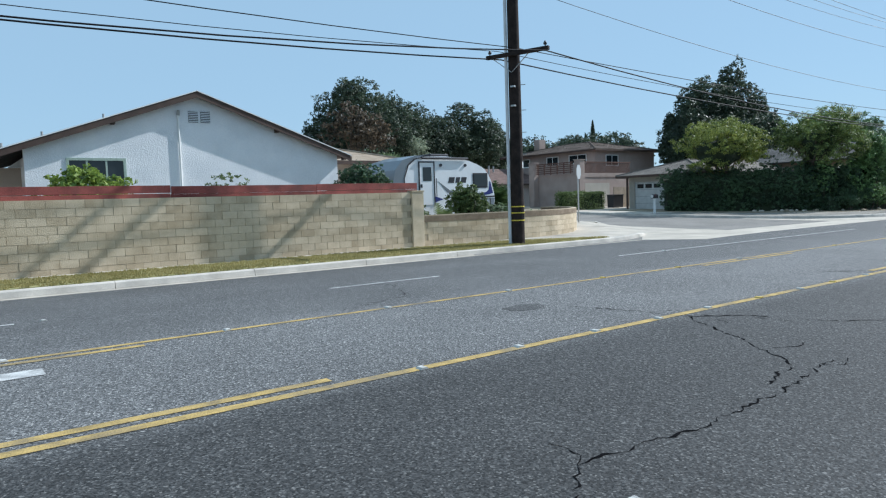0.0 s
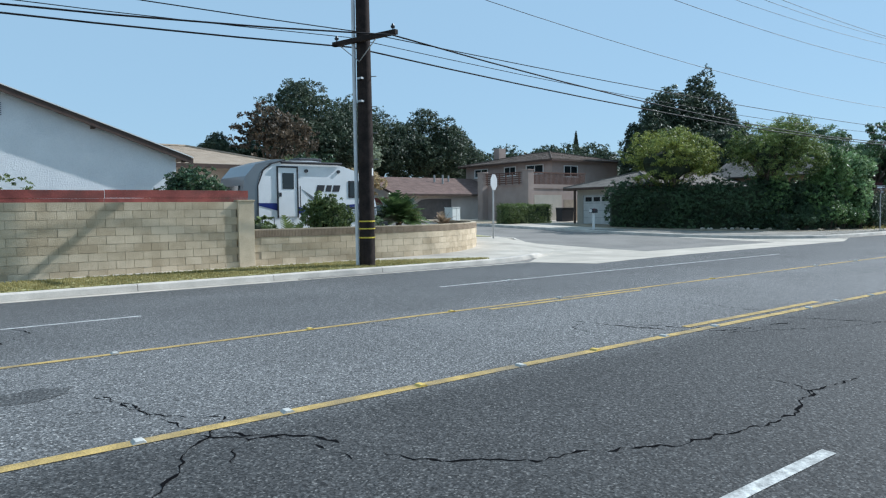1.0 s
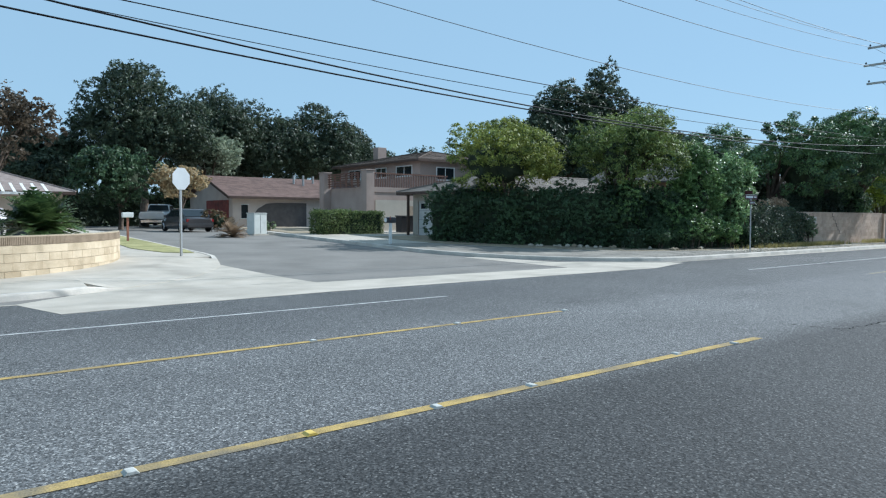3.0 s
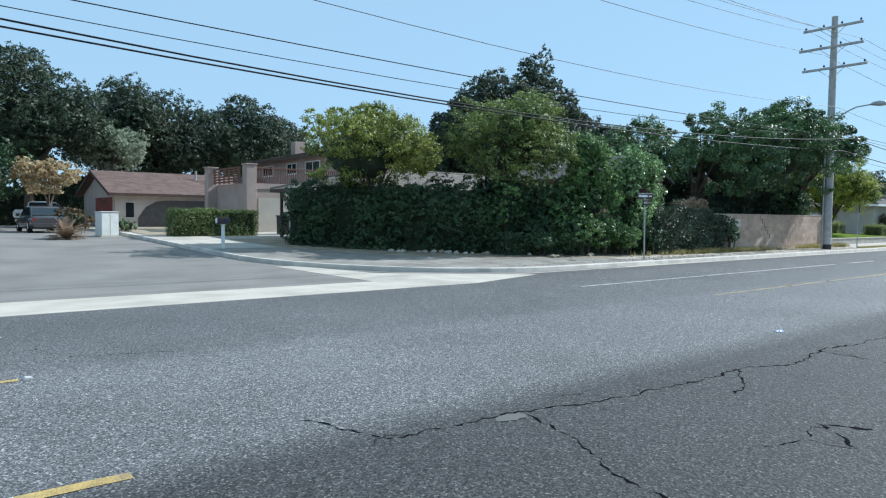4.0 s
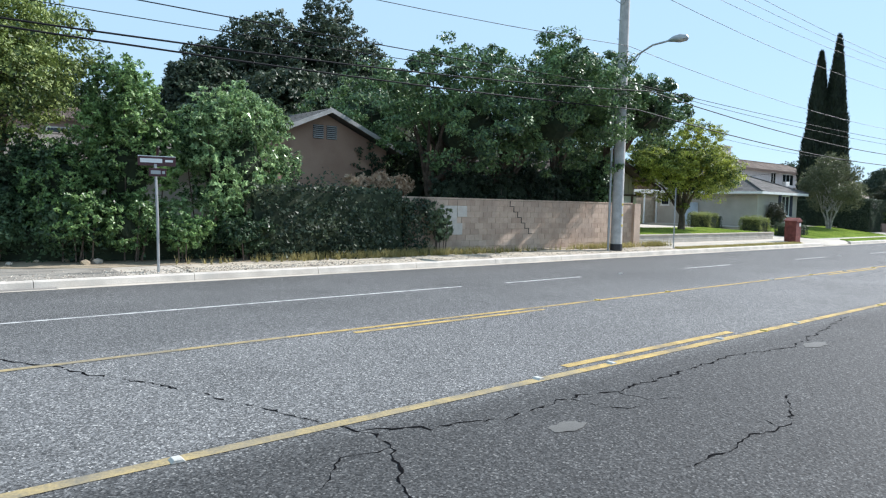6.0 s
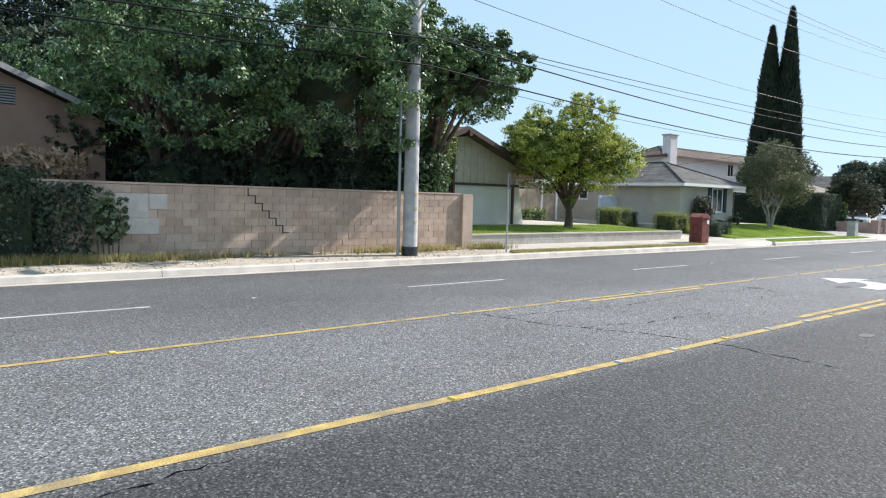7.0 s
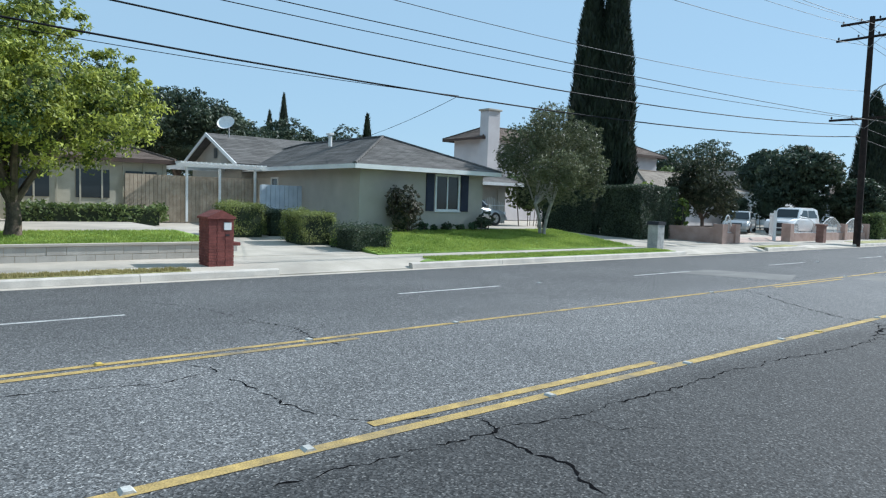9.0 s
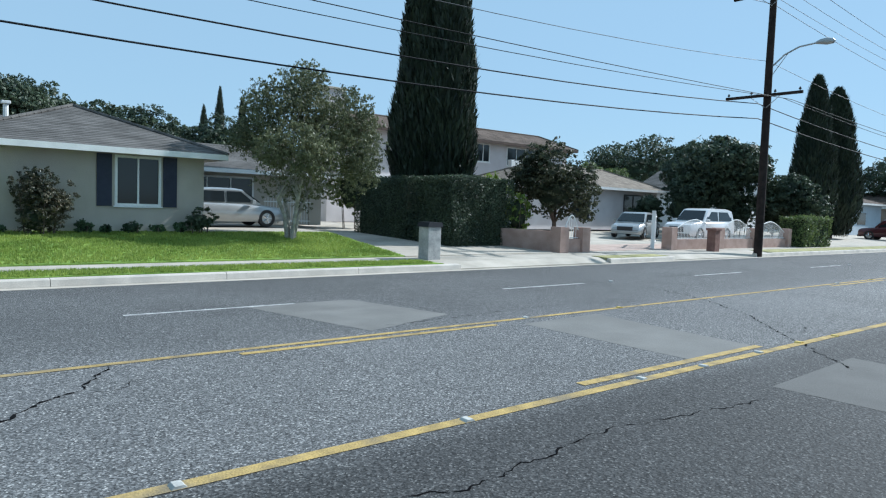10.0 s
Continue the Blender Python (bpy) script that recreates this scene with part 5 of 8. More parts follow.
def west_window(parent, x, y0, z0, y1, z1, mullions=1, frame_mat=None):
    """A window in a wall that faces west."""
    w = window(parent, y0, z0, y1, z1, 0.0, frame_mat, mullions, None)
    w.matrix_local = Matrix(((0, 1, 0, x), (1, 0, 0, 0), (0, 0, 1, 0), (0, 0, 0, 1)))
    return w


west_wall(h2, 49.0, 41.2, 53.0, 0.4, 5.75, [(42.0, 4.6, 44.2, 5.45), (45.6, 4.6, 47.2, 5.4), (49.6, 4.6, 51.6, 5.4)], STUCCO_MAUVE)
for a, b in ((42.0, 44.2), (45.6, 47.2), (49.6, 51.6)):
    west_window(h2, 49.0, a, 4.6, b, 5.42)
window(h2, 50.6, 4.3, 52.4, 5.3, 41.0)
part("back_wall", B(49.2, 52.8, 0.4, 58, 53, 5.75), STUCCO_MAUVE, h2)
part("side_wall", B(57.8, 41.2, 0.4, 58, 52.8, 5.75), STUCCO_MAUVE, h2)
hip_roof(h2, 49, 41, 58, 53, 5.8, 1.15, ROOF_BROWN, BROWN_TRIM, 0.6)
part("chimney", B(51.4, 50.6, 5.6, 52.3, 51.4, 7.6, bevel=0.02), STUCCO_MAUVE, h2)
# balcony over the garage
part("garage_block", B(40.95, 35.7, 0.4, 49.0, 40.98, 3.3), STUCCO_MAUVE, h2)
part("parapet_band", B(40.9, 35.65, 3.0, 49.0, 36.0, 3.32), STUCCO_MAUVE, h2)
for x, y in ((40.85, 35.55), (40.4, 40.3)):
    part("pillar", B(x, y, 0.4, x + 0.6, y + 0.6, 4.35, bevel=0.02), STUCCO_MAUVE, h2)
    part("pillar_cap", B(x - 0.05, y - 0.05, 4.352, x + 0.65, y + 0.65, 4.42, bevel=0.015), STUCCO_MAUVE, h2)
RAIL = surf("rail_wood", (0.1, 0.05, 0.035), (0.17, 0.09, 0.065), 4, 0.8, 0.2)
rail = part("balcony_rail", B(41.5, 35.82, 4.18, 47.6, 35.92, 4.26), RAIL, h2)
for i in range(44):
    x = 41.55 + i * 0.137
    part("baluster", B(x, 35.85, 3.33, x + 0.05, 35.89, 4.18), RAIL, rail)
rail = part("lattice_rail", B(40.72, 36.2, 4.18, 40.82, 40.3, 4.26), RAIL, h2)
for i in range(5):
    part("lattice_board", B(40.74, 36.2, 3.4 + i * 0.16, 40.79, 40.3, 3.48 + i * 0.16), RAIL, rail)
for i in range(6):
    part("rail_post", B(40.73, 36.4 + i * 0.74, 3.32, 40.81, 36.48 + i * 0.74, 4.18), RAIL, rail)
part("gate_fence", B(43.0, 33.9, 0.4, 45.6, 33.98, 2.1), surf("fence_tan", (0.28, 0.22, 0.16), (0.4, 0.32, 0.24), 4, 0.9), h2)
part("garage_recess", B(41.6, 35.66, 0.42, 44.6, 35.69, 2.5), STUCCO_GREY, h2)

gh = thing("garage_house", "low house with a tan roof and a white garage door", "house")
west_wall(gh, 41.2, 25.0, 31.0, 0.2, 2.75, [(26.0, 0.2, 30.5, 2.35)], STUCCO_GREY, "front_wall")
door = part("garage_door", B(41.27, 26.0, 0.25, 41.32, 30.5, 2.35), surf("door_white", (0.5, 0.5, 0.48), (0.6, 0.6, 0.58), 3, 0.7), gh)
for i in range(4):
    part("panel_groove", B(41.262, 26.0, 0.78 + i * 0.5, 41.27, 30.5, 0.795 + i * 0.5), GREY_PAINT, door)
for i in range(6):
    part("door_window", B(41.258, 26.15 + i * 0.72, 1.9, 41.27, 26.7 + i * 0.72, 2.2), GLASS, door)
part("side_wall", B(41.4, 25.0, 0.2, 56.0, 25.2, 2.75), STUCCO_GREY, gh)
part("back_wall", B(41.4, 30.8, 0.2, 56.0, 31.0, 2.75), STUCCO_GREY, gh)
part("end_wall", B(55.8, 25.2, 0.2, 56.0, 30.8, 2.75), STUCCO_GREY, gh)
hip_roof(gh, 41.2, 25.0, 56, 31, 2.85, 1.05, surf("roof_weathered", (0.12, 0.105, 0.09), (0.2, 0.175, 0.15), 2, 0.9, 0.3, 25, island=0.5), BROWN_TRIM, 0.7)
part("post", B(40.62, 30.7, 0.2, 40.74, 30.82, 2.7), BROWN_TRIM, gh)

STUCCO_PINK = surf("stucco_pink", (0.5, 0.42, 0.37), (0.6, 0.52, 0.46), 1.0, 0.95, 0.3, 40)
rh = thing("red_roof_house", "low beige house with a dark red roof", "house")
part("wall", P([(47.4, 0.5), (56.8, 0.5), (56.8, 2.9), (52.1, 4.35), (47.4, 2.9)], "x", 36.8, 48.4), STUCCO_PINK, rh)
part("garage_door", B(36.76, 48.1, 0.52, 36.79, 52.8, 2.6), RED_WOOD, rh)
front_window = part("window", B(37.45, 47.36, 1.25, 37.95, 47.39, 2.25), GLASS, rh)
for z in (1.2, 2.25):
    part("window_frame", B(37.4, 47.33, z, 38.0, 47.39, z + 0.05), WHITE_PAINT, front_window)
# flat arched plate on the wall; the shade there is its dark colour
part("arch_recess", P([(38.2, 0.52), (38.2, 1.2), (38.7, 1.95), (39.4, 2.35), (40.2, 2.42), (42.7, 2.42), (42.7, 0.52)], "y", 47.37, 47.392), surf("arch_shade_grey", (0.085, 0.077, 0.075), (0.125, 0.112, 0.108), 3, 0.8, 0.2), rh)
slope(rh, (36.3, 46.8, 2.85), (48.9, 46.8, 2.85), (48.9, 52.1, 4.55), (36.3, 52.1, 4.55), ROOF_RED)
slope(rh, (36.3, 57.4, 2.85), (48.9, 57.4, 2.85), (48.9, 52.1, 4.55), (36.3, 52.1, 4.55), ROOF_RED)
board(rh, (36.28, 46.8, 2.66), (36.28, 52.1, 4.35), 0.2, 0.05, BROWN_TRIM, "rake_board")
board(rh, (36.28, 57.4, 2.66), (36.28, 52.1, 4.35), 0.2, 0.05, BROWN_TRIM, "rake_board")
board(rh, (36.3, 46.78, 2.68), (48.9, 46.78, 2.68), 0.16, 0.05, BROWN_TRIM, "fascia")
for x, y in ((43.2, 50.6), (43.8, 50.1), (45.1, 50.9)):
    part("roof_pipe", R((x, y, 3.9), (x, y, 4.75), 0.09), GALVANISED, rh)
fw = thing("far_white_house", "pale low house far along the side street", "house")
part("wall", B(3.0, 53, 0.5, 14.0, 62, 3.2), STUCCO_WHITE, fw)
hip_roof(fw, 3, 53, 14, 62, 3.2, 1.4, ROOF_BROWN, WHITE_PAINT)

ub = thing("utility_cabinet", "pale grey-white metal utility cabinet on the pavement", "cabinet", (33.6, 35.5, 0.42), 12)
part("body", B(-0.42, -0.35, 0, 0.42, 0.35, 1.15, bevel=0.03), surf("cabinet_paint", (0.55, 0.56, 0.52), (0.65, 0.66, 0.62), 3, 0.6), ub)
part("lid", B(-0.45, -0.38, 1.152, 0.45, 0.38, 1.2, bevel=0.015), surf("cabinet_lid", (0.5, 0.51, 0.48), (0.6, 0.6, 0.57), 3, 0.6), ub)
part("door_seam", B(-0.008, -0.356, 0.05, 0.008, -0.349, 1.1), GREY_PAINT, ub)
part("plinth", B(-0.5, -0.43, -0.1, 0.5, 0.43, 0.0), CONCRETE, ub)

mb = thing("post_mailbox", "small dark mailbox on a white post", "mailbox", (35.2, 24.4, road_z(24.4)), 0)
part("post", B(-0.05, -0.05, -0.2, 0.05, 0.05, 0.95), WHITE_PAINT, mb)
part("box", P([(-0.1, 0.95), (0.1, 0.95), (0.1, 1.1), (0.07, 1.18), (0, 1.21), (-0.07, 1.18), (-0.1, 1.1)], "x", -0.24, 0.24), DARK_METAL, mb)
part("flag", B(-0.1, -0.12, 1.08, -0.06, -0.105, 1.25), RED_WOOD, mb)
part("round_plate", R((-0.25, 0, 1.08), (-0.262, 0, 1.08), 0.1, n=16), WHITE_PAINT, mb)
for i, (x, y) in enumerate(((42.0, 33.2), (42.7, 33.3))):
    b = thing("wheeled_bin", "dark wheeled rubbish bin beside a driveway", "bin", (x, y, 0.45), 0, "wheeled bins")
    part("body", P([(-0.28, 0.05), (0.28, 0.05), (0.33, 1.0), (-0.33, 1.0)], "x", -0.3, 0.3), DARK_METAL, b)
    part("lid", B(-0.34, -0.36, 1.002, 0.34, 0.36, 1.06, bevel=0.02), DARK_METAL, b)

sb = thing("small_mailbox", "white mailbox on a brown post by the kerb", "mailbox", (25.4, 29.6, road_z(29.6)), 0)
part("post", B(-0.04, -0.04, -0.1, 0.04, 0.04, 1.0), surf("brick_post", (0.3, 0.12, 0.08), (0.4, 0.18, 0.12), 5, 0.9), sb)
part("box", B(-0.22, -0.1, 1.0, 0.22, 0.1, 1.22, bevel=0.03), WHITE_PAINT, sb)


# ---- planting of the west corner and side street ----
def lobes_box(rng, x0, y0, z0, x1, y1, z1, step, wob=0.12):
    """Lobes filling a clipped hedge."""
    out = []
    nx, ny, nz = max(1, round((x1 - x0) / step)), max(1, round((y1 - y0) / step)), max(1, round((z1 - z0) / step))
    for i in range(nx):
        for j in range(ny):
            for k in range(nz):
                if nx > 2 and ny > 2 and nz > 2 and 0 < i < nx - 1 and 0 < j < ny - 1 and k < nz - 1:
                    continue
                c = (x0 + (x1 - x0) * (i + 0.5) / nx + rng.uniform(-wob, wob), y0 + (y1 - y0) * (j + 0.5) / ny + rng.uniform(-wob, wob), z0 + (z1 - z0) * (k + 0.5) / nz + rng.uniform(-wob, wob))
                s = step * 0.66
                out.append((c, (s * (x1 - x0) / nx / step, s * (y1 - y0) / ny / step, s * (z1 - z0) / nz / step)))
    return out


def hedge_leaves(rng, outline, z0, z1, count, size, wob=0.1, long=1.5):
    """Leaves over the sides and top of a clipped shape with a four-cornered plan, its faces uneven."""
    o = np.array(outline, float)
    nxt = np.roll(o, -1, 0)
    ln = np.linalg.norm(nxt - o, axis=1)
    area = np.append(ln * (z1 - z0), abs(np.cross(o[1] - o[0], o[3] - o[0])))
    pick = rng.choice(5, count, p=area / area.sum())
    u, w = rng.random(count), rng.random(count)
    p, nrm = np.zeros((count, 3)), np.zeros((count, 3))
    for k in range(4):
        q = pick == k
        d = (nxt[k] - o[k]) / ln[k]
        p[q, :2] = o[k] + (nxt[k] - o[k]) * u[q, None]
        p[q, 2] = z0 + (z1 - z0) * w[q]
        nrm[q] = (d[1], -d[0], 0)
    q = pick == 4
    p[q, :2] = (o[0] * (1 - u[q, None]) + o[1] * u[q, None]) * (1 - w[q, None]) + (o[3] * (1 - u[q, None]) + o[2] * u[q, None]) * w[q, None]
    p[q, 2] = z1
    nrm[q] = (0, 0, 1)
    bulge = np.array([1.25 * noise.noise(Vector(x) * 0.75) + 0.6 * noise.noise(Vector(x) * 2.7) for x in p]) * wob * 1.6
    p = p + nrm * (bulge + rng.normal(size=count) * wob * 0.55 - wob * 0.5)[:, None]
    out = nrm + 0.75 * rng.normal(size=(count, 3))
    out /= np.linalg.norm(out, axis=1)[:, None]
    tan = np.cross(out, rng.normal(size=(count, 3)))
    tan /= np.linalg.norm(tan, axis=1)[:, None]
    side = np.cross(tan, out)
    s = size * (0.6 + 0.8 * rng.random(count))[:, None]
    v = np.stack([p - tan * s * long * 0.5 + side * s * 0.5, p + tan * s * long * 0.5, p - tan * s * long * 0.5 - side * s * 0.5], 1).reshape(-1, 3)
    return v, np.arange(count * 3).reshape(-1, 3)


def hedge_solid(label, outline, z0, z1, material, leaves, size, seed, wob=0.1, group="", name="hedge", long=1.5):
    rng = np.random.default_rng(seed)
    cx, cy = np.mean([p[0] for p in outline]), np.mean([p[1] for p in outline])
    t = thing(name, label, "hedge", (cx, cy, z0), 0, group)
    o = [(x - cx, y - cy) for x, y in outline]
    v, f = hedge_leaves(rng, o, 0.0, z1 - z0, leaves, size, wob, long)
    ob = quads_object("leaves", v, f, material, t)
    k = 0.93
    # added dark slab standing in for the shade within the hedge
    part("inner_mass", P([(x * k - np.sign(x) * 0.1, y * k - np.sign(y) * 0.1) for x, y in o], "z", -0.15, z1 - z0 - 0.14), CORE_SHADE, ob)
    return t


def hedge(label, x0, y0, z0, x1, y1, z1, material, leaves, size, seed, step=0.8, wob=0.1, shell=0.75):
    return hedge_solid(label, [(x0, y0), (x1, y0), (x1, y1), (x0, y1)], z0, z1, material, int(leaves * 1.5), size * 0.85, seed, wob)


rl = np.random.default_rng(3)
bush("broad-leaved yellow-green citrus bush behind the boundary wall", (2.5, 18.2, 0.0), random_lobes(rl, (0, 0, 1.5), (1.3, 0.9, 1.05), 11), 5200, 0.085, LEAF_BRIGHT, 11)
bush("low dark green shrub behind the boundary wall", (6.5, 18.6, 0.0), random_lobes(rl, (0, 0, 1.4), (0.95, 0.8, 0.95), 8), 3000, 0.06, LEAF_MID, 12)
bush("dark glossy citrus shrub beside the white house", (10.75, 18.3, 0.0), random_lobes(rl, (0, 0, 1.85), (0.95, 0.8, 1.05), 9), 5600, 0.07, LEAF_HEDGE, 13)
bush("green leafy shrub behind the low garden wall", (14.75, 17.5, 0.05), random_lobes(rl, (0, 0, 1.15), (0.72, 0.6, 0.85), 12, 0.4), 6500, 0.06, LEAF_MID, 14)
bush("small green shrub beside the trailer", (12.6, 17.8, 0.05), random_lobes(rl, (0, 0, 0.8), (0.6, 0.5, 0.5), 5), 600, 0.1, LEAF_MID, 15)
bush("low grey-green shrub by the garden wall", (16.6, 18.0, 0.05), random_lobes(rl, (0, 0, 0.75), (0.6, 0.5, 0.55), 5), 600, 0.1, LEAF_OLIVE, 16)


def frond_plant(label, at, height, spread, fronds, material, seed, trunk=0.0, width=0.05):
    """A rosette of long arching fronds with leaflets."""
    rng = random.Random(seed)
    t = thing("palm_plant", label, "palm", at)
    if trunk:
        part("trunk", tube(bmesh.new(), [(0, 0, -0.1), (0.02, 0, trunk * 0.5), (0, 0, trunk)], [0.16, 0.14, 0.13], 9), BARK, t)
    V, F = [], []
    for i in range(fronds):
        a = i * 2.39996 + rng.uniform(-0.2, 0.2)
        el = rng.uniform(0.3, 1.45)
        p = Vector((0, 0, trunk))
        d = Vector((math.cos(a) * math.cos(el), math.sin(a) * math.cos(el), math.sin(el)))
        ln = spread * rng.uniform(0.8, 1.1)
        n = 12
        for k in range(n):
            d = (d + Vector((0, 0, -0.075))).normalized()
            q = p + d * ln / n
            side = d.cross(Vector((0, 0, 1))).normalized()
            lw = ln * 0.22 * math.sin(math.pi * (k + 1.2) / (n + 1.5)) + 0.02
            for s in (-1, 1):
                b = len(V)
                tip = p + d * lw * 0.5 + side * s * lw + Vector((0, 0, lw * 0.25))
                V += [p, q, tip + d * 0.02, tip]
                F.append((b, b + 1, b + 2, b + 3))
            p = q
    quads_object("fronds", V, F, material, t)
    return t


frond_plant("dark green sago palm behind the garden wall", (21.35, 23.6, 0.15), 1.2, 1.4, 150, leafy("leaf_sago", (0.03, 0.06, 0.022), (0.13, 0.19, 0.065), 0.4, 0.3), 5, 0.75)
frond_plant("spiky low green plant at the trailer's side", (13.4, 17.3, 0.05), 0.8, 0.95, 16, LEAF_MID, 6, 0.35)
frond_plant("spiky tan ornamental grass beside the cabinet", (31.5, 33.8, 0.35), 0.8, 1.0, 40, leafy("grass_tan", (0.16, 0.11, 0.07), (0.4, 0.3, 0.2)), 7)
frond_plant("spiky low plant by the garden wall's end", (20.6, 20.0, 0.08), 0.7, 0.8, 20, LEAF_OLIVE, 8, 0.2)
bush("dry rust-brown ornamental shrub by the parked sedan", (33.0, 40.0, 0.45), random_lobes(rl, (0, 0, 0.7), (0.9, 0.7, 0.7), 6), 700, 0.12, LEAF_RUST, 17)
tree("small tree with cream and tan dry foliage", (32.7, 45.8, 0.55), 0.09, 1.4, (0, 0, 3.0), (2.1, 1.8, 1.5), 2600, 0.17, leafy("leaf_cream", (0.28, 0.2, 0.1), (0.62, 0.5, 0.3)), 21, 12, small=0.36, inner=False, shell=0.4)
tree("purple-leaved tree with an open crown", (21.2, 37.0, 0.5), 0.13, 2.2, (0, 0, 4.9), (2.9, 2.3, 2.5), 3000, 0.17, leafy("leaf_purple", (0.03, 0.028, 0.02), (0.15, 0.112, 0.075)), 22, 16, small=0.3, limbs=14, inner=False, shell=0.4)
tree("silvery olive-green rounded tree", (38.9, 58.4, 0.6), 0.2, 2.5, (0, 0, 6.0), (2.8, 2.4, 2.6), 7500, 0.16, leafy("leaf_silver", (0.16, 0.2, 0.13), (0.4, 0.45, 0.32)), 23, 12)
tree("light green rounded tree by the side street", (29.6, 49.0, 0.5), 0.16, 1.4, (0, 0, 3.2), (2.9, 2.7, 2.6), 7000, 0.16, LEAF_HEDGE, 24, 16, small=0.36)
for i, (x, y, r, h) in enumerate(((26.2, 58, 2.8, 7.4), (33.2, 57, 4.9, 12.6), (41.9, 65.0, 4.6, 12.6), (46.0, 66, 4.6, 11.8), (52.0, 65, 5.0, 12.6), (57.5, 66, 3.6, 10.5))):
    tree("tall dark green tree behind the houses", (x, y, 0.5), 0.35, h * 0.3, (0, 0, h * 0.58), (r, r * 0.85, h * 0.44), 28000, 0.105, LEAF_DARK, 40 + i, 26, small=0.34, group="trees behind the houses", shell=0.66, twig=7, far=True, long=2.4)
for i, (x, y, r, h) in enumerate(((88, 76, 6, 11.5), (98, 80, 6, 12.5), (106, 82, 5, 11.0), (74, 74, 5, 9.5), (64, 72, 5, 9.0))):
    tree("distant dark tree above the rooftops", (x, y, 0.5), 0.35, h * 0.3, (0, 0, h * 0.58), (r, r * 0.85, h * 0.42), 9000, 0.22, LEAF_DARK, 60 + i, 18, group="distant trees", twig=8, far=True)
hedge("clipped low green hedge along a driveway", 35.9, 32.4, 0.4, 40.2, 33.5, 1.75, LEAF_MID, 8000, 0.065, 71, 0.7)
bush("low spiky plant on a bare front yard", (35.0, 37.5, 0.45), random_lobes(rl, (0, 0, 0.45), (0.6, 0.5, 0.45), 4), 300, 0.12, LEAF_OLIVE, 18)
raised("front_yard", [(35.0, 34.0), (40.6, 34.0), (40.6, 47.3), (35.0, 47.3)], DIRT, "bare brown front yard along the side street", 0.02, "ground")
raised("drive_west_lawn", [(25.85, 22.6), (26.05, 24.0), (26.05, 34.0), (24.9, 34.0), (24.5, 25.4), (25.0, 23.2)], DRY_GRASS, "narrow strip of dry grass along the side street", 0.02, "lawn")


def fan_palm(label, at, trunk, reach, fans, seed):
    """A short trunk with a head of stiff pleated fans on stalks."""
    rng = random.Random(seed)
    t = thing("fan_palm", label, "palm", at)
    part("trunk", tube(bmesh.new(), [(0, 0, -0.2), (0.05, 0, trunk * 0.5), (0, 0, trunk)], [0.22, 0.19, 0.17], 10), BARK, t)
    V, F = [], []
    for i in range(fans):
        a, el = i * 2.39996, rng.uniform(-0.35, 1.3)
        d = Vector((math.cos(a) * math.cos(el), math.sin(a) * math.cos(el), math.sin(el)))
        side = d.cross(Vector((0, 0, 1))).normalized()
        up = side.cross(d)
        q = Vector((0, 0, trunk)) + d * reach * 0.45
        b = len(V)
        V += [Vector((0, 0, trunk)) - side * 0.015, Vector((0, 0, trunk)) + side * 0.015, q + side * 0.012, q - side * 0.012]
        F.append((b, b + 1, b + 2, b + 3))
        for k in range(15):
            w = (k - 7) / 7 * 1.35
            e = d * math.cos(w) + side * math.sin(w)
            tip = q + e * reach * 0.55 * rng.uniform(0.85, 1.1) - Vector((0, 0, 0.06 + 0.1 * abs(w)))
            mid = q + e * reach * 0.3
            n = e.cross(up).normalized() * 0.035
            b = len(V)
            V += [q, mid + n + up * 0.02, tip, mid - n + up * 0.02]
            F.append((b, b + 1, b + 2, b + 3))
    quads_object("fronds", V, F, leafy("leaf_fan", (0.07, 0.11, 0.05), (0.22, 0.28, 0.14)), t)


fan_palm("small grey-green fan palm behind the pickup", (19.4, 30.0, 0.3), 2.5, 1.6, 46, 31)
nh = thing("neighbour_house", "low house with a greyish-pink roof behind the trailer", "house")
part("wall", B(15.5, 44.6, 0.4, 25.4, 52.0, 2.8), STUCCO_TAN, nh)
for x in (18.0, 23.6):
    part("window", B(x, 44.56, 1.3, x + 1.3, 44.59, 2.3), GLASS, nh)
hip_roof(nh, 15.5, 44.6, 25.4, 52.0, 2.8, 1.5, surf("roof_pinkish", (0.24, 0.19, 0.17), (0.36, 0.3, 0.27), 2, 0.9, 0.3, 25, island=0.4), BROWN_TRIM, 0.6)
cp = thing("slatted_carport", "white slatted carport frame beside a house", "carport")
for x in (21.2, 23.3):
    part("post", B(x, 36.0, 0.3, x + 0.09, 36.09, 2.4), WHITE_PAINT, cp)
part("beam", B(21.0, 35.98, 2.402, 23.6, 36.1, 2.52), WHITE_PAINT, cp)
for i in range(6):
    part("slat", P([(35.9, 2.522), (36.0, 2.522), (37.9, 3.0), (37.8, 3.0)], "x", 21.1 + i * 0.45, 21.22 + i * 0.45), WHITE_PAINT, cp)
hedge_solid("dark overgrown hedge closing the end of the side street", [(16.0, 63.0), (37.5, 63.0), (37.5, 64.2), (16.0, 64.2)], 0.4, 3.4, LEAF_DARK, 9000, 0.2, 75, 0.4)

hedge("tall dark hedge at the end of the side street's gardens", 35.4, 58.8, 0.4, 44.0, 60.0, 4.3, LEAF_DARK, 4500, 0.2, 77, 0.7)

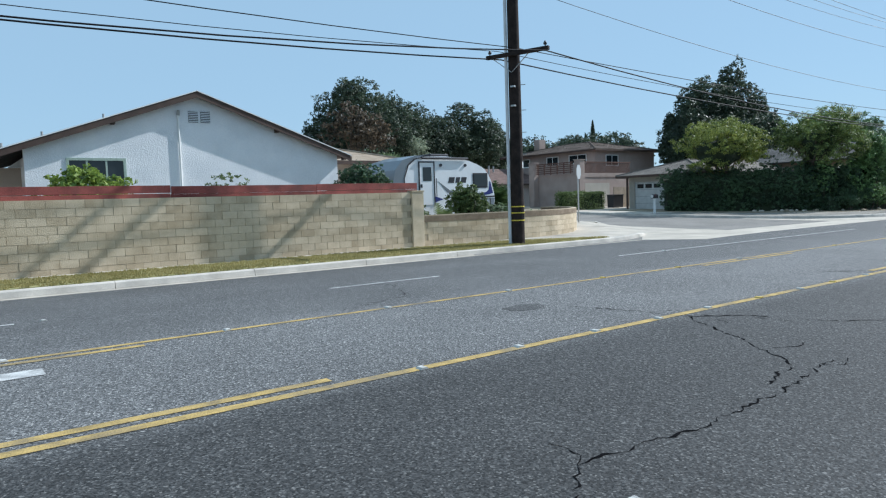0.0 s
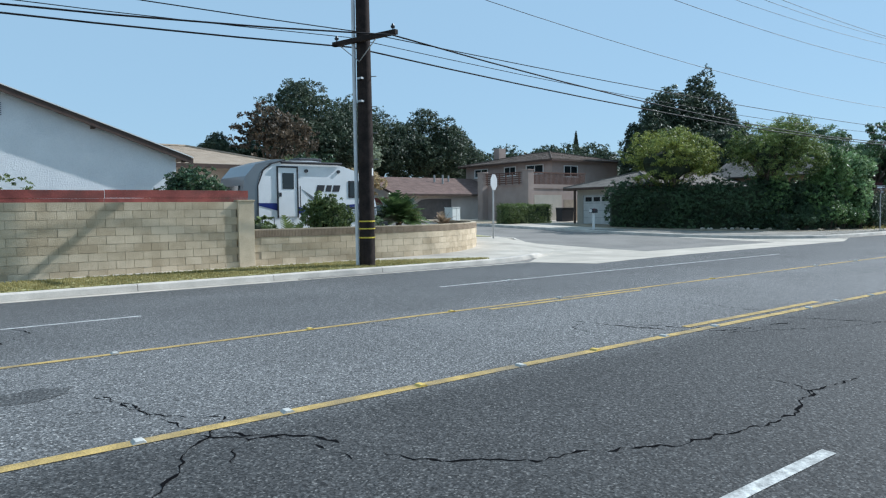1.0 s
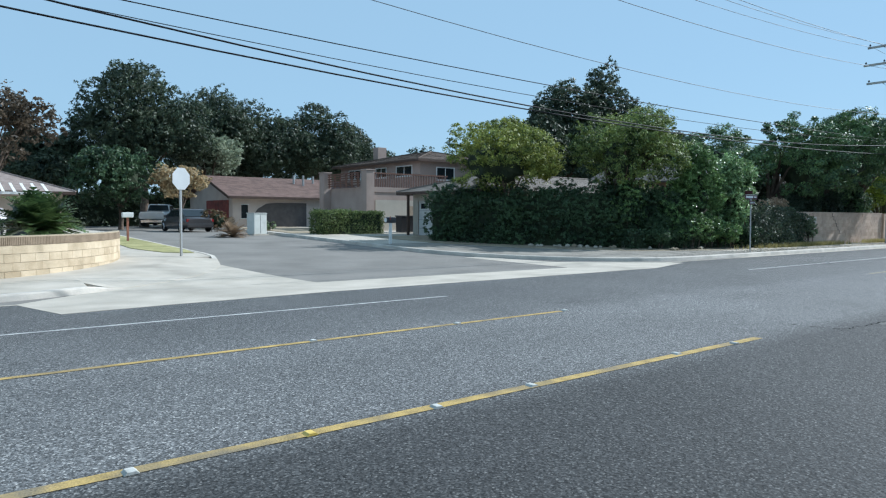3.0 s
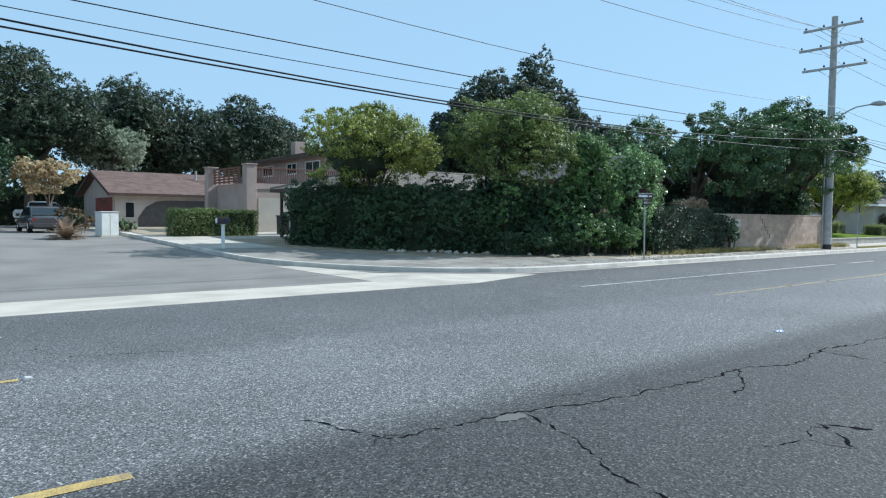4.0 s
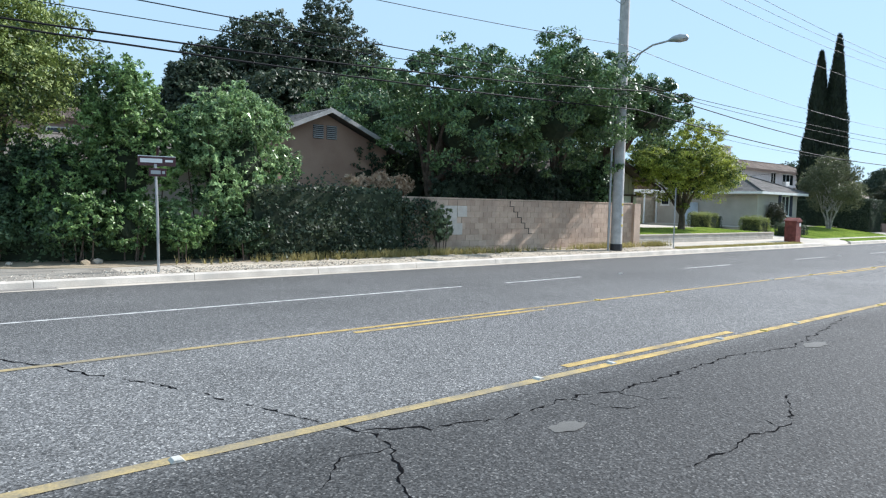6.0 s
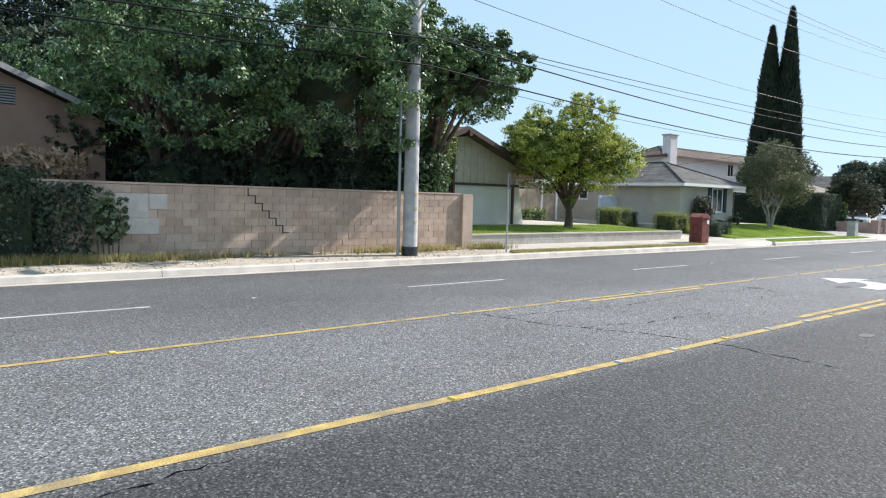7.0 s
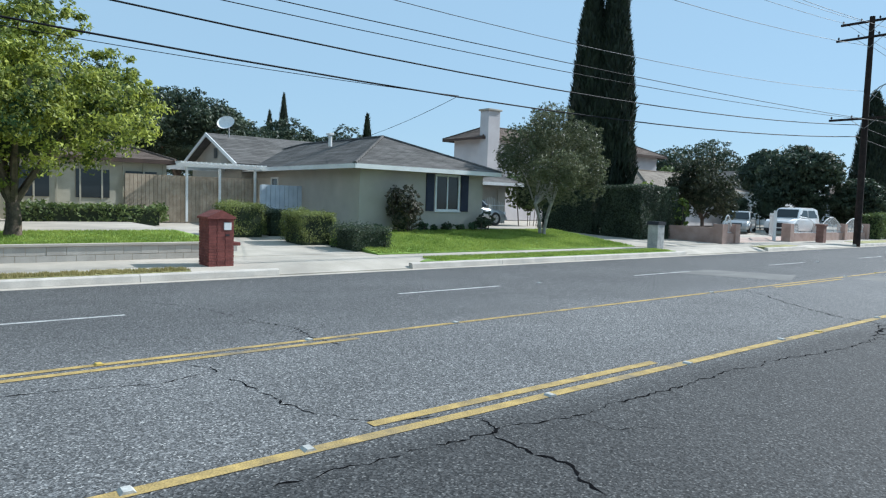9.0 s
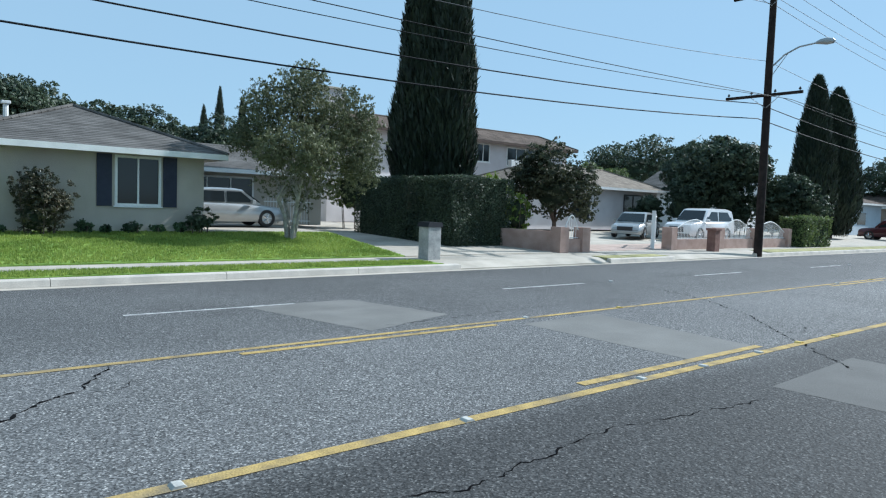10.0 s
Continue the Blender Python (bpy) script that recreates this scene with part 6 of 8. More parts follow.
# ---- hedge corner and the tree-shaded wall ----
raised("hedge_bed", [(37.6, 24.6), (39.5, 20.2), (43.0, 16.9), (47.0, 15.6), (68.7, 15.5), (68.7, 30), (37.6, 30)], DIRT, "bare brown earth under a hedge and trees", 0.015, "ground")
# strip of stained concrete, darker than the pavement around it
raised("corner_pavement", arc(42.5, 21.9, 7.8, 178, 266) + [(47.4, 14.12), (47.4, 15.5), (43.0, 16.8), (39.4, 20.1), (37.5, 24.5), (34.75, 24.5)], surf("darker_concrete", (0.19, 0.175, 0.15), (0.31, 0.285, 0.245), 1.0, 0.95, 0.5, 40.0, stain=(0.12, 0.11, 0.095), stain_scale=0.7, stain_amount=0.7), "stained darker grey pavement round the hedge corner", 0.006)
LINE_H = [(38.4, 25.6), (39.95, 22.5), (41.8, 20.0), (44.1, 18.25), (46.6, 17.1)]
rng_h = np.random.default_rng(80)
hedge_lobes = []
for (x0, y0), (x1, y1) in zip(LINE_H, LINE_H[1:]):
    n = round(math.hypot(x1 - x0, y1 - y0) / 0.6)
    for j in range(n):
        for deep, z in ((0.0, 0.45), (0.0, 1.2), (0.05, 1.95), (0.35, 2.3), (0.95, 2.25)):
            u = (j + rng_h.random()) / n
            rr = rng_h.uniform(0.42, 0.68)
            hedge_lobes.append(((x0 + (x1 - x0) * u + 0.45 + deep * 0.75 + rng_h.uniform(-0.12, 0.12), y0 + (y1 - y0) * u + 0.45 + deep * 0.75 + rng_h.uniform(-0.12, 0.12), z + rng_h.uniform(-0.15, 0.2)), (rr, rr, rr * 1.15)))
corner_hedge = thing("hedge", "tall dense dark green hedge round the corner", "hedge")
v, f = leaf_cloud(rng_h, hedge_lobes, 110000, 0.056, 0.0, 1.7, 0.72, 14, True)
corner_leaves = quads_object("leaves", v, f, LEAF_HEDGE, corner_hedge)
# added dark slabs behind the leaves, coloured as the hedge's inner shade
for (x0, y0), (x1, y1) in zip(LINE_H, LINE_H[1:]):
    part("inner_mass", P([(x0 + 0.42, y0 + 0.42), (x1 + 0.42, y1 + 0.42), (x1 + 1.2, y1 + 1.3), (x0 + 1.2, y0 + 1.2)], "z", -0.1, 2.35), CORE_SHADE, corner_leaves)
# loose shrubs that break the hedge's face and top
for i, (x, y, h, r, m) in enumerate(((44.8, 18.8, 3.3, 0.85, 1), (46.9, 17.5, 3.3, 0.9, 1), (45.6, 17.8, 1.7, 0.7, 0), (47.2, 16.9, 1.8, 0.8, 1), (43.4, 21.6, 3.6, 1.1, 0), (46.4, 19.4, 3.6, 1.1, 1), (48.0, 16.6, 1.6, 0.7, 1), (49.3, 16.3, 1.3, 0.7, 1), (46.7, 16.9, 1.3, 0.7, 0), (51.0, 16.1, 1.2, 0.7, 0), (45.2, 17.5, 1.0, 0.7, 0))):
    bush("loose leafy shrub grown into the corner hedge", (x, y, 0.05), random_lobes(np.random.default_rng(500 + i), (0, 0, h * 0.5), (r, r, h * 0.5), 9, 0.42), 4200, 0.062, (LEAF_HEDGE, LEAF_SOFT)[m], 510 + i, "corner shrubs", long=2.0, shrink=0.6)
tree("spreading tree with yellow-green foliage above the hedge", (41.3, 23.2, 0.15), 0.13, 1.9, (-0.4, 0.3, 3.95), (3.1, 2.7, 2.1), 22000, 0.085, LEAF_YELLOW, 91, 24, small=0.34, limbs=10, shell=0.5, shrink=0.66, twig=40, tuft=4.0)
tree("rounded green tree with an open branching crown", (45.1, 19.6, 0.1), 0.12, 2.0, (0.15, -0.45, 4.3), (2.65, 2.35, 2.35), 24000, 0.08, LEAF_SUNNY, 92, 24, small=0.34, limbs=12, shell=0.5, shrink=0.6, stems=2, twig=40, tuft=4.0)
bush("soft green leafy shrub beside the oleander", (48.3, 17.2, 0.05), random_lobes(np.random.default_rng(9), (0, 0.1, 2.5), (1.25, 1.2, 2.45), 18, 0.36), 20000, 0.06, LEAF_SOFT, 94, long=2.6, shell=0.45, shrink=0.62)
bush("large light green oleander shrub with pale leaf tips", (50.9, 16.9, 0.05), random_lobes(np.random.default_rng(8), (0.1, 0.2, 2.45), (1.75, 1.4, 2.2), 20, 0.34) + [((-1.2, 0.1, 0.9), (1.0, 0.9, 1.0)), ((1.2, 0.1, 0.8), (0.9, 0.8, 0.9)), ((0.1, -0.2, 0.7), (1.0, 0.8, 0.9))], 28000, 0.06, leafy("leaf_oleander", (0.034, 0.074, 0.034), (0.44, 0.62, 0.28), 0.26, 0.3), 93, long=3.2, shell=0.45, shrink=0.62)
hedge_solid("low dark undergrowth at the foot of the corner shrubs", [(43.6, 18.2), (47.0, 16.75), (52.2, 16.3), (52.2, 17.4)], 0.0, 0.95, LEAF_HEDGE, 9000, 0.06, 98, 0.3)
# ivy over the wall's western end
ivy = thing("ivy", "dark green ivy spilling over the block wall", "climber", (0, 0, 0))
rng_i = np.random.default_rng(95)
v1, f1 = hedge_leaves(rng_i, [(51.0, 15.85), (56.2, 15.95), (56.2, 16.7), (51.0, 16.7)], -0.05, 2.05, 12000, 0.075, 0.34, 1.3)
v2, f2 = hedge_leaves(rng_i, [(56.1, 16.0), (57.2, 16.15), (57.2, 16.5), (56.1, 16.5)], 0.0, 1.75, 3000, 0.075, 0.34, 1.3)
quads_object("leaves", np.concatenate([v1, v2]), np.concatenate([f1, f2 + len(v1)]), LEAF_DARK, ivy)
# added dark slab under the ivy; shade behind its leaves as colour
part("inner_mass", B(51.1, 16.02, -0.1, 56.0, 16.23, 1.86), CORE_SHADE, ivy)
bush("pale bushy plant at the foot of the wall", (57.55, 16.0, 0.0), random_lobes(np.random.default_rng(10), (0, 0, 0.85), (0.5, 0.3, 0.8), 6), 900, 0.09, LEAF_OLIVE, 96)

GREY_TRIM = surf("grey_trim", (0.3, 0.3, 0.29), (0.42, 0.41, 0.4), 3, 0.8)
bg = thing("brick_gable_house", "pinkish-brown gabled house among dark trees", "house")
part("gable_wall", P([(53.4, 0.3), (58.6, 0.3), (58.6, 3.6), (55.9, 4.75), (53.4, 3.65)], "y", 20.6, 28), surf("stucco_brown", (0.3, 0.19, 0.14), (0.4, 0.27, 0.2), 1.0, 0.95, 0.4, 40.0), bg)
slope(bg, (52.9, 20.15, 3.62), (52.9, 28.4, 3.62), (55.9, 28.4, 4.92), (55.9, 20.15, 4.92), ROOF_GREY)
slope(bg, (59.0, 20.15, 3.6), (59.0, 28.4, 3.6), (55.9, 28.4, 4.92), (55.9, 20.15, 4.92), ROOF_GREY)
board(bg, (52.88, 20.12, 3.47), (55.9, 20.12, 4.76), 0.16, 0.04, GREY_TRIM, "rake_board")
board(bg, (59.02, 20.12, 3.45), (55.9, 20.12, 4.76), 0.16, 0.04, GREY_TRIM, "rake_board")
louver(bg, 55.4, 3.85, 55.82, 4.35, 20.6, GREY_TRIM)
louver(bg, 55.95, 3.85, 56.37, 4.35, 20.6, GREY_TRIM)
bush("dry tan flowering shrub above the wall", (56.0, 17.4, 0.0), random_lobes(np.random.default_rng(12), (0, 0, 2.15), (1.1, 0.5, 0.5), 8), 1400, 0.1, leafy("leaf_straw", (0.3, 0.2, 0.13), (0.62, 0.47, 0.33)), 97, long=4.0)

wall_m = thing("roadside_wall", "rose-tan concrete-block wall with a stepped crack", "wall", kind="structure")
part("core", B(51.0, 16.265, -0.15, 68.6, 16.43, 1.775), MORTAR, wall_m)
part("end_pier", B(68.6, 16.12, -0.12, 69.05, 16.55, 1.8, bevel=0.006), BLOCK_PINK, wall_m)
part("cap", B(51.0, 16.235, 1.78, 68.6, 16.46, 1.83, bevel=0.006), BLOCK_PINK, wall_m)

# pale cover paint and a stepped crack on the wall
PALE_PATCH = surf("pale_cover_paint", (0.5, 0.45, 0.4), (0.62, 0.57, 0.51), 4, 0.9, 0.2, 40)
for x0, z0, x1, z1 in ((57.75, 0.98, 58.5, 1.56), (57.95, 0.58, 58.75, 0.97), (58.52, 1.19, 58.95, 1.56)):
    part("paint_patch", B(x0, 16.236, z0, x1, 16.244, z1), PALE_PATCH, wall_m)
cx, cz = 61.05, 1.775
for i in range(6):
    part("crack", B(cx - 0.014, 16.235, cz - 0.2, cx + 0.014, 16.246, cz), BLACK, wall_m)
    part("crack", B(cx - 0.014, 16.235, cz - 0.212, cx + 0.217, 16.246, cz - 0.19), BLACK, wall_m)
    cx, cz = cx + 0.203, cz - 0.2
# the row of big dark trees behind the wall
for i, (x, y, r, h, fork, dy) in enumerate(((59.6, 23.2, 3.2, 7.2, 2.4, 0.0), (60.2, 19.4, 3.0, 7.5, 2.3, -1.4), (63.2, 19.2, 3.0, 7.9, 2.3, -2.7), (66.3, 18.8, 2.5, 8.1, 2.4, -1.4), (68.6, 18.0, 1.9, 6.8, 2.5, -2.0))):
    tree("big dark green tree with dense foliage behind the wall", (x, y, 0.05), 0.2, fork, (0.2, dy, h * (0.6, 0.6, 0.62, 0.71, 0.8)[i]), (r, r * 1.0, h * (0.4, 0.4, 0.38, 0.29, 0.24)[i]), 20000, 0.1, LEAF_WALLTREE, 110 + i, 34, small=0.34, limbs=9, group="trees behind the wall", shell=0.62, stems=2 if i in (1, 2) else 1, shrink=(0.7, 0.5, 0.52, 0.56, 0.6)[i], twig=110, tuft=5.5)
for i, (x, y, r, h) in enumerate(((66.4, 37.0, 3.0, 14.3), (62.0, 37.5, 3.6, 12.2), (57.6, 37.0, 2.6, 9.4), (70.6, 38.0, 3.5, 10.4), (63.5, 33.0, 3.0, 8.6), (59.6, 30.6, 2.9, 7.6), (63.0, 28.0, 2.6, 7.2))):
    tree("tall dark tree rising behind the corner trees", (x, y, 0.3), 0.28, h * 0.3, (0, 0, h * 0.58), (r, r * 0.85, h * 0.43), 23500, 0.103, LEAF_DARK, 120 + i, 26, small=0.34, group="tall trees", shell=0.66, twig=9, far=True, long=2.2)
for i in range(7):
    x = 59.5 + i * 1.35
    bush("dark low shrub under the trees", (x, 18.0 + 0.3 * (i % 2), 0.0), random_lobes(np.random.default_rng(30 + i), (0, 0, 1.6), (1.0, 0.6, 1.7), 9), 3200, 0.08, LEAF_DARK, 130 + i, "undergrowth")
for i in range(9):
    x = 57.6 + i * 1.3
    bush("tall dark shrub in the shade behind the wall", (x, 20.9 + 0.5 * (i % 2), 0.0), random_lobes(np.random.default_rng(330 + i), (0, 0, 2.2), (1.1, 0.7, 2.2), 9), 3200, 0.09, LEAF_DARK, 340 + i, "undergrowth")
for i, (x, y, h, r, m) in enumerate(((67.4, 18.8, 4.4, 1.1, LEAF_WALLTREE), (68.7, 19.6, 5.0, 1.2, LEAF_WALLTREE), (69.7, 19.3, 4.9, 0.95, LEAF_SUNNY), (66.2, 20.6, 4.6, 1.2, LEAF_DARK), (68.35, 17.7, 4.6, 0.85, LEAF_WALLTREE))):
    bush("leafy shrub grown up under the trees at the wall's end", (x, y, 0.2), random_lobes(np.random.default_rng(360 + i), (0, 0, h * 0.52), (r, r, h * 0.5), 12, 0.38), 6500, 0.075, m, 365 + i, "wall-end shrubs", shell=0.45)

# ---- sage house, lawns, drives ----
def sloped(name, label, x0, y0, z0, x1, y1, z1, material, category):
    """A sloping piece of ground rising away from the road."""
    bm = slab([(x0, y0, z0), (x1, y0, z0), (x1, y1, z1), (x0, y1, z1)], 0.6)
    return tagged(mesh_object(name, bm, material), label, category, kind="structure")


sloped("lawn_sage", "mown green lawn behind a low retaining wall", 69.05, 16.82, 0.36, 83.0, 21.0, 0.5, LAWN, "lawn")
sloped("yard_sage", "pale concrete walk and yard by the sage house", 69.05, 21.0, 0.5, 83.0, 40.0, 0.62, CONCRETE, "pavement")
sloped("driveway_1", "pale concrete driveway between two lawns", 83.0, 16.6, 0.02, 87.2, 40.0, 0.85, CONCRETE, "driveway")
sloped("lawn_grey", "bright green front lawn sloping up to a grey house", 87.25, 16.05, 0.03, 100.2, 20.7, 0.52, LAWN, "lawn")
sloped("yard_grey", "earth around the grey house", 87.25, 20.7, 0.52, 100.2, 40.0, 0.6, CONCRETE, "ground")
sloped("driveway_2", "pale concrete driveway along a tall hedge", 100.2, 16.0, 0.02, 106.9, 40.0, 0.75, CONCRETE, "driveway")
sloped("yard_gate", "pinkish paved forecourt behind a gate", 106.9, 16.3, 0.02, 132, 40.0, 0.5, surf("paver_pink", (0.38, 0.28, 0.23), (0.52, 0.4, 0.34), 1.5, 0.9, 0.3, 20), "driveway")
raised("verge_lawn", [(87.3, 14.06), (100.1, 14.06), (99.7, 14.95), (88.4, 14.95)], LAWN, "narrow green verge along the kerb", 0.03, "lawn")
raised("verge_dry", [(69.3, 14.06), (81.0, 14.06), (81.0, 14.6), (69.3, 14.6)], DRY_GRASS, "thin strip of dry grass along the kerb", 0.02, "verge")
raised("verge_dirt", [(48.8, 14.06), (69.0, 14.06), (69.0, 15.6), (48.8, 15.6)], surf("verge_earth", (0.34, 0.29, 0.22), (0.5, 0.44, 0.35), 1.2, 0.95, 0.4, 30), "bare pale earth verge along the kerb", 0.012, "verge")
raised("verge_west", [(-60, 14.06), (18.2, 14.12), (18.6, 14.35), (17.6, 14.85), (15.8, 15.2), (14.4, 15.75), (-60, 15.75)], DRY_GRASS, "dry yellow-green grass verge along the kerb", 0.02, "verge")
raised("verge_gate", [(107.6, 14.06), (111.4, 14.06), (111.4, 14.8), (107.6, 14.8)], DRY_GRASS, "small patch of dry grass by the kerb", 0.02, "verge")
raised("verge_far", [(120, 14.06), (190, 14.06), (190, 15.2), (120, 15.2)], DRY_GRASS, "dry grass verge further along the avenue", 0.02, "verge")

ret = thing("retaining_wall", "low grey concrete-block retaining wall of a lawn", "wall", kind="structure")
part("core", B(69.05, 16.63, -0.1, 83.0, 16.82, 0.36), MORTAR, ret)
part("cap", B(69.05, 16.585, 0.362, 83.05, 16.82, 0.42, bevel=0.008), CONCRETE, ret)

sh = thing("sage_house", "pale sage house with a board-and-batten gable and brown trim", "house")
bm = bmesh.new()
pierced(bm, 66.0, 77.4, 0.3, 2.3, 22.2, 0.2, [(72.25, 1.32, 73.25, 2.3)])
part("lower_wall", bm, STUCCO_SAGE, sh)
part("corner_flare", P([(77.4, 0.3), (78.0, 0.3), (77.55, 2.3), (77.4, 2.3)], "y", 22.2, 22.4), STUCCO_SAGE, sh)
SGX, SGZ, SGS = 73.56, 4.72, 0.375
BATTEN = surf("batten_cream", (0.41, 0.375, 0.29), (0.51, 0.47, 0.37), 3, 0.85, 0.2, 30)
bm = bmesh.new()
prism(bm, [(66.0, 2.3), (72.25, 2.3), (72.25, SGZ - (SGX - 72.25) * SGS), (66.0, SGZ - (SGX - 66) * SGS)], "y", 22.24, 22.4)
prism(bm, [(73.25, 2.3), (77.4, 2.3), (77.4, SGZ - (77.4 - SGX) * SGS), (SGX, SGZ), (73.25, SGZ - (SGX - 73.25) * SGS)], "y", 22.24, 22.4)
prism(bm, [(72.25, 3.35), (73.25, 3.35), (73.25, SGZ - (SGX - 73.25) * SGS), (72.25, SGZ - (SGX - 72.25) * SGS)], "y", 22.24, 22.4)
part("gable_wall", bm, BATTEN, sh)
for x in np.arange(66.2, 77.4, 0.41):
    if 72.1 < x < 73.4 and not 72.6 < x < 72.9:
        continue
    z0 = 3.42 if 72.1 < x < 73.4 else 2.42
    part("batten", B(x, 22.215, z0, x + 0.045, 22.24, SGZ - abs(SGX - x) * SGS - 0.02), BATTEN, sh)
part("belt_beam", B(66.0, 22.12, 2.29, 72.14, 22.2, 2.4), BROWN_TRIM, sh)
part("belt_beam", B(73.36, 22.12, 2.29, 77.5, 22.2, 2.4), BROWN_TRIM, sh)
for x in (72.14, 73.25):
    part("gable_post", B(x, 22.1, 1.22, x + 0.12, 22.22, SGZ - abs(SGX - x) * SGS), BROWN_TRIM, sh)
part("window_lintel", B(72.26, 22.12, 3.33, 73.25, 22.22, 3.46), BROWN_TRIM, sh)
window(sh, 72.28, 1.34, 73.23, 2.3, 22.22, BROWN_TRIM, 0)
window(sh, 72.28, 2.34, 73.23, 3.3, 22.22, BROWN_TRIM, 0)
part("corner_post", B(77.06, 22.1, 0.45, 77.16, 22.2, 2.3), BROWN_TRIM, sh)
part("side_wall", B(77.2, 22.42, 0.3, 77.4, 32, 3.2), STUCCO_SAGE, sh)
part("base_line", B(66.0, 22.17, 0.42, 77.3, 22.2, 0.5), BROWN_TRIM, sh)
for x, s in ((64.5, 1), (78.9, -1)):
    z = SGZ + 0.13 - abs(x - SGX) * SGS
    slope(sh, (x, 21.45, z), (x, 32.5, z), (SGX, 32.5, SGZ + 0.13), (SGX, 21.45, SGZ + 0.13), ROOF_BROWN)
    board(sh, (x, 21.43, z - 0.22), (SGX, 21.43, SGZ - 0.1), 0.2, 0.05, BROWN_TRIM, "rake_board")
part("ridge_beam", B(SGX - 0.08, 21.3, SGZ - 0.3, SGX + 0.08, 22.25, SGZ - 0.05), BROWN_TRIM, sh)
sr = thing("cream_house", "cream-walled low house behind the sage house's drive", "house")
part("wall", B(78.5, 28.5, 0.5, 85.0, 36, 3.0), BATTEN, sr)
hip_roof(sr, 78.5, 28.5, 85.0, 36, 3.0, 1.3, ROOF_BROWN, BROWN_TRIM, 0.28)
for x in (79.5, 81.6, 83.4):
    part("window", B(x, 28.46, 1.4, x + 1.2, 28.49, 2.5), GLASS, sr)
for i in range(9):
    part("batten", B(78.6 + i * 0.78, 28.45, 0.6, 78.66 + i * 0.78, 28.48, 2.98), BATTEN, sr)
hedge("low leafy flower border below the cream house", 79.2, 26.4, 0.55, 84.4, 27.2, 1.15, LEAF_MID, 1600, 0.1, 140, 0.6)
tree("round yellow-green street tree with a short trunk", (78.4, 19.7, 0.42), 0.2, 0.9, (0.2, 0.1, 3.4), (2.9, 2.8, 2.7), 36000, 0.09, LEAF_STREET, 141, 34, small=0.32, limbs=10, shell=0.6, shrink=0.66, twig=60, tuft=5.0)

# brick mailbox pillar
mp = thing("mailbox_pillar", "dark red brick mailbox pillar beside a driveway", "mailbox", (81.95, 15.1, -0.04), 0)
part("shaft_core", B(-0.29, -0.29, -0.15, 0.29, 0.29, 1.12), surf("mortar_dark", (0.1, 0.045, 0.04), (0.15, 0.07, 0.06), 4, 0.95), mp)
part("cap", P([(-0.34, 1.122), (0.34, 1.122), (0.34, 1.17), (0.0, 1.33), (-0.34, 1.17)], "y", -0.35, 0.35), BRICK_RED, mp)
part("ledge", B(0.3, -0.2, 0.48, 0.52, 0.25, 0.56, bevel=0.01), BRICK_RED, mp)
part("letter_door", B(0.06, -0.325, 0.86, 0.24, -0.3, 1.04, bevel=0.01), WHITE_PAINT, mp)
part("plaque_bar", B(0.1, -0.318, 0.72, 0.2, -0.3, 0.76), DARK_METAL, mp)
me_b = bpy.data.meshes.new("brick")
bm = B(0, 0, 0, 0.185, 0.03, 0.062)
bm.to_mesh(me_b)
bm.free()
me_b.materials.append(BRICK_RED)
for side in range(4):
    for c in range(17):
        for k in range(3):
            ob = new("brick", me_b)
            ob.parent = mp
            m = Matrix.Rotation(radians(90 * side), 4, "Z") @ Matrix.Translation((-0.29 + k * 0.197 + (0.0 if c % 2 else -0.012), -0.31, -0.08 + c * 0.071))
            ob.matrix_local = m

# ---- grey house ----
g = thing("grey_house", "grey stucco bungalow with a low hipped roof", "house")
bm = bmesh.new()
pierced(bm, 89.5, 95.7, 0.45, 2.8, 20.7, 0.2, [(93.12, 1.28, 94.38, 2.72)])
part("front_wall", bm, STUCCO_GREY, g)
west_wall(g, 89.5, 20.9, 34.0, 0.45, 2.8, [(27.4, 1.9, 28.1, 2.5)], STUCCO_GREY)
west_window(g, 89.5, 27.4, 1.9, 28.1, 2.5, 0)
part("side_wall", B(95.5, 20.9, 0.45, 95.7, 34, 2.8), STUCCO_GREY, g)
part("back_wall", B(89.7, 33.8, 0.45, 95.5, 34, 2.8), STUCCO_GREY, g)
window(g, 93.12, 1.28, 94.38, 2.72, 20.7, WHITE_PAINT, 1, surf("curtain_sage", (0.3, 0.38, 0.34), (0.42, 0.5, 0.46), 3, 0.9))
SHUT = surf("shutter_navy", (0.012, 0.018, 0.04), (0.025, 0.032, 0.06), 4, 0.6, 0.1)
for x in (92.62, 94.46):
    s = part("shutter", B(x, 20.65, 1.25, x + 0.4, 20.695, 2.75), SHUT, g)
    for i in range(16):
        part("shutter_slat", B(x + 0.05, 20.635, 1.32 + i * 0.087, x + 0.35, 20.65, 1.37 + i * 0.087), SHUT, s)
hip_roof(g, 89.5, 20.7, 95.7, 34, 2.93, 1.42, ROOF_GREY, WHITE_PAINT, 0.55, 0.17)
part("roof_vent", R((91.0, 25.5, 3.9), (91.0, 25.5, 4.4), 0.08), WHITE_PAINT, g)
part("roof_vent_cap", B(90.87, 25.37, 4.38, 91.13, 25.63, 4.48, bevel=0.02), WHITE_PAINT, g)
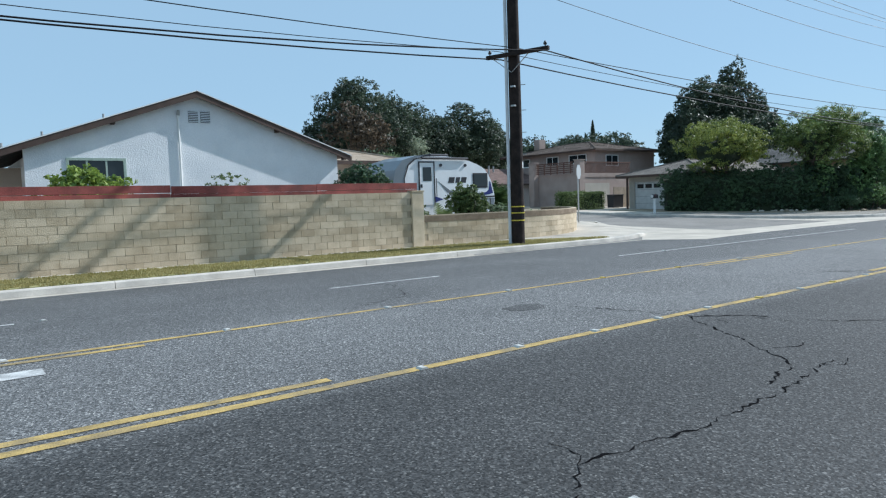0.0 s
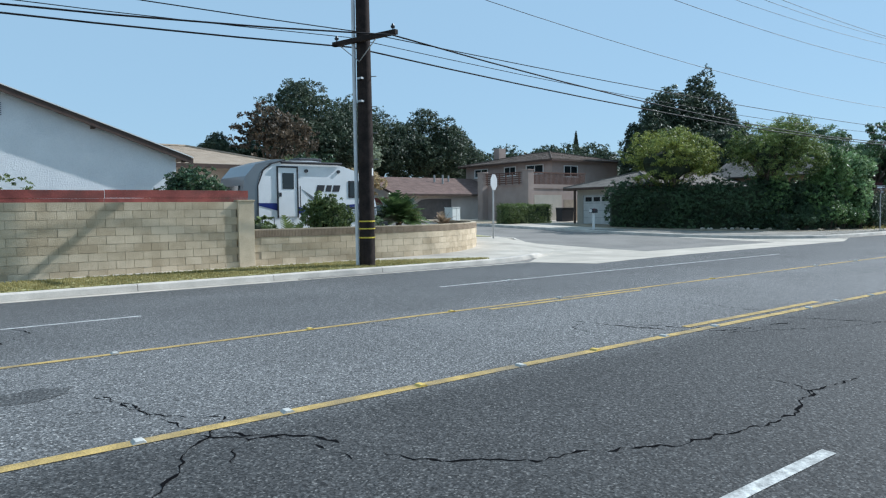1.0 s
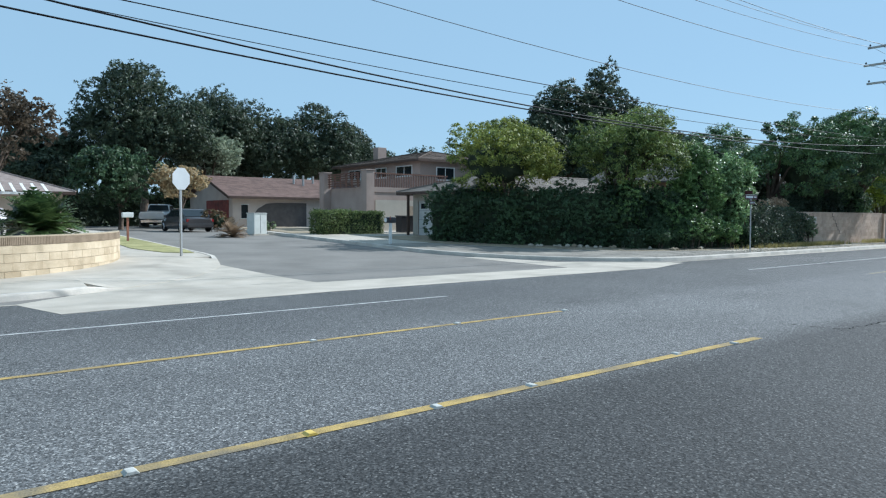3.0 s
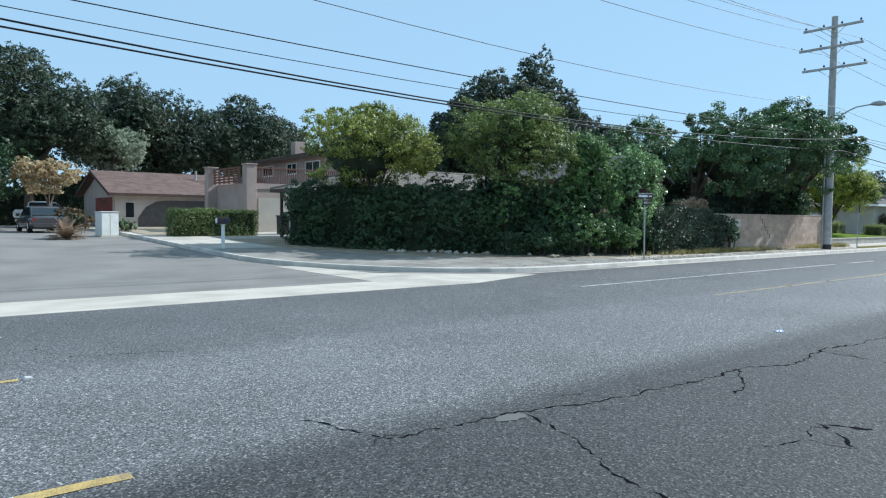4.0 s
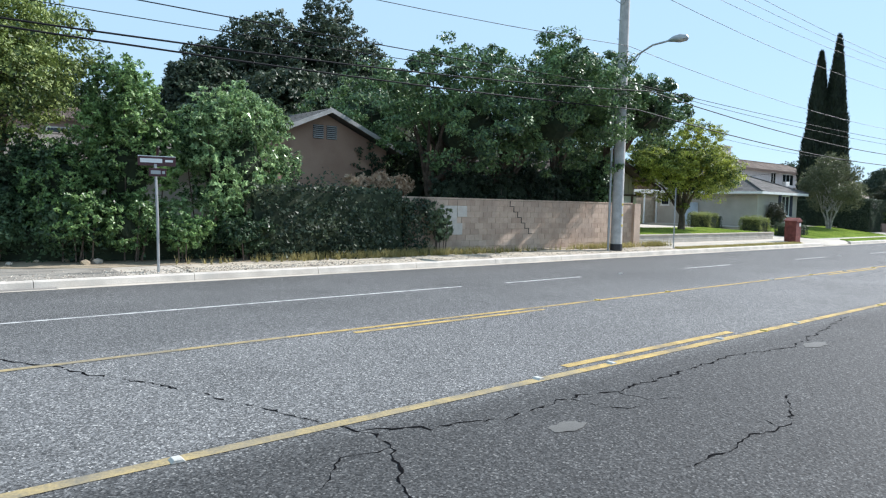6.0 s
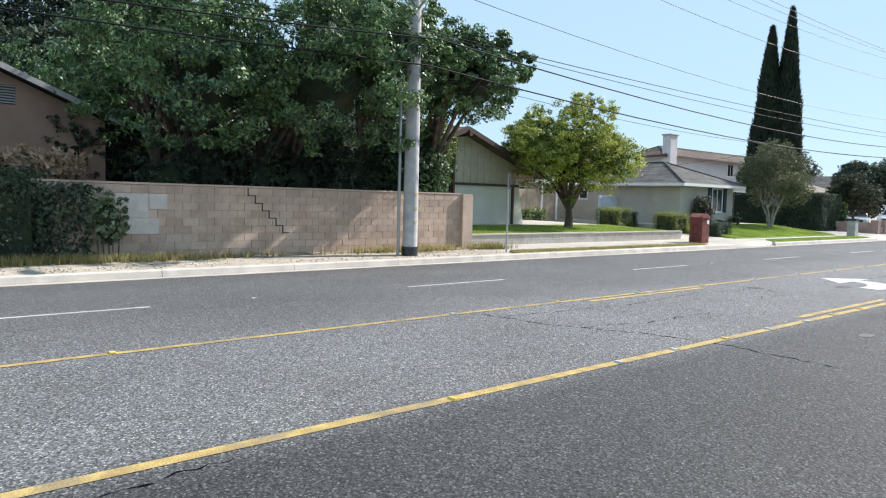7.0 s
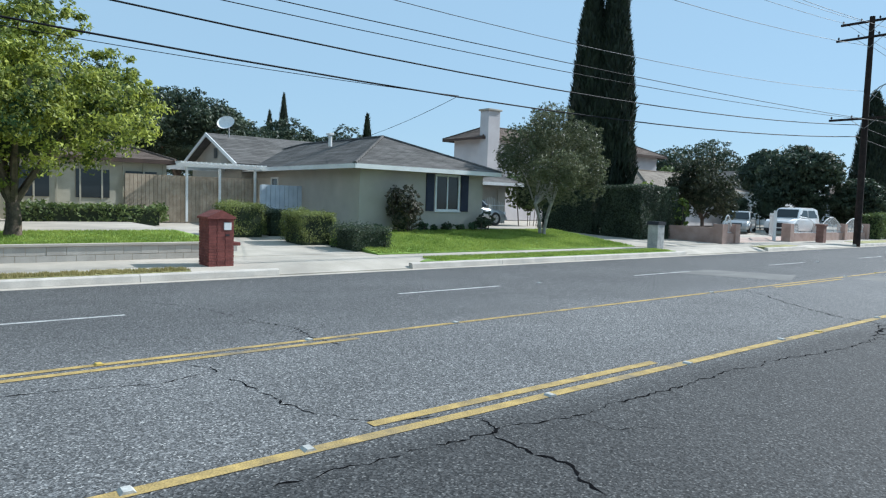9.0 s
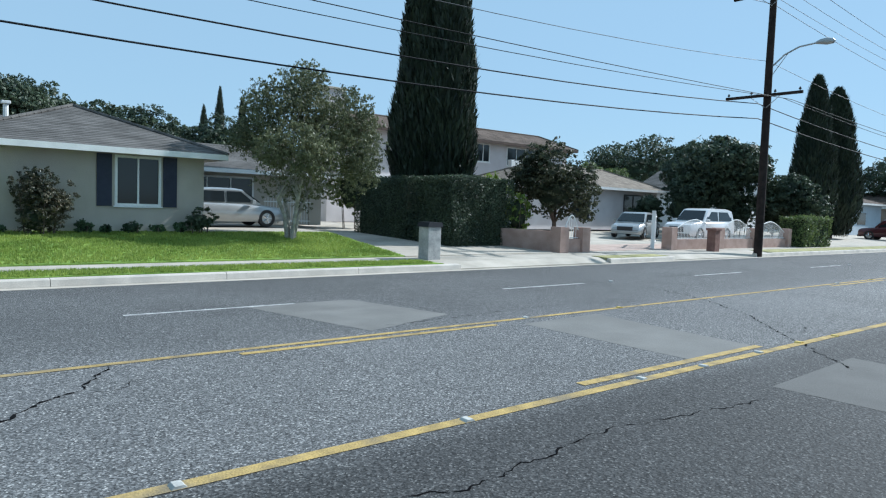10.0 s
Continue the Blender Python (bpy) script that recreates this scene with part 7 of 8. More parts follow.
# gabled wing facing west
part("wing_wall", P([(30.0, 0.45), (36.5, 0.45), (36.5, 3.3), (33.2, 4.55), (30.0, 3.3)], "x", 88.9, 92), STUCCO_GREY, g)
slope(g, (88.4, 29.4, 3.12), (96, 29.4, 3.12), (96, 33.2, 4.72), (88.4, 33.2, 4.72), ROOF_GREY)
slope(g, (88.4, 37.0, 3.12), (96, 37.0, 3.12), (96, 33.2, 4.72), (88.4, 33.2, 4.72), ROOF_GREY)
board(g, (88.38, 29.4, 2.95), (88.38, 33.2, 4.55), 0.18, 0.05, WHITE_PAINT, "rake_board")
board(g, (88.38, 37.0, 2.95), (88.38, 33.2, 4.55), 0.18, 0.05, WHITE_PAINT, "rake_board")
v = part("gable_vent", B(88.86, 33.0, 3.5, 88.89, 33.4, 4.0), GREY_PAINT, g)
dish = part("satellite_dish", R((89.2, 32.3, 4.5), (89.2, 32.3, 5.0), 0.03), GALVANISED, g)
bm = bmesh.new()
turn = Vector((-0.5, -0.6, 0.6)).to_track_quat("Z", "Y").to_matrix().to_4x4()
rings = [[bm.verts.new(Matrix.Translation((88.95, 32.0, 5.1)) @ turn @ Vector((q * math.cos(k * 0.3142), q * math.sin(k * 0.3142), 0.9 * q * q))) for k in range(20)] for q in (0.08, 0.2, 0.32, 0.42)]
bm.faces.new(rings[0])
for lo, hi in zip(rings, rings[1:]):
    for k in range(20):
        bm.faces.new((lo[k], lo[(k + 1) % 20], hi[(k + 1) % 20], hi[k]))
part("dish_bowl", bm, WHITE_PAINT, dish)
# east wing with the garage court
bm = bmesh.new()
pierced(bm, 95.7, 103.5, 0.5, 2.75, 27.2, 0.2, [(97.2, 1.2, 100.2, 2.5), (100.6, 0.5, 102.9, 2.5)])
part("court_wall", bm, STUCCO_GREY, g)
window(g, 97.2, 1.2, 100.2, 2.5, 27.2, WHITE_PAINT, 2)
part("garage_door", B(100.6, 27.3, 0.5, 102.9, 27.35, 2.5), STUCCO_GREY, g)
slope(g, (95.4, 26.4, 2.8), (104.2, 26.4, 2.8), (104.2, 31, 4.1), (95.4, 31, 4.1), ROOF_GREY)
board(g, (95.4, 26.38, 2.63), (104.2, 26.38, 2.63), 0.17, 0.04, WHITE_PAINT)
part("end_wall", B(103.3, 27.4, 0.5, 103.5, 34, 2.75), STUCCO_GREY, g)

pg = thing("pergola", "white slatted timber pergola beside the grey house", "pergola")
for x in (85.6, 87.0, 88.6):
    part("post", B(x, 27.9, 0.5, x + 0.09, 27.99, 2.78), WHITE_PAINT, pg)
part("beam", B(85.2, 27.85, 2.782, 89.3, 27.97, 2.92), WHITE_PAINT, pg)
part("beam", B(85.2, 32.0, 2.782, 89.3, 32.12, 2.92), WHITE_PAINT, pg)
for i in range(20):
    part("slat", B(85.25 + i * 0.205, 27.5, 2.922, 85.31 + i * 0.205, 32.5, 2.99), WHITE_PAINT, pg)
part("post", B(85.6, 32.0, 0.5, 85.69, 32.1, 2.78), WHITE_PAINT, pg)
wf = thing("wooden_fence", "weathered brown vertical-board fence", "fence")
FENCE = surf("fence_brown", (0.34, 0.265, 0.19), (0.48, 0.385, 0.285), 4, 0.9, 0.3, 30, island=-0.4)
for i in range(36):
    part("fence_board", B(83.3 + i * 0.155, 28.15, 0.45, 83.445 + i * 0.155, 28.18, 2.4), FENCE, wf)
wg = thing("garden_gate", "pale blue-white boarded garden gate", "gate")
part("frame", B(87.55, 25.0, 0.5, 89.4, 25.04, 2.1), surf("gate_blue", (0.5, 0.54, 0.6), (0.62, 0.66, 0.72), 3, 0.7), wg)
for i in range(9):
    part("board", B(87.6 + i * 0.2, 24.97, 0.55, 87.78 + i * 0.2, 24.998, 2.12), surf("gate_board", (0.5, 0.54, 0.6), (0.64, 0.68, 0.74), 3, 0.7), wg)
ig = thing("iron_gate", "white wrought-iron gate beside the grey house", "gate")
for i in range(16):
    part("bar", R((100.2 + i * 0.13, 26.0, 0.6), (100.2 + i * 0.13, 26.0, 2.0 - 0.35 * abs(i - 7.5) / 7.5), 0.012, n=6), WHITE_PAINT, ig)
for z in (0.7, 1.5):
    part("rail", B(100.15, 25.98, z, 102.3, 26.02, z + 0.04), WHITE_PAINT, ig)

hedge("clipped square block of box beside the driveway", 85.0, 21.6, 0.3, 86.3, 23.2, 1.38, LEAF_BOX, 8000, 0.036, 150, 0.5, 0.13)
hedge("clipped dark block of box beside the driveway", 86.5, 21.9, 0.3, 87.3, 23.6, 1.2, LEAF_DARK, 4500, 0.036, 149, 0.5, 0.12)
hedge("clipped square block of box beside the driveway", 86.1, 18.8, 0.2, 87.5, 20.2, 1.18, LEAF_BOX, 8000, 0.036, 151, 0.5, 0.13)
hedge("clipped low dark block of box at the lawn's edge", 86.9, 16.8, 0.05, 88.3, 18.3, 0.8, LEAF_DARK, 6500, 0.036, 152, 0.5, 0.13)
bush("rounded dark shrub with reddish tips trained against the grey house", (91.15, 20.15, 0.45), random_lobes(np.random.default_rng(153), (0, 0, 0.95), (0.7, 0.45, 0.95), 16, 0.42) + [((-0.1, 0, 0.45), (0.5, 0.35, 0.45)), ((0.15, 0, 0.5), (0.5, 0.35, 0.45))], 7500, 0.05, leafy("leaf_red_tip", (0.022, 0.035, 0.022), (0.13, 0.115, 0.07), 0.45, 0.25), 153)
for i, (x, s) in enumerate(((92.2, 0.2), (92.8, 0.16), (93.5, 0.22), (94.2, 0.16), (94.9, 0.2), (90.2, 0.16))):
    bush("small flowering plant below the window", (x, 20.35, 0.48), random_lobes(np.random.default_rng(50 + i), (0, 0, s * 0.7), (s * 1.3, s * 0.8, s), 4), 420, 0.045, LEAF_HEDGE, 154 + i, "foundation plants", long=2.6)
bush("small round dark shrub at the house corner", (95.4, 20.2, 0.5), random_lobes(rl, (0, 0, 0.35), (0.5, 0.4, 0.38), 5), 800, 0.07, LEAF_DARK, 160)
tree("small multi-stemmed birch-like tree with sparse grey-green leaves", (98.0, 19.3, 0.42), 0.07, 1.3, (0.55, 0.1, 2.8), (2.4, 2.1, 2.7), 46000, 0.058, leafy("leaf_birch", (0.05, 0.066, 0.034), (0.21, 0.225, 0.115), 0.45, 0.34), 161, 30, bark=BIRCH, small=0.3, limbs=6, stems=4, inner=False, droop=0.9, shell=0.25, twig=9)

lp = thing("gate_pillar", "grey stone driveway pillar with a dark lantern cap", "pillar", (100.55, 15.3, -0.03))
part("shaft", B(-0.24, -0.24, -0.15, 0.24, 0.24, 0.98, bevel=0.02), surf("pillar_stone", (0.3, 0.3, 0.29), (0.48, 0.47, 0.45), 5, 0.9, 0.5, 25), lp)
part("cap", P([(-0.29, 0.982), (0.29, 0.982), (0.24, 1.12), (-0.24, 1.12)], "y", -0.27, 0.27), DARK_METAL, lp)

# ---- tall hedge, cypresses, two-storey house, gate house ----
hedge("tall clipped dark green hedge along the driveway", 104.1, 21.3, 0.1, 105.0, 25.2, 2.7, LEAF_DARK, 10000, 0.055, 169, 0.9, 0.06, 0.82)
hedge("tall clipped dark green hedge along the driveway", 104.1, 18.5, 0.1, 107.2, 21.2, 2.72, LEAF_DARK, 18000, 0.055, 170, 0.9, 0.06, 0.82)


# near-black of the cypress cores: their inner shade painted as colour
CYPRESS_SHADE = surf("cypress_shade", (0.006, 0.011, 0.007), (0.015, 0.024, 0.014), 2.0, 0.95, 0.3, 10.0)


def cypress_radius(u, taper=0.78):
    """The outline of a cypress, 1 at its widest; u runs from foot to tip."""
    return np.where(u < 0.25, np.minimum(1.0, 0.55 + u * 2.2), np.clip(1 - ((u - 0.25) / 0.75), 0, 1) ** taper)


def cypress(label, at, height, radius, seed, group, leaves=15000, taper=0.78):
    rng = np.random.default_rng(seed)
    t = thing("cypress", label, "tree", at, 0, group)
    part("trunk", tube(bmesh.new(), [(0, 0, -0.2), (0, 0, height * 0.5)], [0.22, 0.1], 8), BARK, t)
    u = rng.random(leaves) ** 0.85
    u = 1 - u
    a = rng.random(leaves) * 6.2832
    lumps = 1 + 0.07 * np.sin(a * 3 + u * 17 + seed) + 0.05 * np.sin(a * 5 - u * 31)
    r = (radius * cypress_radius(u, taper) + 0.05) * (0.8 + 0.22 * rng.random(leaves)) * lumps
    c = np.stack([r * np.cos(a), r * np.sin(a), 0.3 + u * (height - 0.5)], 1)
    up = np.stack([0.35 * np.cos(a), 0.35 * np.sin(a), np.ones(leaves)], 1) + rng.normal(size=(leaves, 3)) * 0.25
    up *= (0.2 + 0.16 * rng.random(leaves))[:, None] / np.linalg.norm(up, axis=1)[:, None]
    side = np.stack([-np.sin(a), np.cos(a), np.zeros(leaves)], 1) + rng.normal(size=(leaves, 3)) * 0.5
    side *= 0.055 / np.linalg.norm(side, axis=1)[:, None]
    v = np.stack([c - up, c + side, c + up, c - side], 1).reshape(-1, 3)
    f = np.arange(leaves * 4).reshape(-1, 4)
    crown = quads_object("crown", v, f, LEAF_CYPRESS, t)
    # added solid core that gives the dark between the leaves
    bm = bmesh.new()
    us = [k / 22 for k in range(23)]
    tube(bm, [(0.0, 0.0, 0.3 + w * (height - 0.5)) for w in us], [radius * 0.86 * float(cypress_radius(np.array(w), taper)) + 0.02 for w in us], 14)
    part("inner_mass", bm, CYPRESS_SHADE, crown)


cypress("tall narrow dark Italian cypress", (106.6, 23.9, 0.3), 15.3, 1.35, 171, "twin cypresses")
cypress("tall narrow dark Italian cypress", (107.2, 22.75, 0.3), 16.6, 1.3, 172, "twin cypresses")
for i, (x, y, h, r) in enumerate(((140.5, 21.0, 11.9, 1.7), (144.2, 21.0, 11.5, 2.1))):
    cypress("dark cypress further along the avenue", (x, y, 0.2), h, r, 173 + i, "far cypresses", 11000, 0.6)
for i, (x, y, h, r) in enumerate(((131.7, 112.5, 20.2, 1.8), (129.0, 112.5, 16.8, 1.7), (110.1, 52.0, 9.3, 0.7))):
    cypress("thin dark cypress far behind the roofs", (x, y, 0.2), h, r, 180 + i, "distant cypresses", 4000)
bush("tall dark shrub behind the clipped hedge", (105.2, 27.0, 0.4), random_lobes(rl, (0, 0, 1.9), (1.3, 1.1, 1.9), 10), 5000, 0.09, LEAF_MID, 177)
bush("bright green shrub beside the cypresses", (108.6, 21.5, 0.2), random_lobes(rl, (0, 0, 1.6), (1.2, 1.0, 1.5), 8), 2200, 0.12, LEAF_BRIGHT, 175)
bush("bright leafy shrub at the hedge's end", (107.6, 18.6, 0.1), random_lobes(rl, (0, 0, 1.2), (0.6, 0.6, 1.1), 7), 1200, 0.1, LEAF_BRIGHT, 176)

ts = thing("two_storey_house", "pale two-storey house with a brown hipped roof", "house")
LILAC = surf("stucco_lilac", (0.54, 0.5, 0.5), (0.64, 0.6, 0.6), 1, 0.95, 0.3, 40)
bm = bmesh.new()
pierced(bm, 107.0, 127.2, 0.5, 5.95, 33.0, 0.2, [(118.2, 4.6, 119.4, 5.8), (121.0, 4.5, 123.8, 5.75)])
part("front_wall", bm, LILAC, ts)
west_wall(ts, 107.0, 33.2, 36.0, 0.5, 5.95, [], LILAC)
part("side_wall", B(127.0, 33.2, 0.5, 127.2, 36.0, 5.95), LILAC, ts)
window(ts, 118.2, 4.6, 119.4, 5.8, 33.0, WHITE_PAINT, 1)
window(ts, 121.0, 4.5, 123.8, 5.75, 33.0, WHITE_PAINT, 2)
part("cooler", B(121.1, 32.6, 4.4, 122.0, 32.98, 4.9, bevel=0.02), WHITE_PAINT, ts)
part("cornice", B(106.9, 32.85, 3.0, 127.3, 32.99, 3.25), WHITE_PAINT, ts)
hip_roof(ts, 107.0, 33, 127.2, 36.0, 6.0, 0.95, ROOF_BROWN, BROWN_TRIM, 0.6)
part("chimney", B(106.6, 32.15, 0.5, 107.65, 32.95, 7.7, bevel=0.02), LILAC, ts)
part("chimney_cap", B(106.5, 32.05, 7.702, 107.75, 33.05, 7.82, bevel=0.02), CONCRETE, ts)
wh = thing("gate_house", "low pale house with a tan roof behind a gated forecourt", "house")
bm = bmesh.new()
pierced(bm, 117.0, 130.0, 0.4, 3.1, 27.0, 0.2, [(121.0, 1.2, 122.6, 2.6), (126.2, 1.27, 128.3, 2.75)])
part("front_wall", bm, LILAC, wh)
west_wall(wh, 117.0, 27.2, 32.4, 0.4, 3.1, [], LILAC)
part("side_wall", B(129.8, 27.2, 0.4, 130, 32.4, 3.1), LILAC, wh)
window(wh, 121.0, 1.2, 122.6, 2.6, 27.0, DARK_METAL, 1)
window(wh, 126.2, 1.27, 128.3, 2.75, 27.0, DARK_METAL, 1)
hip_roof(wh, 117.0, 27.0, 130, 32.4, 3.15, 1.3, surf("roof_sand", (0.17, 0.14, 0.11), (0.26, 0.22, 0.175), 2, 0.9, 0.3, 25, island=0.4), WHITE_PAINT, 0.6)
fh = thing("white_gable_house", "small white gabled house behind the trees", "house")
part("wall", P([(140.5, 0.3), (149.5, 0.3), (149.5, 3.6), (145.0, 5.6), (140.5, 3.6)], "y", 28, 36), STUCCO_WHITE, fh)
slope(fh, (150.0, 27.5, 3.45), (150.0, 36.5, 3.45), (145.0, 36.5, 5.75), (145.0, 27.5, 5.75), ROOF_GREY)
slope(fh, (140.0, 27.5, 3.45), (140.0, 36.5, 3.45), (145.0, 36.5, 5.75), (145.0, 27.5, 5.75), ROOF_GREY)
fh2 = thing("far_blue_house", "pale blue-grey house far along the avenue", "house")
part("wall", B(152, 24, 0.2, 164, 34, 3.2), surf("stucco_blue", (0.42, 0.48, 0.54), (0.52, 0.58, 0.64), 1, 0.95), fh2)
part("garage_door", B(152.8, 23.96, 0.2, 155.6, 23.99, 2.5), WHITE_PAINT, fh2)
part("window", B(158, 23.96, 1.2, 160, 23.99, 2.3), GLASS, fh2)
hip_roof(fh2, 152, 24, 164, 34, 3.2, 1.7, ROOF_BROWN, WHITE_PAINT)
fh3 = thing("far_house", "low tan house at the avenue's far end", "house")
part("wall", B(166, 22, 0.2, 186, 32, 3.0), STUCCO_TAN, fh3)
hip_roof(fh3, 166, 22, 186, 32, 3.0, 1.6, ROOF_BROWN, WHITE_PAINT)

# gate walls
gw = thing("forecourt_wall", "low brown-pink wall with white iron arches", "wall", kind="structure")
PINK = surf("wall_pink", (0.33, 0.22, 0.18), (0.45, 0.32, 0.27), 2.5, 0.92, 0.3, 40)
part("low_wall", slab([(106.7, 18.6, 0.8), (107.3, 16.3, 0.78), (107.5, 16.35, 0.78), (106.9, 18.65, 0.8)], 0.95), PINK, gw)
part("pier", B(107.25, 16.0, -0.1, 107.75, 16.5, 0.95, bevel=0.015), PINK, gw)
part("low_panel", B(107.75, 16.1, -0.1, 108.55, 16.4, 0.5), PINK, gw)
part("pier", B(108.55, 16.0, -0.1, 109.0, 16.5, 0.95, bevel=0.015), PINK, gw)
for a, b in ((114.6, 115.05), (118.7, 119.15), (122.2, 122.6), (125.9, 126.3)):
    part("pier", B(a, 16.0, -0.1, b, 16.5, 1.0, bevel=0.015), PINK, gw)
for a, b in ((115.05, 118.7), (119.15, 122.2), (122.6, 125.9)):
    part("low_panel", B(a, 16.12, -0.1, b, 16.38, 0.45), PINK, gw)


def arch(parent, x0, x1, z0, rise, y=16.25, step=0.12):
    a = part("iron_arch", bmesh.new(), WHITE_PAINT, parent)
    n = 14
    pts = [(x0 + (x1 - x0) * i / n, y, z0 + 0.35 + rise * math.sin(math.pi * i / n)) for i in range(n + 1)]
    part("arch_rail", tube(bmesh.new(), pts, 0.022, 6), WHITE_PAINT, a)
    part("bottom_rail", B(x0, y - 0.015, z0 + 0.03, x1, y + 0.015, z0 + 0.06), WHITE_PAINT, a)
    k = int((x1 - x0) / step)
    for i in range(1, k):
        u = i / k
        part("bar", R((x0 + (x1 - x0) * u, y, z0), (x0 + (x1 - x0) * u, y, z0 + 0.33 + rise * math.sin(math.pi * u)), 0.011, n=5), WHITE_PAINT, a)


arch(gw, 107.75, 108.55, 0.5, 0.55)
arch(gw, 115.05, 118.7, 0.45, 0.55)
arch(gw, 119.15, 122.2, 0.45, 0.6)
arch(gw, 122.6, 125.9, 0.45, 0.55)
gt = thing("sliding_gate", "white iron gate standing open at the forecourt", "gate")
for i in range(18):
    part("bar", R((i * 0.14 + 0.1, 0, 0.15), (i * 0.14 + 0.1, 0, 1.5), 0.012, n=5), WHITE_PAINT, gt)
for z in (0.2, 1.35):
    part("rail", B(0.05, -0.03, z, 2.6, 0.03, z + 0.05), WHITE_PAINT, gt)
part("gate_post", B(-0.08, -0.08, -0.15, 0.07, 0.08, 1.65), WHITE_PAINT, gt)
gt.matrix_basis = pose(114.3, 16.75, 0.05, 0, 0, 31)
rp = thing("brick_pier", "dark red-brown brick mailbox pier by the kerb", "pier", (116.75, 15.25, -0.05))
PIER_BROWN = surf("pier_brown", (0.16, 0.085, 0.068), (0.25, 0.14, 0.115), 5, 0.9, 0.4, 30)
part("shaft", B(-0.2, -0.2, -0.15, 0.2, 0.2, 0.95, bevel=0.015), PIER_BROWN, rp)
part("cap", B(-0.25, -0.25, 0.952, 0.25, 0.25, 1.06, bevel=0.02), PIER_BROWN, rp)
tree("dark rounded plum-like tree with reddish tips", (109.7, 18.5, 0.1), 0.11, 1.0, (0, 0, 2.35), (1.8, 1.65, 1.9), 12000, 0.09, leafy("leaf_plum", (0.025, 0.035, 0.02), (0.09, 0.1, 0.055)), 190, 16, small=0.36, limbs=8, shell=0.65)
for i, (x, y, r, h) in enumerate(((127.6, 23.4, 1.7, 3.6), (130.4, 21.4, 1.6, 3.0), (133.4, 20.4, 1.5, 2.6), (126.4, 25.2, 1.3, 2.4))):
    bush("dark leafy shrub at the back of the forecourt", (x, y, 0.25), random_lobes(np.random.default_rng(620 + i), (0, 0, h * 0.5), (r, r * 0.8, h * 0.5), 10, 0.4), 4200, 0.11, LEAF_DARK, 630 + i, "forecourt shrubs")
hedge("square clipped light green hedge by the avenue", 126.9, 15.6, 0.0, 130.6, 17.0, 1.65, LEAF_MID, 4000, 0.09, 191, 0.7)
tree("dark leafy tree beside the forecourt", (132.2, 18.6, 0.1), 0.14, 1.1, (0, 0, 2.4), (2.1, 1.8, 1.6), 9000, 0.11, LEAF_DARK, 192, 16, shell=0.6, far=True)
for i, (x, y, r, h, m) in enumerate(((129.6, 22.0, 3.0, 6.2, LEAF_DARK), (134.0, 35.5, 3.0, 5.2, LEAF_MID), (135.5, 26.5, 3.0, 6.6, LEAF_DARK), (138.0, 46, 4.5, 6.4, LEAF_MID), (149.2, 42, 5.4, 9.2, LEAF_DARK), (168, 20.0, 3.5, 6.5, LEAF_DARK), (172, 24, 5.0, 8.0, LEAF_DARK), (182, 19, 4.0, 7.5, LEAF_DARK))):
    tree("leafy green tree among the far houses", (x, y, 0.3), 0.2, h * 0.28, (0, 0, h * 0.58), (r, r * 0.9, h * 0.42), 15000, 0.13, m, 200 + i, 20, small=0.36, group="far garden trees", shell=0.66, twig=8, far=True)
for i, (x, y, r, h) in enumerate(((79, 44, 5, 8.0), (85, 45, 5, 8.8), (91.5, 47, 4.5, 8.2), (72, 40, 4.2, 7.6), (97.5, 52, 4.0, 7.2), (104, 56, 4.0, 7.6), (66, 40, 4, 7.2), (110, 54, 4, 7.4))):
    tree("big green tree behind the bungalows", (x, y, 0.4), 0.25, h * 0.3, (0, 0, h * 0.58), (r, r * 0.85, h * 0.43), 15500, 0.13, LEAF_DARK, 220 + i, 24, small=0.34, group="trees behind the bungalows", shell=0.66, twig=8, far=True)

car("parked_sedan", "silver sedan parked on the grey house's drive", (97.6, 24.2, 0.55), 180 + 180, SILVER, 4.7, 1.42, 1.78)
car("parked_suv", "white sport utility car parked in the forecourt", (123.2, 19.7, 0.15), 180, CAR_WHITE, 4.6, 1.8, 1.85, "suv")
car("parked_car", "silver saloon car parked in the forecourt", (120.4, 21.9, 0.2), 200, SILVER, 4.5, 1.42, 1.75)
car("parked_van", "dark red car parked far along the avenue", (150, 18.5, 0.05), 90, glossy("maroon_paint", (0.09, 0.02, 0.025), 0.3, 0.2, 0.6), 4.6, 1.7, 1.85, "suv")

# ---- reflective markers, cracks, patches, litter ----
def marker(x, y, material, group):
    me = MARK[material.name]
    ob = new("road_marker", me)
    ob.location = (x, y, road_z(y) + 0.003)
    ob.rotation_euler = (0, 0, random.Random(int(x * 10 + y)).uniform(-0.1, 0.1))
    return tagged(ob, "small raised reflective marker on the lane line", "road marker", group)


MARK = {}
for m in (MARKER, MARKER_YELLOW):
    bm = prism(bmesh.new(), [(-0.045, 0), (0.045, 0), (0.025, 0.018), (-0.025, 0.018)], "y", -0.042, 0.042)
    me = bpy.data.meshes.new("road_marker")
    bm.to_mesh(me)
    bm.free()
    me.materials.append(m)
    MARK[m.name] = me
rm = random.Random(4)
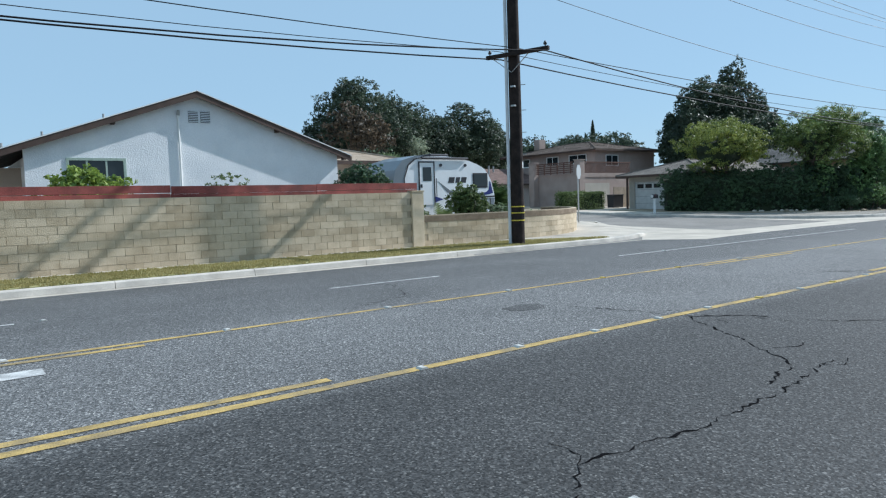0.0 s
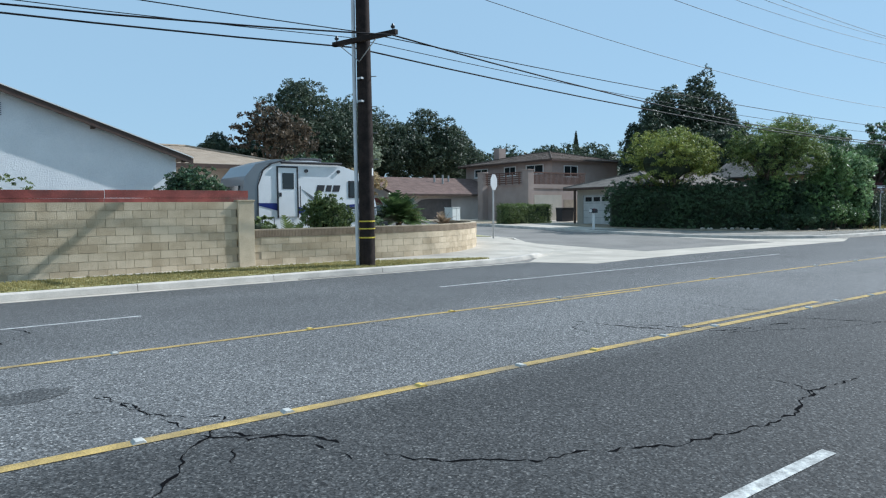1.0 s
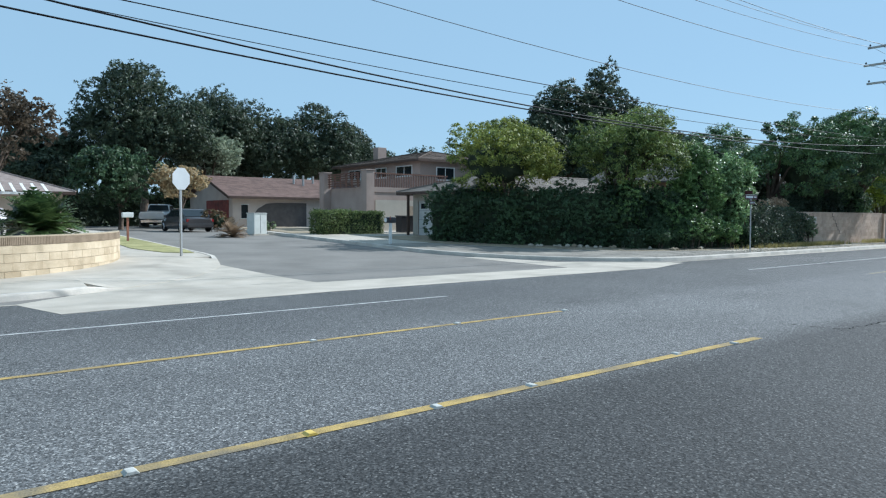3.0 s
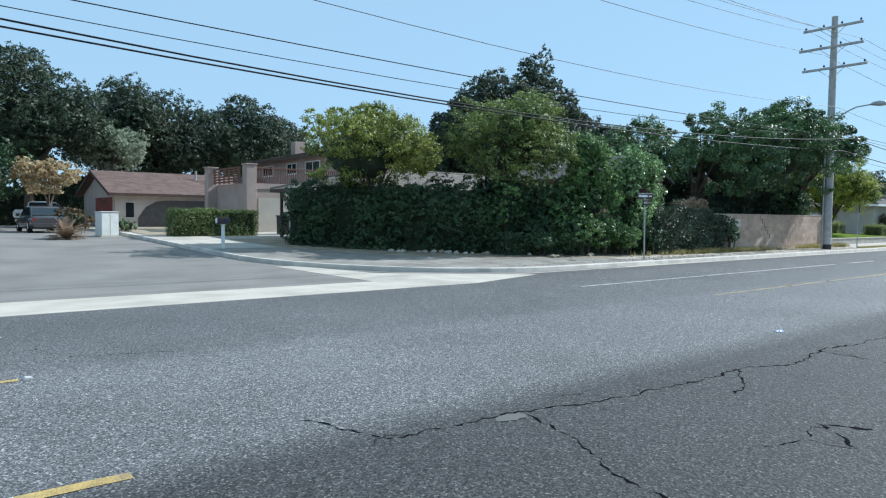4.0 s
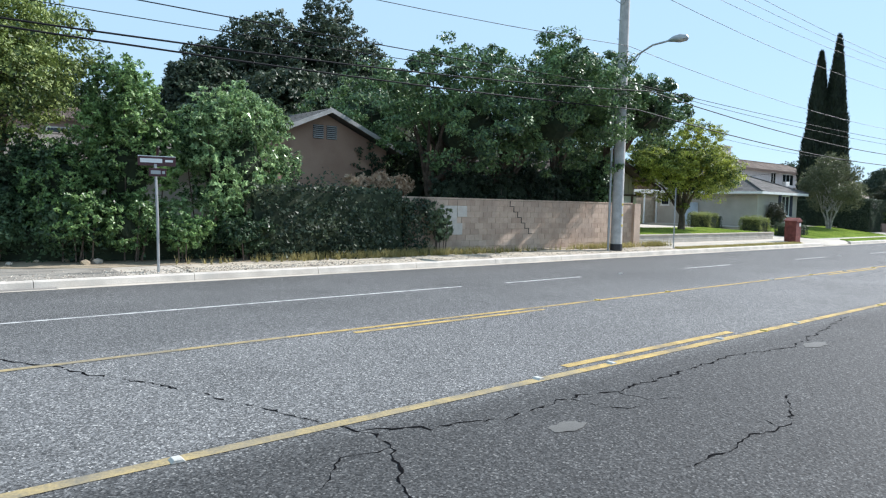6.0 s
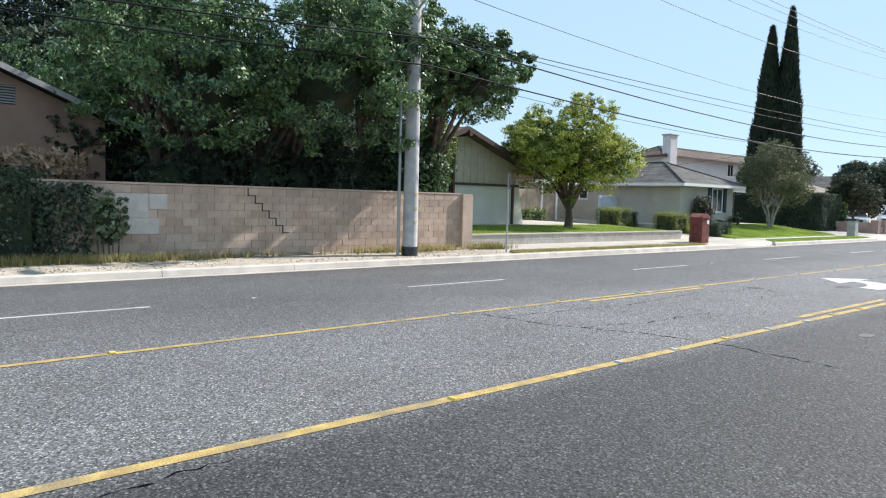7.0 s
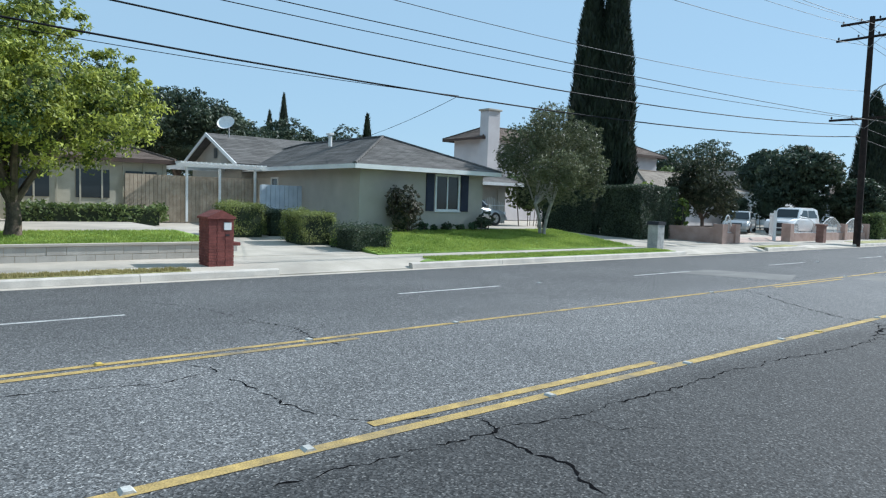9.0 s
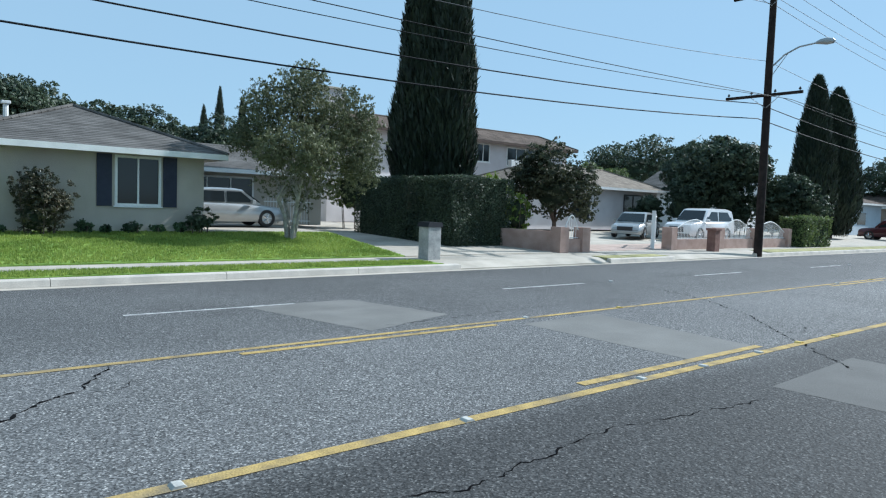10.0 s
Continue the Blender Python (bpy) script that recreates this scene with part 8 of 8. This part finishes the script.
for k in range(122):
    x = -5.3 + k * 1.11
    if 26.5 < x < 39.4:
        continue
    if rm.random() < 0.84:
        marker(x + rm.uniform(-0.08, 0.08), 2.99 + rm.uniform(-0.03, 0.03), MARKER if rm.random() < 0.75 else MARKER_YELLOW, "lane markers")
    if k % 2 == 0 and rm.random() < 0.7:
        marker(x + 0.5, 6.08, MARKER_YELLOW if rm.random() < 0.5 else MARKER, "lane markers")
    if k % 13 == 4:
        marker(x + 1.2, 9.26, MARKER, "lane markers")

TAR = surf("crack_dark", (0.004, 0.004, 0.005), (0.009, 0.009, 0.01), 6, 0.95, 0.0, spec=0.02)
rc = random.Random(9)


def crack(pts, width=0.02, branch=0.25):
    """A jagged open crack along a coarse line."""
    bm = bmesh.new()

    def run(line, w):
        fine = []
        for (x0, y0), (x1, y1) in zip(line, line[1:]):
            d = math.hypot(x1 - x0, y1 - y0)
            n = max(2, int(d / 0.05))
            ox, oy = -(y1 - y0) / d, (x1 - x0) / d
            drift = 0.0
            for i in range(n):
                drift = drift * 0.6 + rc.uniform(-0.03, 0.03)
                u = i / n
                fine.append((x0 + (x1 - x0) * u + ox * drift, y0 + (y1 - y0) * u + oy * drift))
        fine.append(line[-1])
        prev = None
        for i, (x, y) in enumerate(fine):
            a = fine[max(0, i - 1)]
            b = fine[min(len(fine) - 1, i + 1)]
            d = math.hypot(b[0] - a[0], b[1] - a[1]) or 1
            ww = w * 0.68 * rc.choice((0.06, 0.25, 0.6, 0.9, 1.2, 2.0)) * (0.35 if i in (0, len(fine) - 1) else 1) * 0.5
            ox, oy = -(b[1] - a[1]) / d * ww, (b[0] - a[0]) / d * ww
            pair = (bm.verts.new((x + ox, y + oy, road_z(y + oy) + 0.003)), bm.verts.new((x - ox, y - oy, road_z(y - oy) + 0.003)))
            if prev:
                bm.faces.new((prev[0], pair[0], pair[1], prev[1]))
            prev = pair
            if w > 0.015 and rc.random() < branch * 0.07:
                t = rc.uniform(0, 6.28)
                ln = rc.uniform(0.25, 0.9)
                run([(x, y), (x + ln * 0.5 * math.cos(t), y + ln * 0.5 * math.sin(t)), (x + ln * math.cos(t + 0.5), y + ln * math.sin(t + 0.5))], w * 0.45)
    run(pts, width)
    return tagged(mesh_object("road_crack", bm, TAR), "dark jagged crack in the worn asphalt", "crack", "road cracks", "structure")


crack([(1.6, 0.45), (2.0, 0.77), (3.0, 0.66), (4.5, 0.76), (5.4, 0.9)], 0.02)
crack([(6.18, 2.96), (6.29, 2.74), (6.39, 2.59), (6.76, 2.46), (6.84, 2.22)], 0.026)
crack([(6.98, 1.93), (7.11, 1.66), (7.38, 1.46), (7.63, 1.24), (8.0, 1.17), (8.21, 1.07), (8.54, 0.89), (8.98, 0.85), (9.33, 0.76), (9.74, 0.77), (10.55, 0.98), (11.23, 0.91)], 0.022)
crack([(11.42, 4.43), (11.6, 3.75), (11.96, 2.9), (12.58, 2.69), (13.48, 2.59)], 0.024)
crack([(5.79, 4.45), (6.0, 3.68), (6.19, 3.0)], 0.016)
crack([(9.2, 6.2), (9.6, 5.2), (9.5, 4.2)], 0.012)
crack([(3.5, 6.4), (5.0, 7.0), (5.8, 8.6), (5.6, 9.4)], 0.016)
crack([(12.2, 2.7), (13.5, 2.1), (15.5, 1.6)], 0.014)
crack([(17.5, 9.2), (18.3, 8.4), (18.8, 7.9)], 0.014)
crack([(31.26, 1.84), (31.58, 1.89), (32.27, 2.27), (32.53, 2.23), (32.86, 2.11), (33.3, 2.08), (34.06, 2.24), (34.99, 2.11), (35.97, 2.1), (36.28, 2.24), (37.7, 2.27), (38.77, 2.19), (40.05, 2.1)], 0.022)
crack([(27.73, 3.38), (27.89, 2.94), (28.08, 2.61), (28.49, 2.6), (29.09, 2.58), (29.69, 2.47), (30.41, 2.33), (31.1, 2.3), (32.27, 2.27)], 0.024)
crack([(34.06, 2.24), (34.08, 1.93), (34.04, 1.45), (34.1, 1.07), (34.1, 0.6), (34.14, 0.08), (34.0, -0.8)], 0.024)
crack([(40.13, 2.22), (40.4, 2.2), (40.71, 2.22), (41.07, 2.24), (41.44, 2.48), (42.1, 2.54), (42.61, 2.54), (43.07, 2.51), (43.66, 2.53), (43.96, 2.62)], 0.026)
crack([(44.0, 7.0), (44.51, 6.06), (44.86, 5.25), (45.25, 4.52), (45.5, 3.8), (45.75, 3.05), (45.92, 2.6), (45.82, 2.3), (45.62, 1.95), (45.36, 1.2), (45.36, 0.5)], 0.026)
crack([(45.9, 2.81), (46.31, 2.54), (46.98, 2.39), (47.91, 2.48), (48.4, 2.36), (49.41, 2.41), (50.61, 2.5), (51.75, 2.3), (55.02, 2.83)], 0.024)
crack([(47.25, 1.03), (47.73, 1.05), (48.24, 1.1), (48.71, 1.01), (49.6, 1.4)], 0.018)
crack([(50.6, 9.0), (51.2, 7.6), (51.0, 6.2)], 0.014)
crack([(60.0, 5.6), (62.5, 5.3), (65.0, 5.5), (66.9, 5.2)], 0.018)
crack([(66.99, 6.09), (66.78, 4.93), (66.54, 4.52)], 0.02)
crack([(65.35, 4.48), (65.78, 4.6), (66.41, 4.46)], 0.018)
crack([(66.83, 3.23), (66.79, 3.02), (66.6, 2.55), (66.6, 2.24), (66.6, 1.96), (66.5, 1.5), (66.8, 0.9)], 0.024)
crack([(67.17, 6.56), (67.85, 6.54), (68.49, 6.58), (69.07, 6.45), (69.84, 7.34), (69.57, 6.38)], 0.018)
crack([(67.88, 2.33), (68.65, 2.37), (69.22, 2.46), (70.44, 2.34), (72.1, 2.51), (73.44, 2.48)], 0.014)
crack([(69.5, 5.0), (72.0, 4.7), (75.0, 5.1), (76.47, 5.36), (77.05, 5.27), (77.55, 5.15), (78.13, 5.24), (78.42, 6.02)], 0.016)
crack([(79.3, 2.86), (79.14, 2.54), (79.12, 2.24), (79.16, 1.87), (78.99, 1.48), (79.3, 0.8)], 0.024)
crack([(78.18, 4.96), (78.21, 4.02), (78.43, 3.36), (79.3, 2.86)], 0.02)
crack([(78.9, 10.91), (79.42, 9.77), (79.63, 7.93), (79.82, 6.97), (79.67, 6.11), (79.76, 5.69)], 0.022)
crack([(77.46, 2.65), (78.3, 2.6), (79.22, 2.62), (79.89, 2.49), (80.62, 2.54), (81.99, 2.54), (82.52, 2.59), (82.87, 2.46), (83.3, 2.55), (84.09, 2.45), (85.01, 2.37), (86.21, 2.38)], 0.018)
crack([(88.6, 2.4), (90.5, 2.1), (92.0, 2.3), (94.0, 2.0)], 0.014)
crack([(101.0, 8.0), (99.83, 6.01), (98.59, 4.47), (97.11, 3.21), (95.95, 2.05)], 0.026)
crack([(93.0, 6.6), (96.5, 6.9), (99.0, 6.4)], 0.016)
crack([(108.0, 8.0), (109.0, 6.0), (108.6, 4.0), (109.5, 2.5)], 0.02)
crack([(31.02, 1.02), (30.99, 0.89), (30.74, 0.67), (30.59, 0.54)], 0.03)
crack([(31.02, 0.95), (31.12, 0.88), (31.24, 0.67)], 0.05)
crack([(29.25, 2.47), (29.2, 2.11), (29.08, 1.75), (28.89, 1.44), (28.8, 1.12), (28.75, 0.6)], 0.022)
crack([(26.57, 7.97), (26.83, 7.1), (27.33, 6.89), (27.85, 6.68)], 0.014)
crack([(86.12, 2.47), (86.54, 2.52), (87.01, 2.58), (87.59, 2.61)], 0.05)
crack([(86.37, 2.46), (86.57, 2.34), (87.04, 2.34), (87.2, 2.5)], 0.03)
crack([(86.68, 2.55), (87.1, 2.71), (87.41, 2.66)], 0.03)
crack([(89.53, 6.12), (89.12, 5.32), (88.43, 4.66), (87.9, 3.94), (87.47, 3.35), (87.41, 2.92), (87.34, 2.66)], 0.03)
crack([(6.42, 3.2), (5.82, 2.26), (5.35, 1.56), (5.15, 1.21), (4.88, 1.01), (4.48, 0.96), (4.24, 0.87)], 0.022)
crack([(5.35, 1.56), (5.52, 1.35), (5.87, 1.34)], 0.014)
crack([(6.23, 2.91), (6.58, 2.5), (6.77, 1.93)], 0.02)
crack([(5.87, 4.35), (6.04, 3.55), (6.42, 3.2)], 0.018)
crack([(60.75, 3.8), (60.9, 3.22), (61.02, 2.71), (61.0, 2.27), (61.01, 1.6)], 0.024)
crack([(59.9, 6.11), (60.06, 5.53), (60.13, 4.88), (60.75, 3.8)], 0.022)
crack([(60.35, 4.41), (60.87, 4.37), (61.38, 4.18), (62.19, 4.18), (63.13, 4.14)], 0.02)
crack([(11.79, 3.68), (12.07, 3.17), (12.3, 2.93), (12.62, 2.75)], 0.024)
crack([(14.13, 4.27), (14.01, 3.25), (13.72, 2.85), (14.02, 2.4), (14.27, 1.97), (14.77, 1.86)], 0.018)

PATCH = surf("patch_asphalt", (0.14, 0.137, 0.127), (0.19, 0.185, 0.172), 1.2, 0.9, 0.2, 70, stain=(0.12, 0.117, 0.11), stain_scale=0.9)
for pts, m in (([(92.2, 9.3), (94.1, 9.3), (94.4, 7.0), (92.6, 6.35)], PATCH), ([(94.7, 5.75), (96.4, 5.85), (96.15, 3.15), (94.7, 3.2)], PATCH), ([(94.4, 2.2), (96.6, 2.3), (96.6, 0.2), (94.6, 0.3)], surf("old_patch_asphalt", (0.085, 0.083, 0.078), (0.12, 0.117, 0.11), 1.2, 0.9, 0.2, 70, stain=(0.075, 0.073, 0.07), stain_scale=0.9))):
    bm = bmesh.new()
    bm.faces.new([bm.verts.new((x, y, road_z(y) + 0.002)) for x, y in pts])
    tagged(mesh_object("road_patch", bm, m), "paler rectangular asphalt patch in the road", "road patch", "road patches", "structure")
DARKP = asphalt("dark_patch_asphalt", 0.1)
WORN_SPOT = surf("worn_spot", (0.092, 0.09, 0.084), (0.128, 0.125, 0.117), 1.5, 0.9, 0.2, 70)
for cx, cy, rx, ry, m in ((5.35, 4.75, 0.35, 0.22, DARKP), (66.9, 5.3, 0.22, 0.16, DARKP), (68.9, 4.4, 0.3, 0.14, DARKP), (47.2, 2.0, 0.2, 0.09, WORN_SPOT), (52.2, 2.2, 0.26, 0.11, WORN_SPOT), (63.3, 2.1, 0.17, 0.09, WORN_SPOT), (63.9, 1.1, 0.14, 0.08, WORN_SPOT), (29.1, 2.5, 0.16, 0.08, WORN_SPOT)):
    bm = bmesh.new()
    n = 18
    bm.faces.new([bm.verts.new((cx + rx * math.cos(i * 6.283 / n) * rc.uniform(0.75, 1.15), cy + ry * math.sin(i * 6.283 / n) * rc.uniform(0.75, 1.15), road_z(cy) + 0.0035)) for i in range(n)])
    tagged(mesh_object("road_stain", bm, m), "irregular stained spot on the asphalt", "road patch", "road stains", "structure")
bm = bmesh.new()
band(bm, -2.2, -0.1, 5.3, 0.3, 0.006)
tagged(mesh_object("white_bar", bm, ROAD_WHITE), "short white painted bar in the middle lane", "road marking", kind="structure")
# leaf litter and gravel along the far pavement
rs = np.random.default_rng(77)
V, F = [], []
for k in range(3600):
    x = rs.uniform(40.5, 69) if k % 3 else rs.normal(50.5, 2.6)
    y = 14.08 + abs(rs.normal(0, 0.55))
    q = 0.012 + 0.022 * rs.random() ** 2
    z = road_z(y) + (0.014 if 48.8 < x < 69.0 and y < 15.6 else 0.002)
    b = len(V)
    for u in range(4):
        t = u * 1.5708 + rs.uniform(-0.4, 0.4)
        V.append((x + q * math.cos(t) * rs.uniform(0.7, 1.3), y + q * math.sin(t) * rs.uniform(0.7, 1.3), z))
    V.append((x, y, z + q * 0.7))
    F += [(b + u, b + (u + 1) % 4, b + 4) for u in range(4)]
tagged(quads_object("gravel_litter", V, F, surf("gravel", (0.16, 0.13, 0.1), (0.55, 0.5, 0.42), 3, 0.9, 0.2, island=1.0)), "loose gravel and dead leaves along the kerb", "gravel", kind="stuff")
# tufts of dry grass and weeds, fallen stones
rng_s = random.Random(4)
bm = bmesh.new()
bmesh.ops.create_grid(bm, x_segments=6, y_segments=4, size=1.0)
for v in bm.verts:
    v.co = Vector((v.co.x * 0.065, v.co.y * 0.035, 0.016 + rng_s.uniform(-0.013, 0.013)))
scrap = mesh_object("wrapper", bm, surf("blue_wrapper", (0.1, 0.16, 0.5), (0.3, 0.4, 0.75), 30.0, 0.4, 0.1))
scrap.matrix_basis = pose(34.96, 3.12, 0.0, 0, 0, -30)
tagged(scrap, "small crumpled blue wrapper lying on the asphalt", "litter")


def tufts(name, label, rng, spots, height, material):
    V, F = [], []
    for x, y, z in spots:
        for k in range(7):
            a = rng.uniform(0, 6.283)
            h = height * rng.uniform(0.5, 1.2)
            lean = rng.uniform(0.1, 0.6) * h
            w = 0.006 + 0.006 * rng.random()
            px, py = x + rng.uniform(-0.03, 0.03), y + rng.uniform(-0.03, 0.03)
            b = len(V)
            V += [(px - w * math.sin(a), py + w * math.cos(a), z - 0.01), (px + w * math.sin(a), py - w * math.cos(a), z - 0.01), (px + lean * math.cos(a), py + lean * math.sin(a), z + h)]
            F.append((b, b + 1, b + 2))
    ob = quads_object(name, V, F, material)
    return tagged(ob, label, "grass", kind="stuff")


GRASS_DRY = leafy("grass_dry", (0.22, 0.2, 0.07), (0.46, 0.4, 0.18))
GRASS_GREEN = leafy("grass_green", (0.14, 0.225, 0.035), (0.42, 0.5, 0.115))
rg = random.Random(12)
tufts("verge_grass", "short dry yellow-green verge grass", rg, [(x, y, road_z(y) + 0.02) for x, y in ((rg.uniform(-3, 18.4), rg.uniform(14.1, 15.7)) for _ in range(10500)) if y < 15.75 - 0.37 * max(0.0, x - 14.4)], 0.05, GRASS_DRY)
tufts("verge_grass_east", "short dry verge grass", rg, [(x, y, road_z(y) + 0.02) for x, y in ((rg.uniform(69.3, 81), rg.uniform(14.1, 14.6)) for _ in range(2500))], 0.06, GRASS_DRY)
tufts("wall_weeds", "dry golden weeds at the wall's foot", rg, [(x, 15.6 + 0.5 * rg.random() ** 2 - 0.4 * rg.random(), 0.0) for x in [rg.gauss(56, 2.4) for _ in range(700)] + [rg.gauss(66, 1.2) for _ in range(250)] + [rg.gauss(69.3, 0.5) for _ in range(160)]], 0.22, GRASS_DRY)
tufts("lawn_grass_grey", "bright green lawn grass", rg, [(x, y, 0.03 + 0.49 * (y - 16.05) / 4.65) for x, y in ((rg.uniform(87.3, 100.1), rg.uniform(16.1, 20.5)) for _ in range(14000))], 0.07, GRASS_GREEN)
tufts("lawn_grass_verge", "green verge grass", rg, [(x, y, road_z(y) + 0.03) for x, y in ((rg.uniform(88.0, 99.8), rg.uniform(14.1, 14.9)) for _ in range(4500))], 0.06, GRASS_GREEN)
tufts("lawn_grass_sage", "green lawn grass in tree shade", rg, [(x, y, 0.36 + 0.14 * (y - 16.82) / 4.2) for x, y in ((rg.uniform(69.1, 82.8), rg.uniform(16.9, 20.9)) for _ in range(9000))], 0.06, GRASS_GREEN)
for i in range(34):
    x = rg.uniform(40.5, 47.5)
    y = 21.3 - (x - 40.5) * 0.72 + rg.uniform(-0.7, 0.0) if x < 45 else rg.uniform(16.2, 17.0)
    bm = bmesh.new()
    bmesh.ops.create_icosphere(bm, subdivisions=1, radius=rg.uniform(0.06, 0.15))
    for v in bm.verts:
        v.co *= rg.uniform(0.75, 1.2)
        v.co.z *= 0.7
    ob = mesh_object("stone", bm, CONCRETE if i % 3 else DIRT)
    ob.location = (x, y, road_z(y) + 0.05)
    tagged(ob, "loose grey stone at the hedge's foot", "stone", "loose stones")

# ---- wall pieces ----
block_row(wall_w, -30.0, -3.67, 16.2, -0.065, 9, BLOCK, joined=True)
block_row(wall_w, -3.6, 11.4, 16.2, -0.065, 9, BLOCK)
block_row(wall_m, 51.2, 57.2, 16.25, -0.03, 9, BLOCK_PINK, joined=True)
block_row(wall_m, 57.3, 68.7, 16.25, -0.03, 9, BLOCK_PINK)
block_row(ret, 69.1, 83.0, 16.62, -0.04, 2, surf("block_grey", (0.36, 0.33, 0.29), (0.48, 0.45, 0.4), 2.5, 0.92, 0.3, 50, island=-0.4))
me_l = bpy.data.meshes.new("block")
bm = B(0.005, 0, 0.005, 0.401, 0.18, 0.195)
bm.to_mesh(me_l)
bm.free()
me_l.materials.append(BLOCK)
me_c = bpy.data.meshes.new("cap_block")
bm = bmesh.new()
for i in range(9):
    box(bm, 0.003 + i * 0.045, -0.012, 0.0, 0.038 + i * 0.045, 0.2, 0.19)
box(bm, 0.003, 0.004, 0.0, 0.403, 0.2, 0.185)
bm.to_mesh(me_c)
bm.free()
me_c.materials.append(surf("cap_brown", (0.2, 0.15, 0.1), (0.3, 0.23, 0.16), 3, 0.95, 0.3, 40, island=-0.4))
for i, ((x0, y0), (x1, y1)) in enumerate(zip(LOW_LINE, LOW_LINE[1:])):
    turn = math.degrees(math.atan2(y1 - y0, x1 - x0))
    for c in range(5):
        ob = new("block" if c < 4 else "cap_block", me_l if c < 4 else me_c)
        ob.parent = low_w
        d = 0.0 if c % 2 == 0 else 0.5
        ob.matrix_local = pose(x0 + (x1 - x0) * d, y0 + (y1 - y0) * d, -0.03 + c * 0.2, 0, 0, turn)
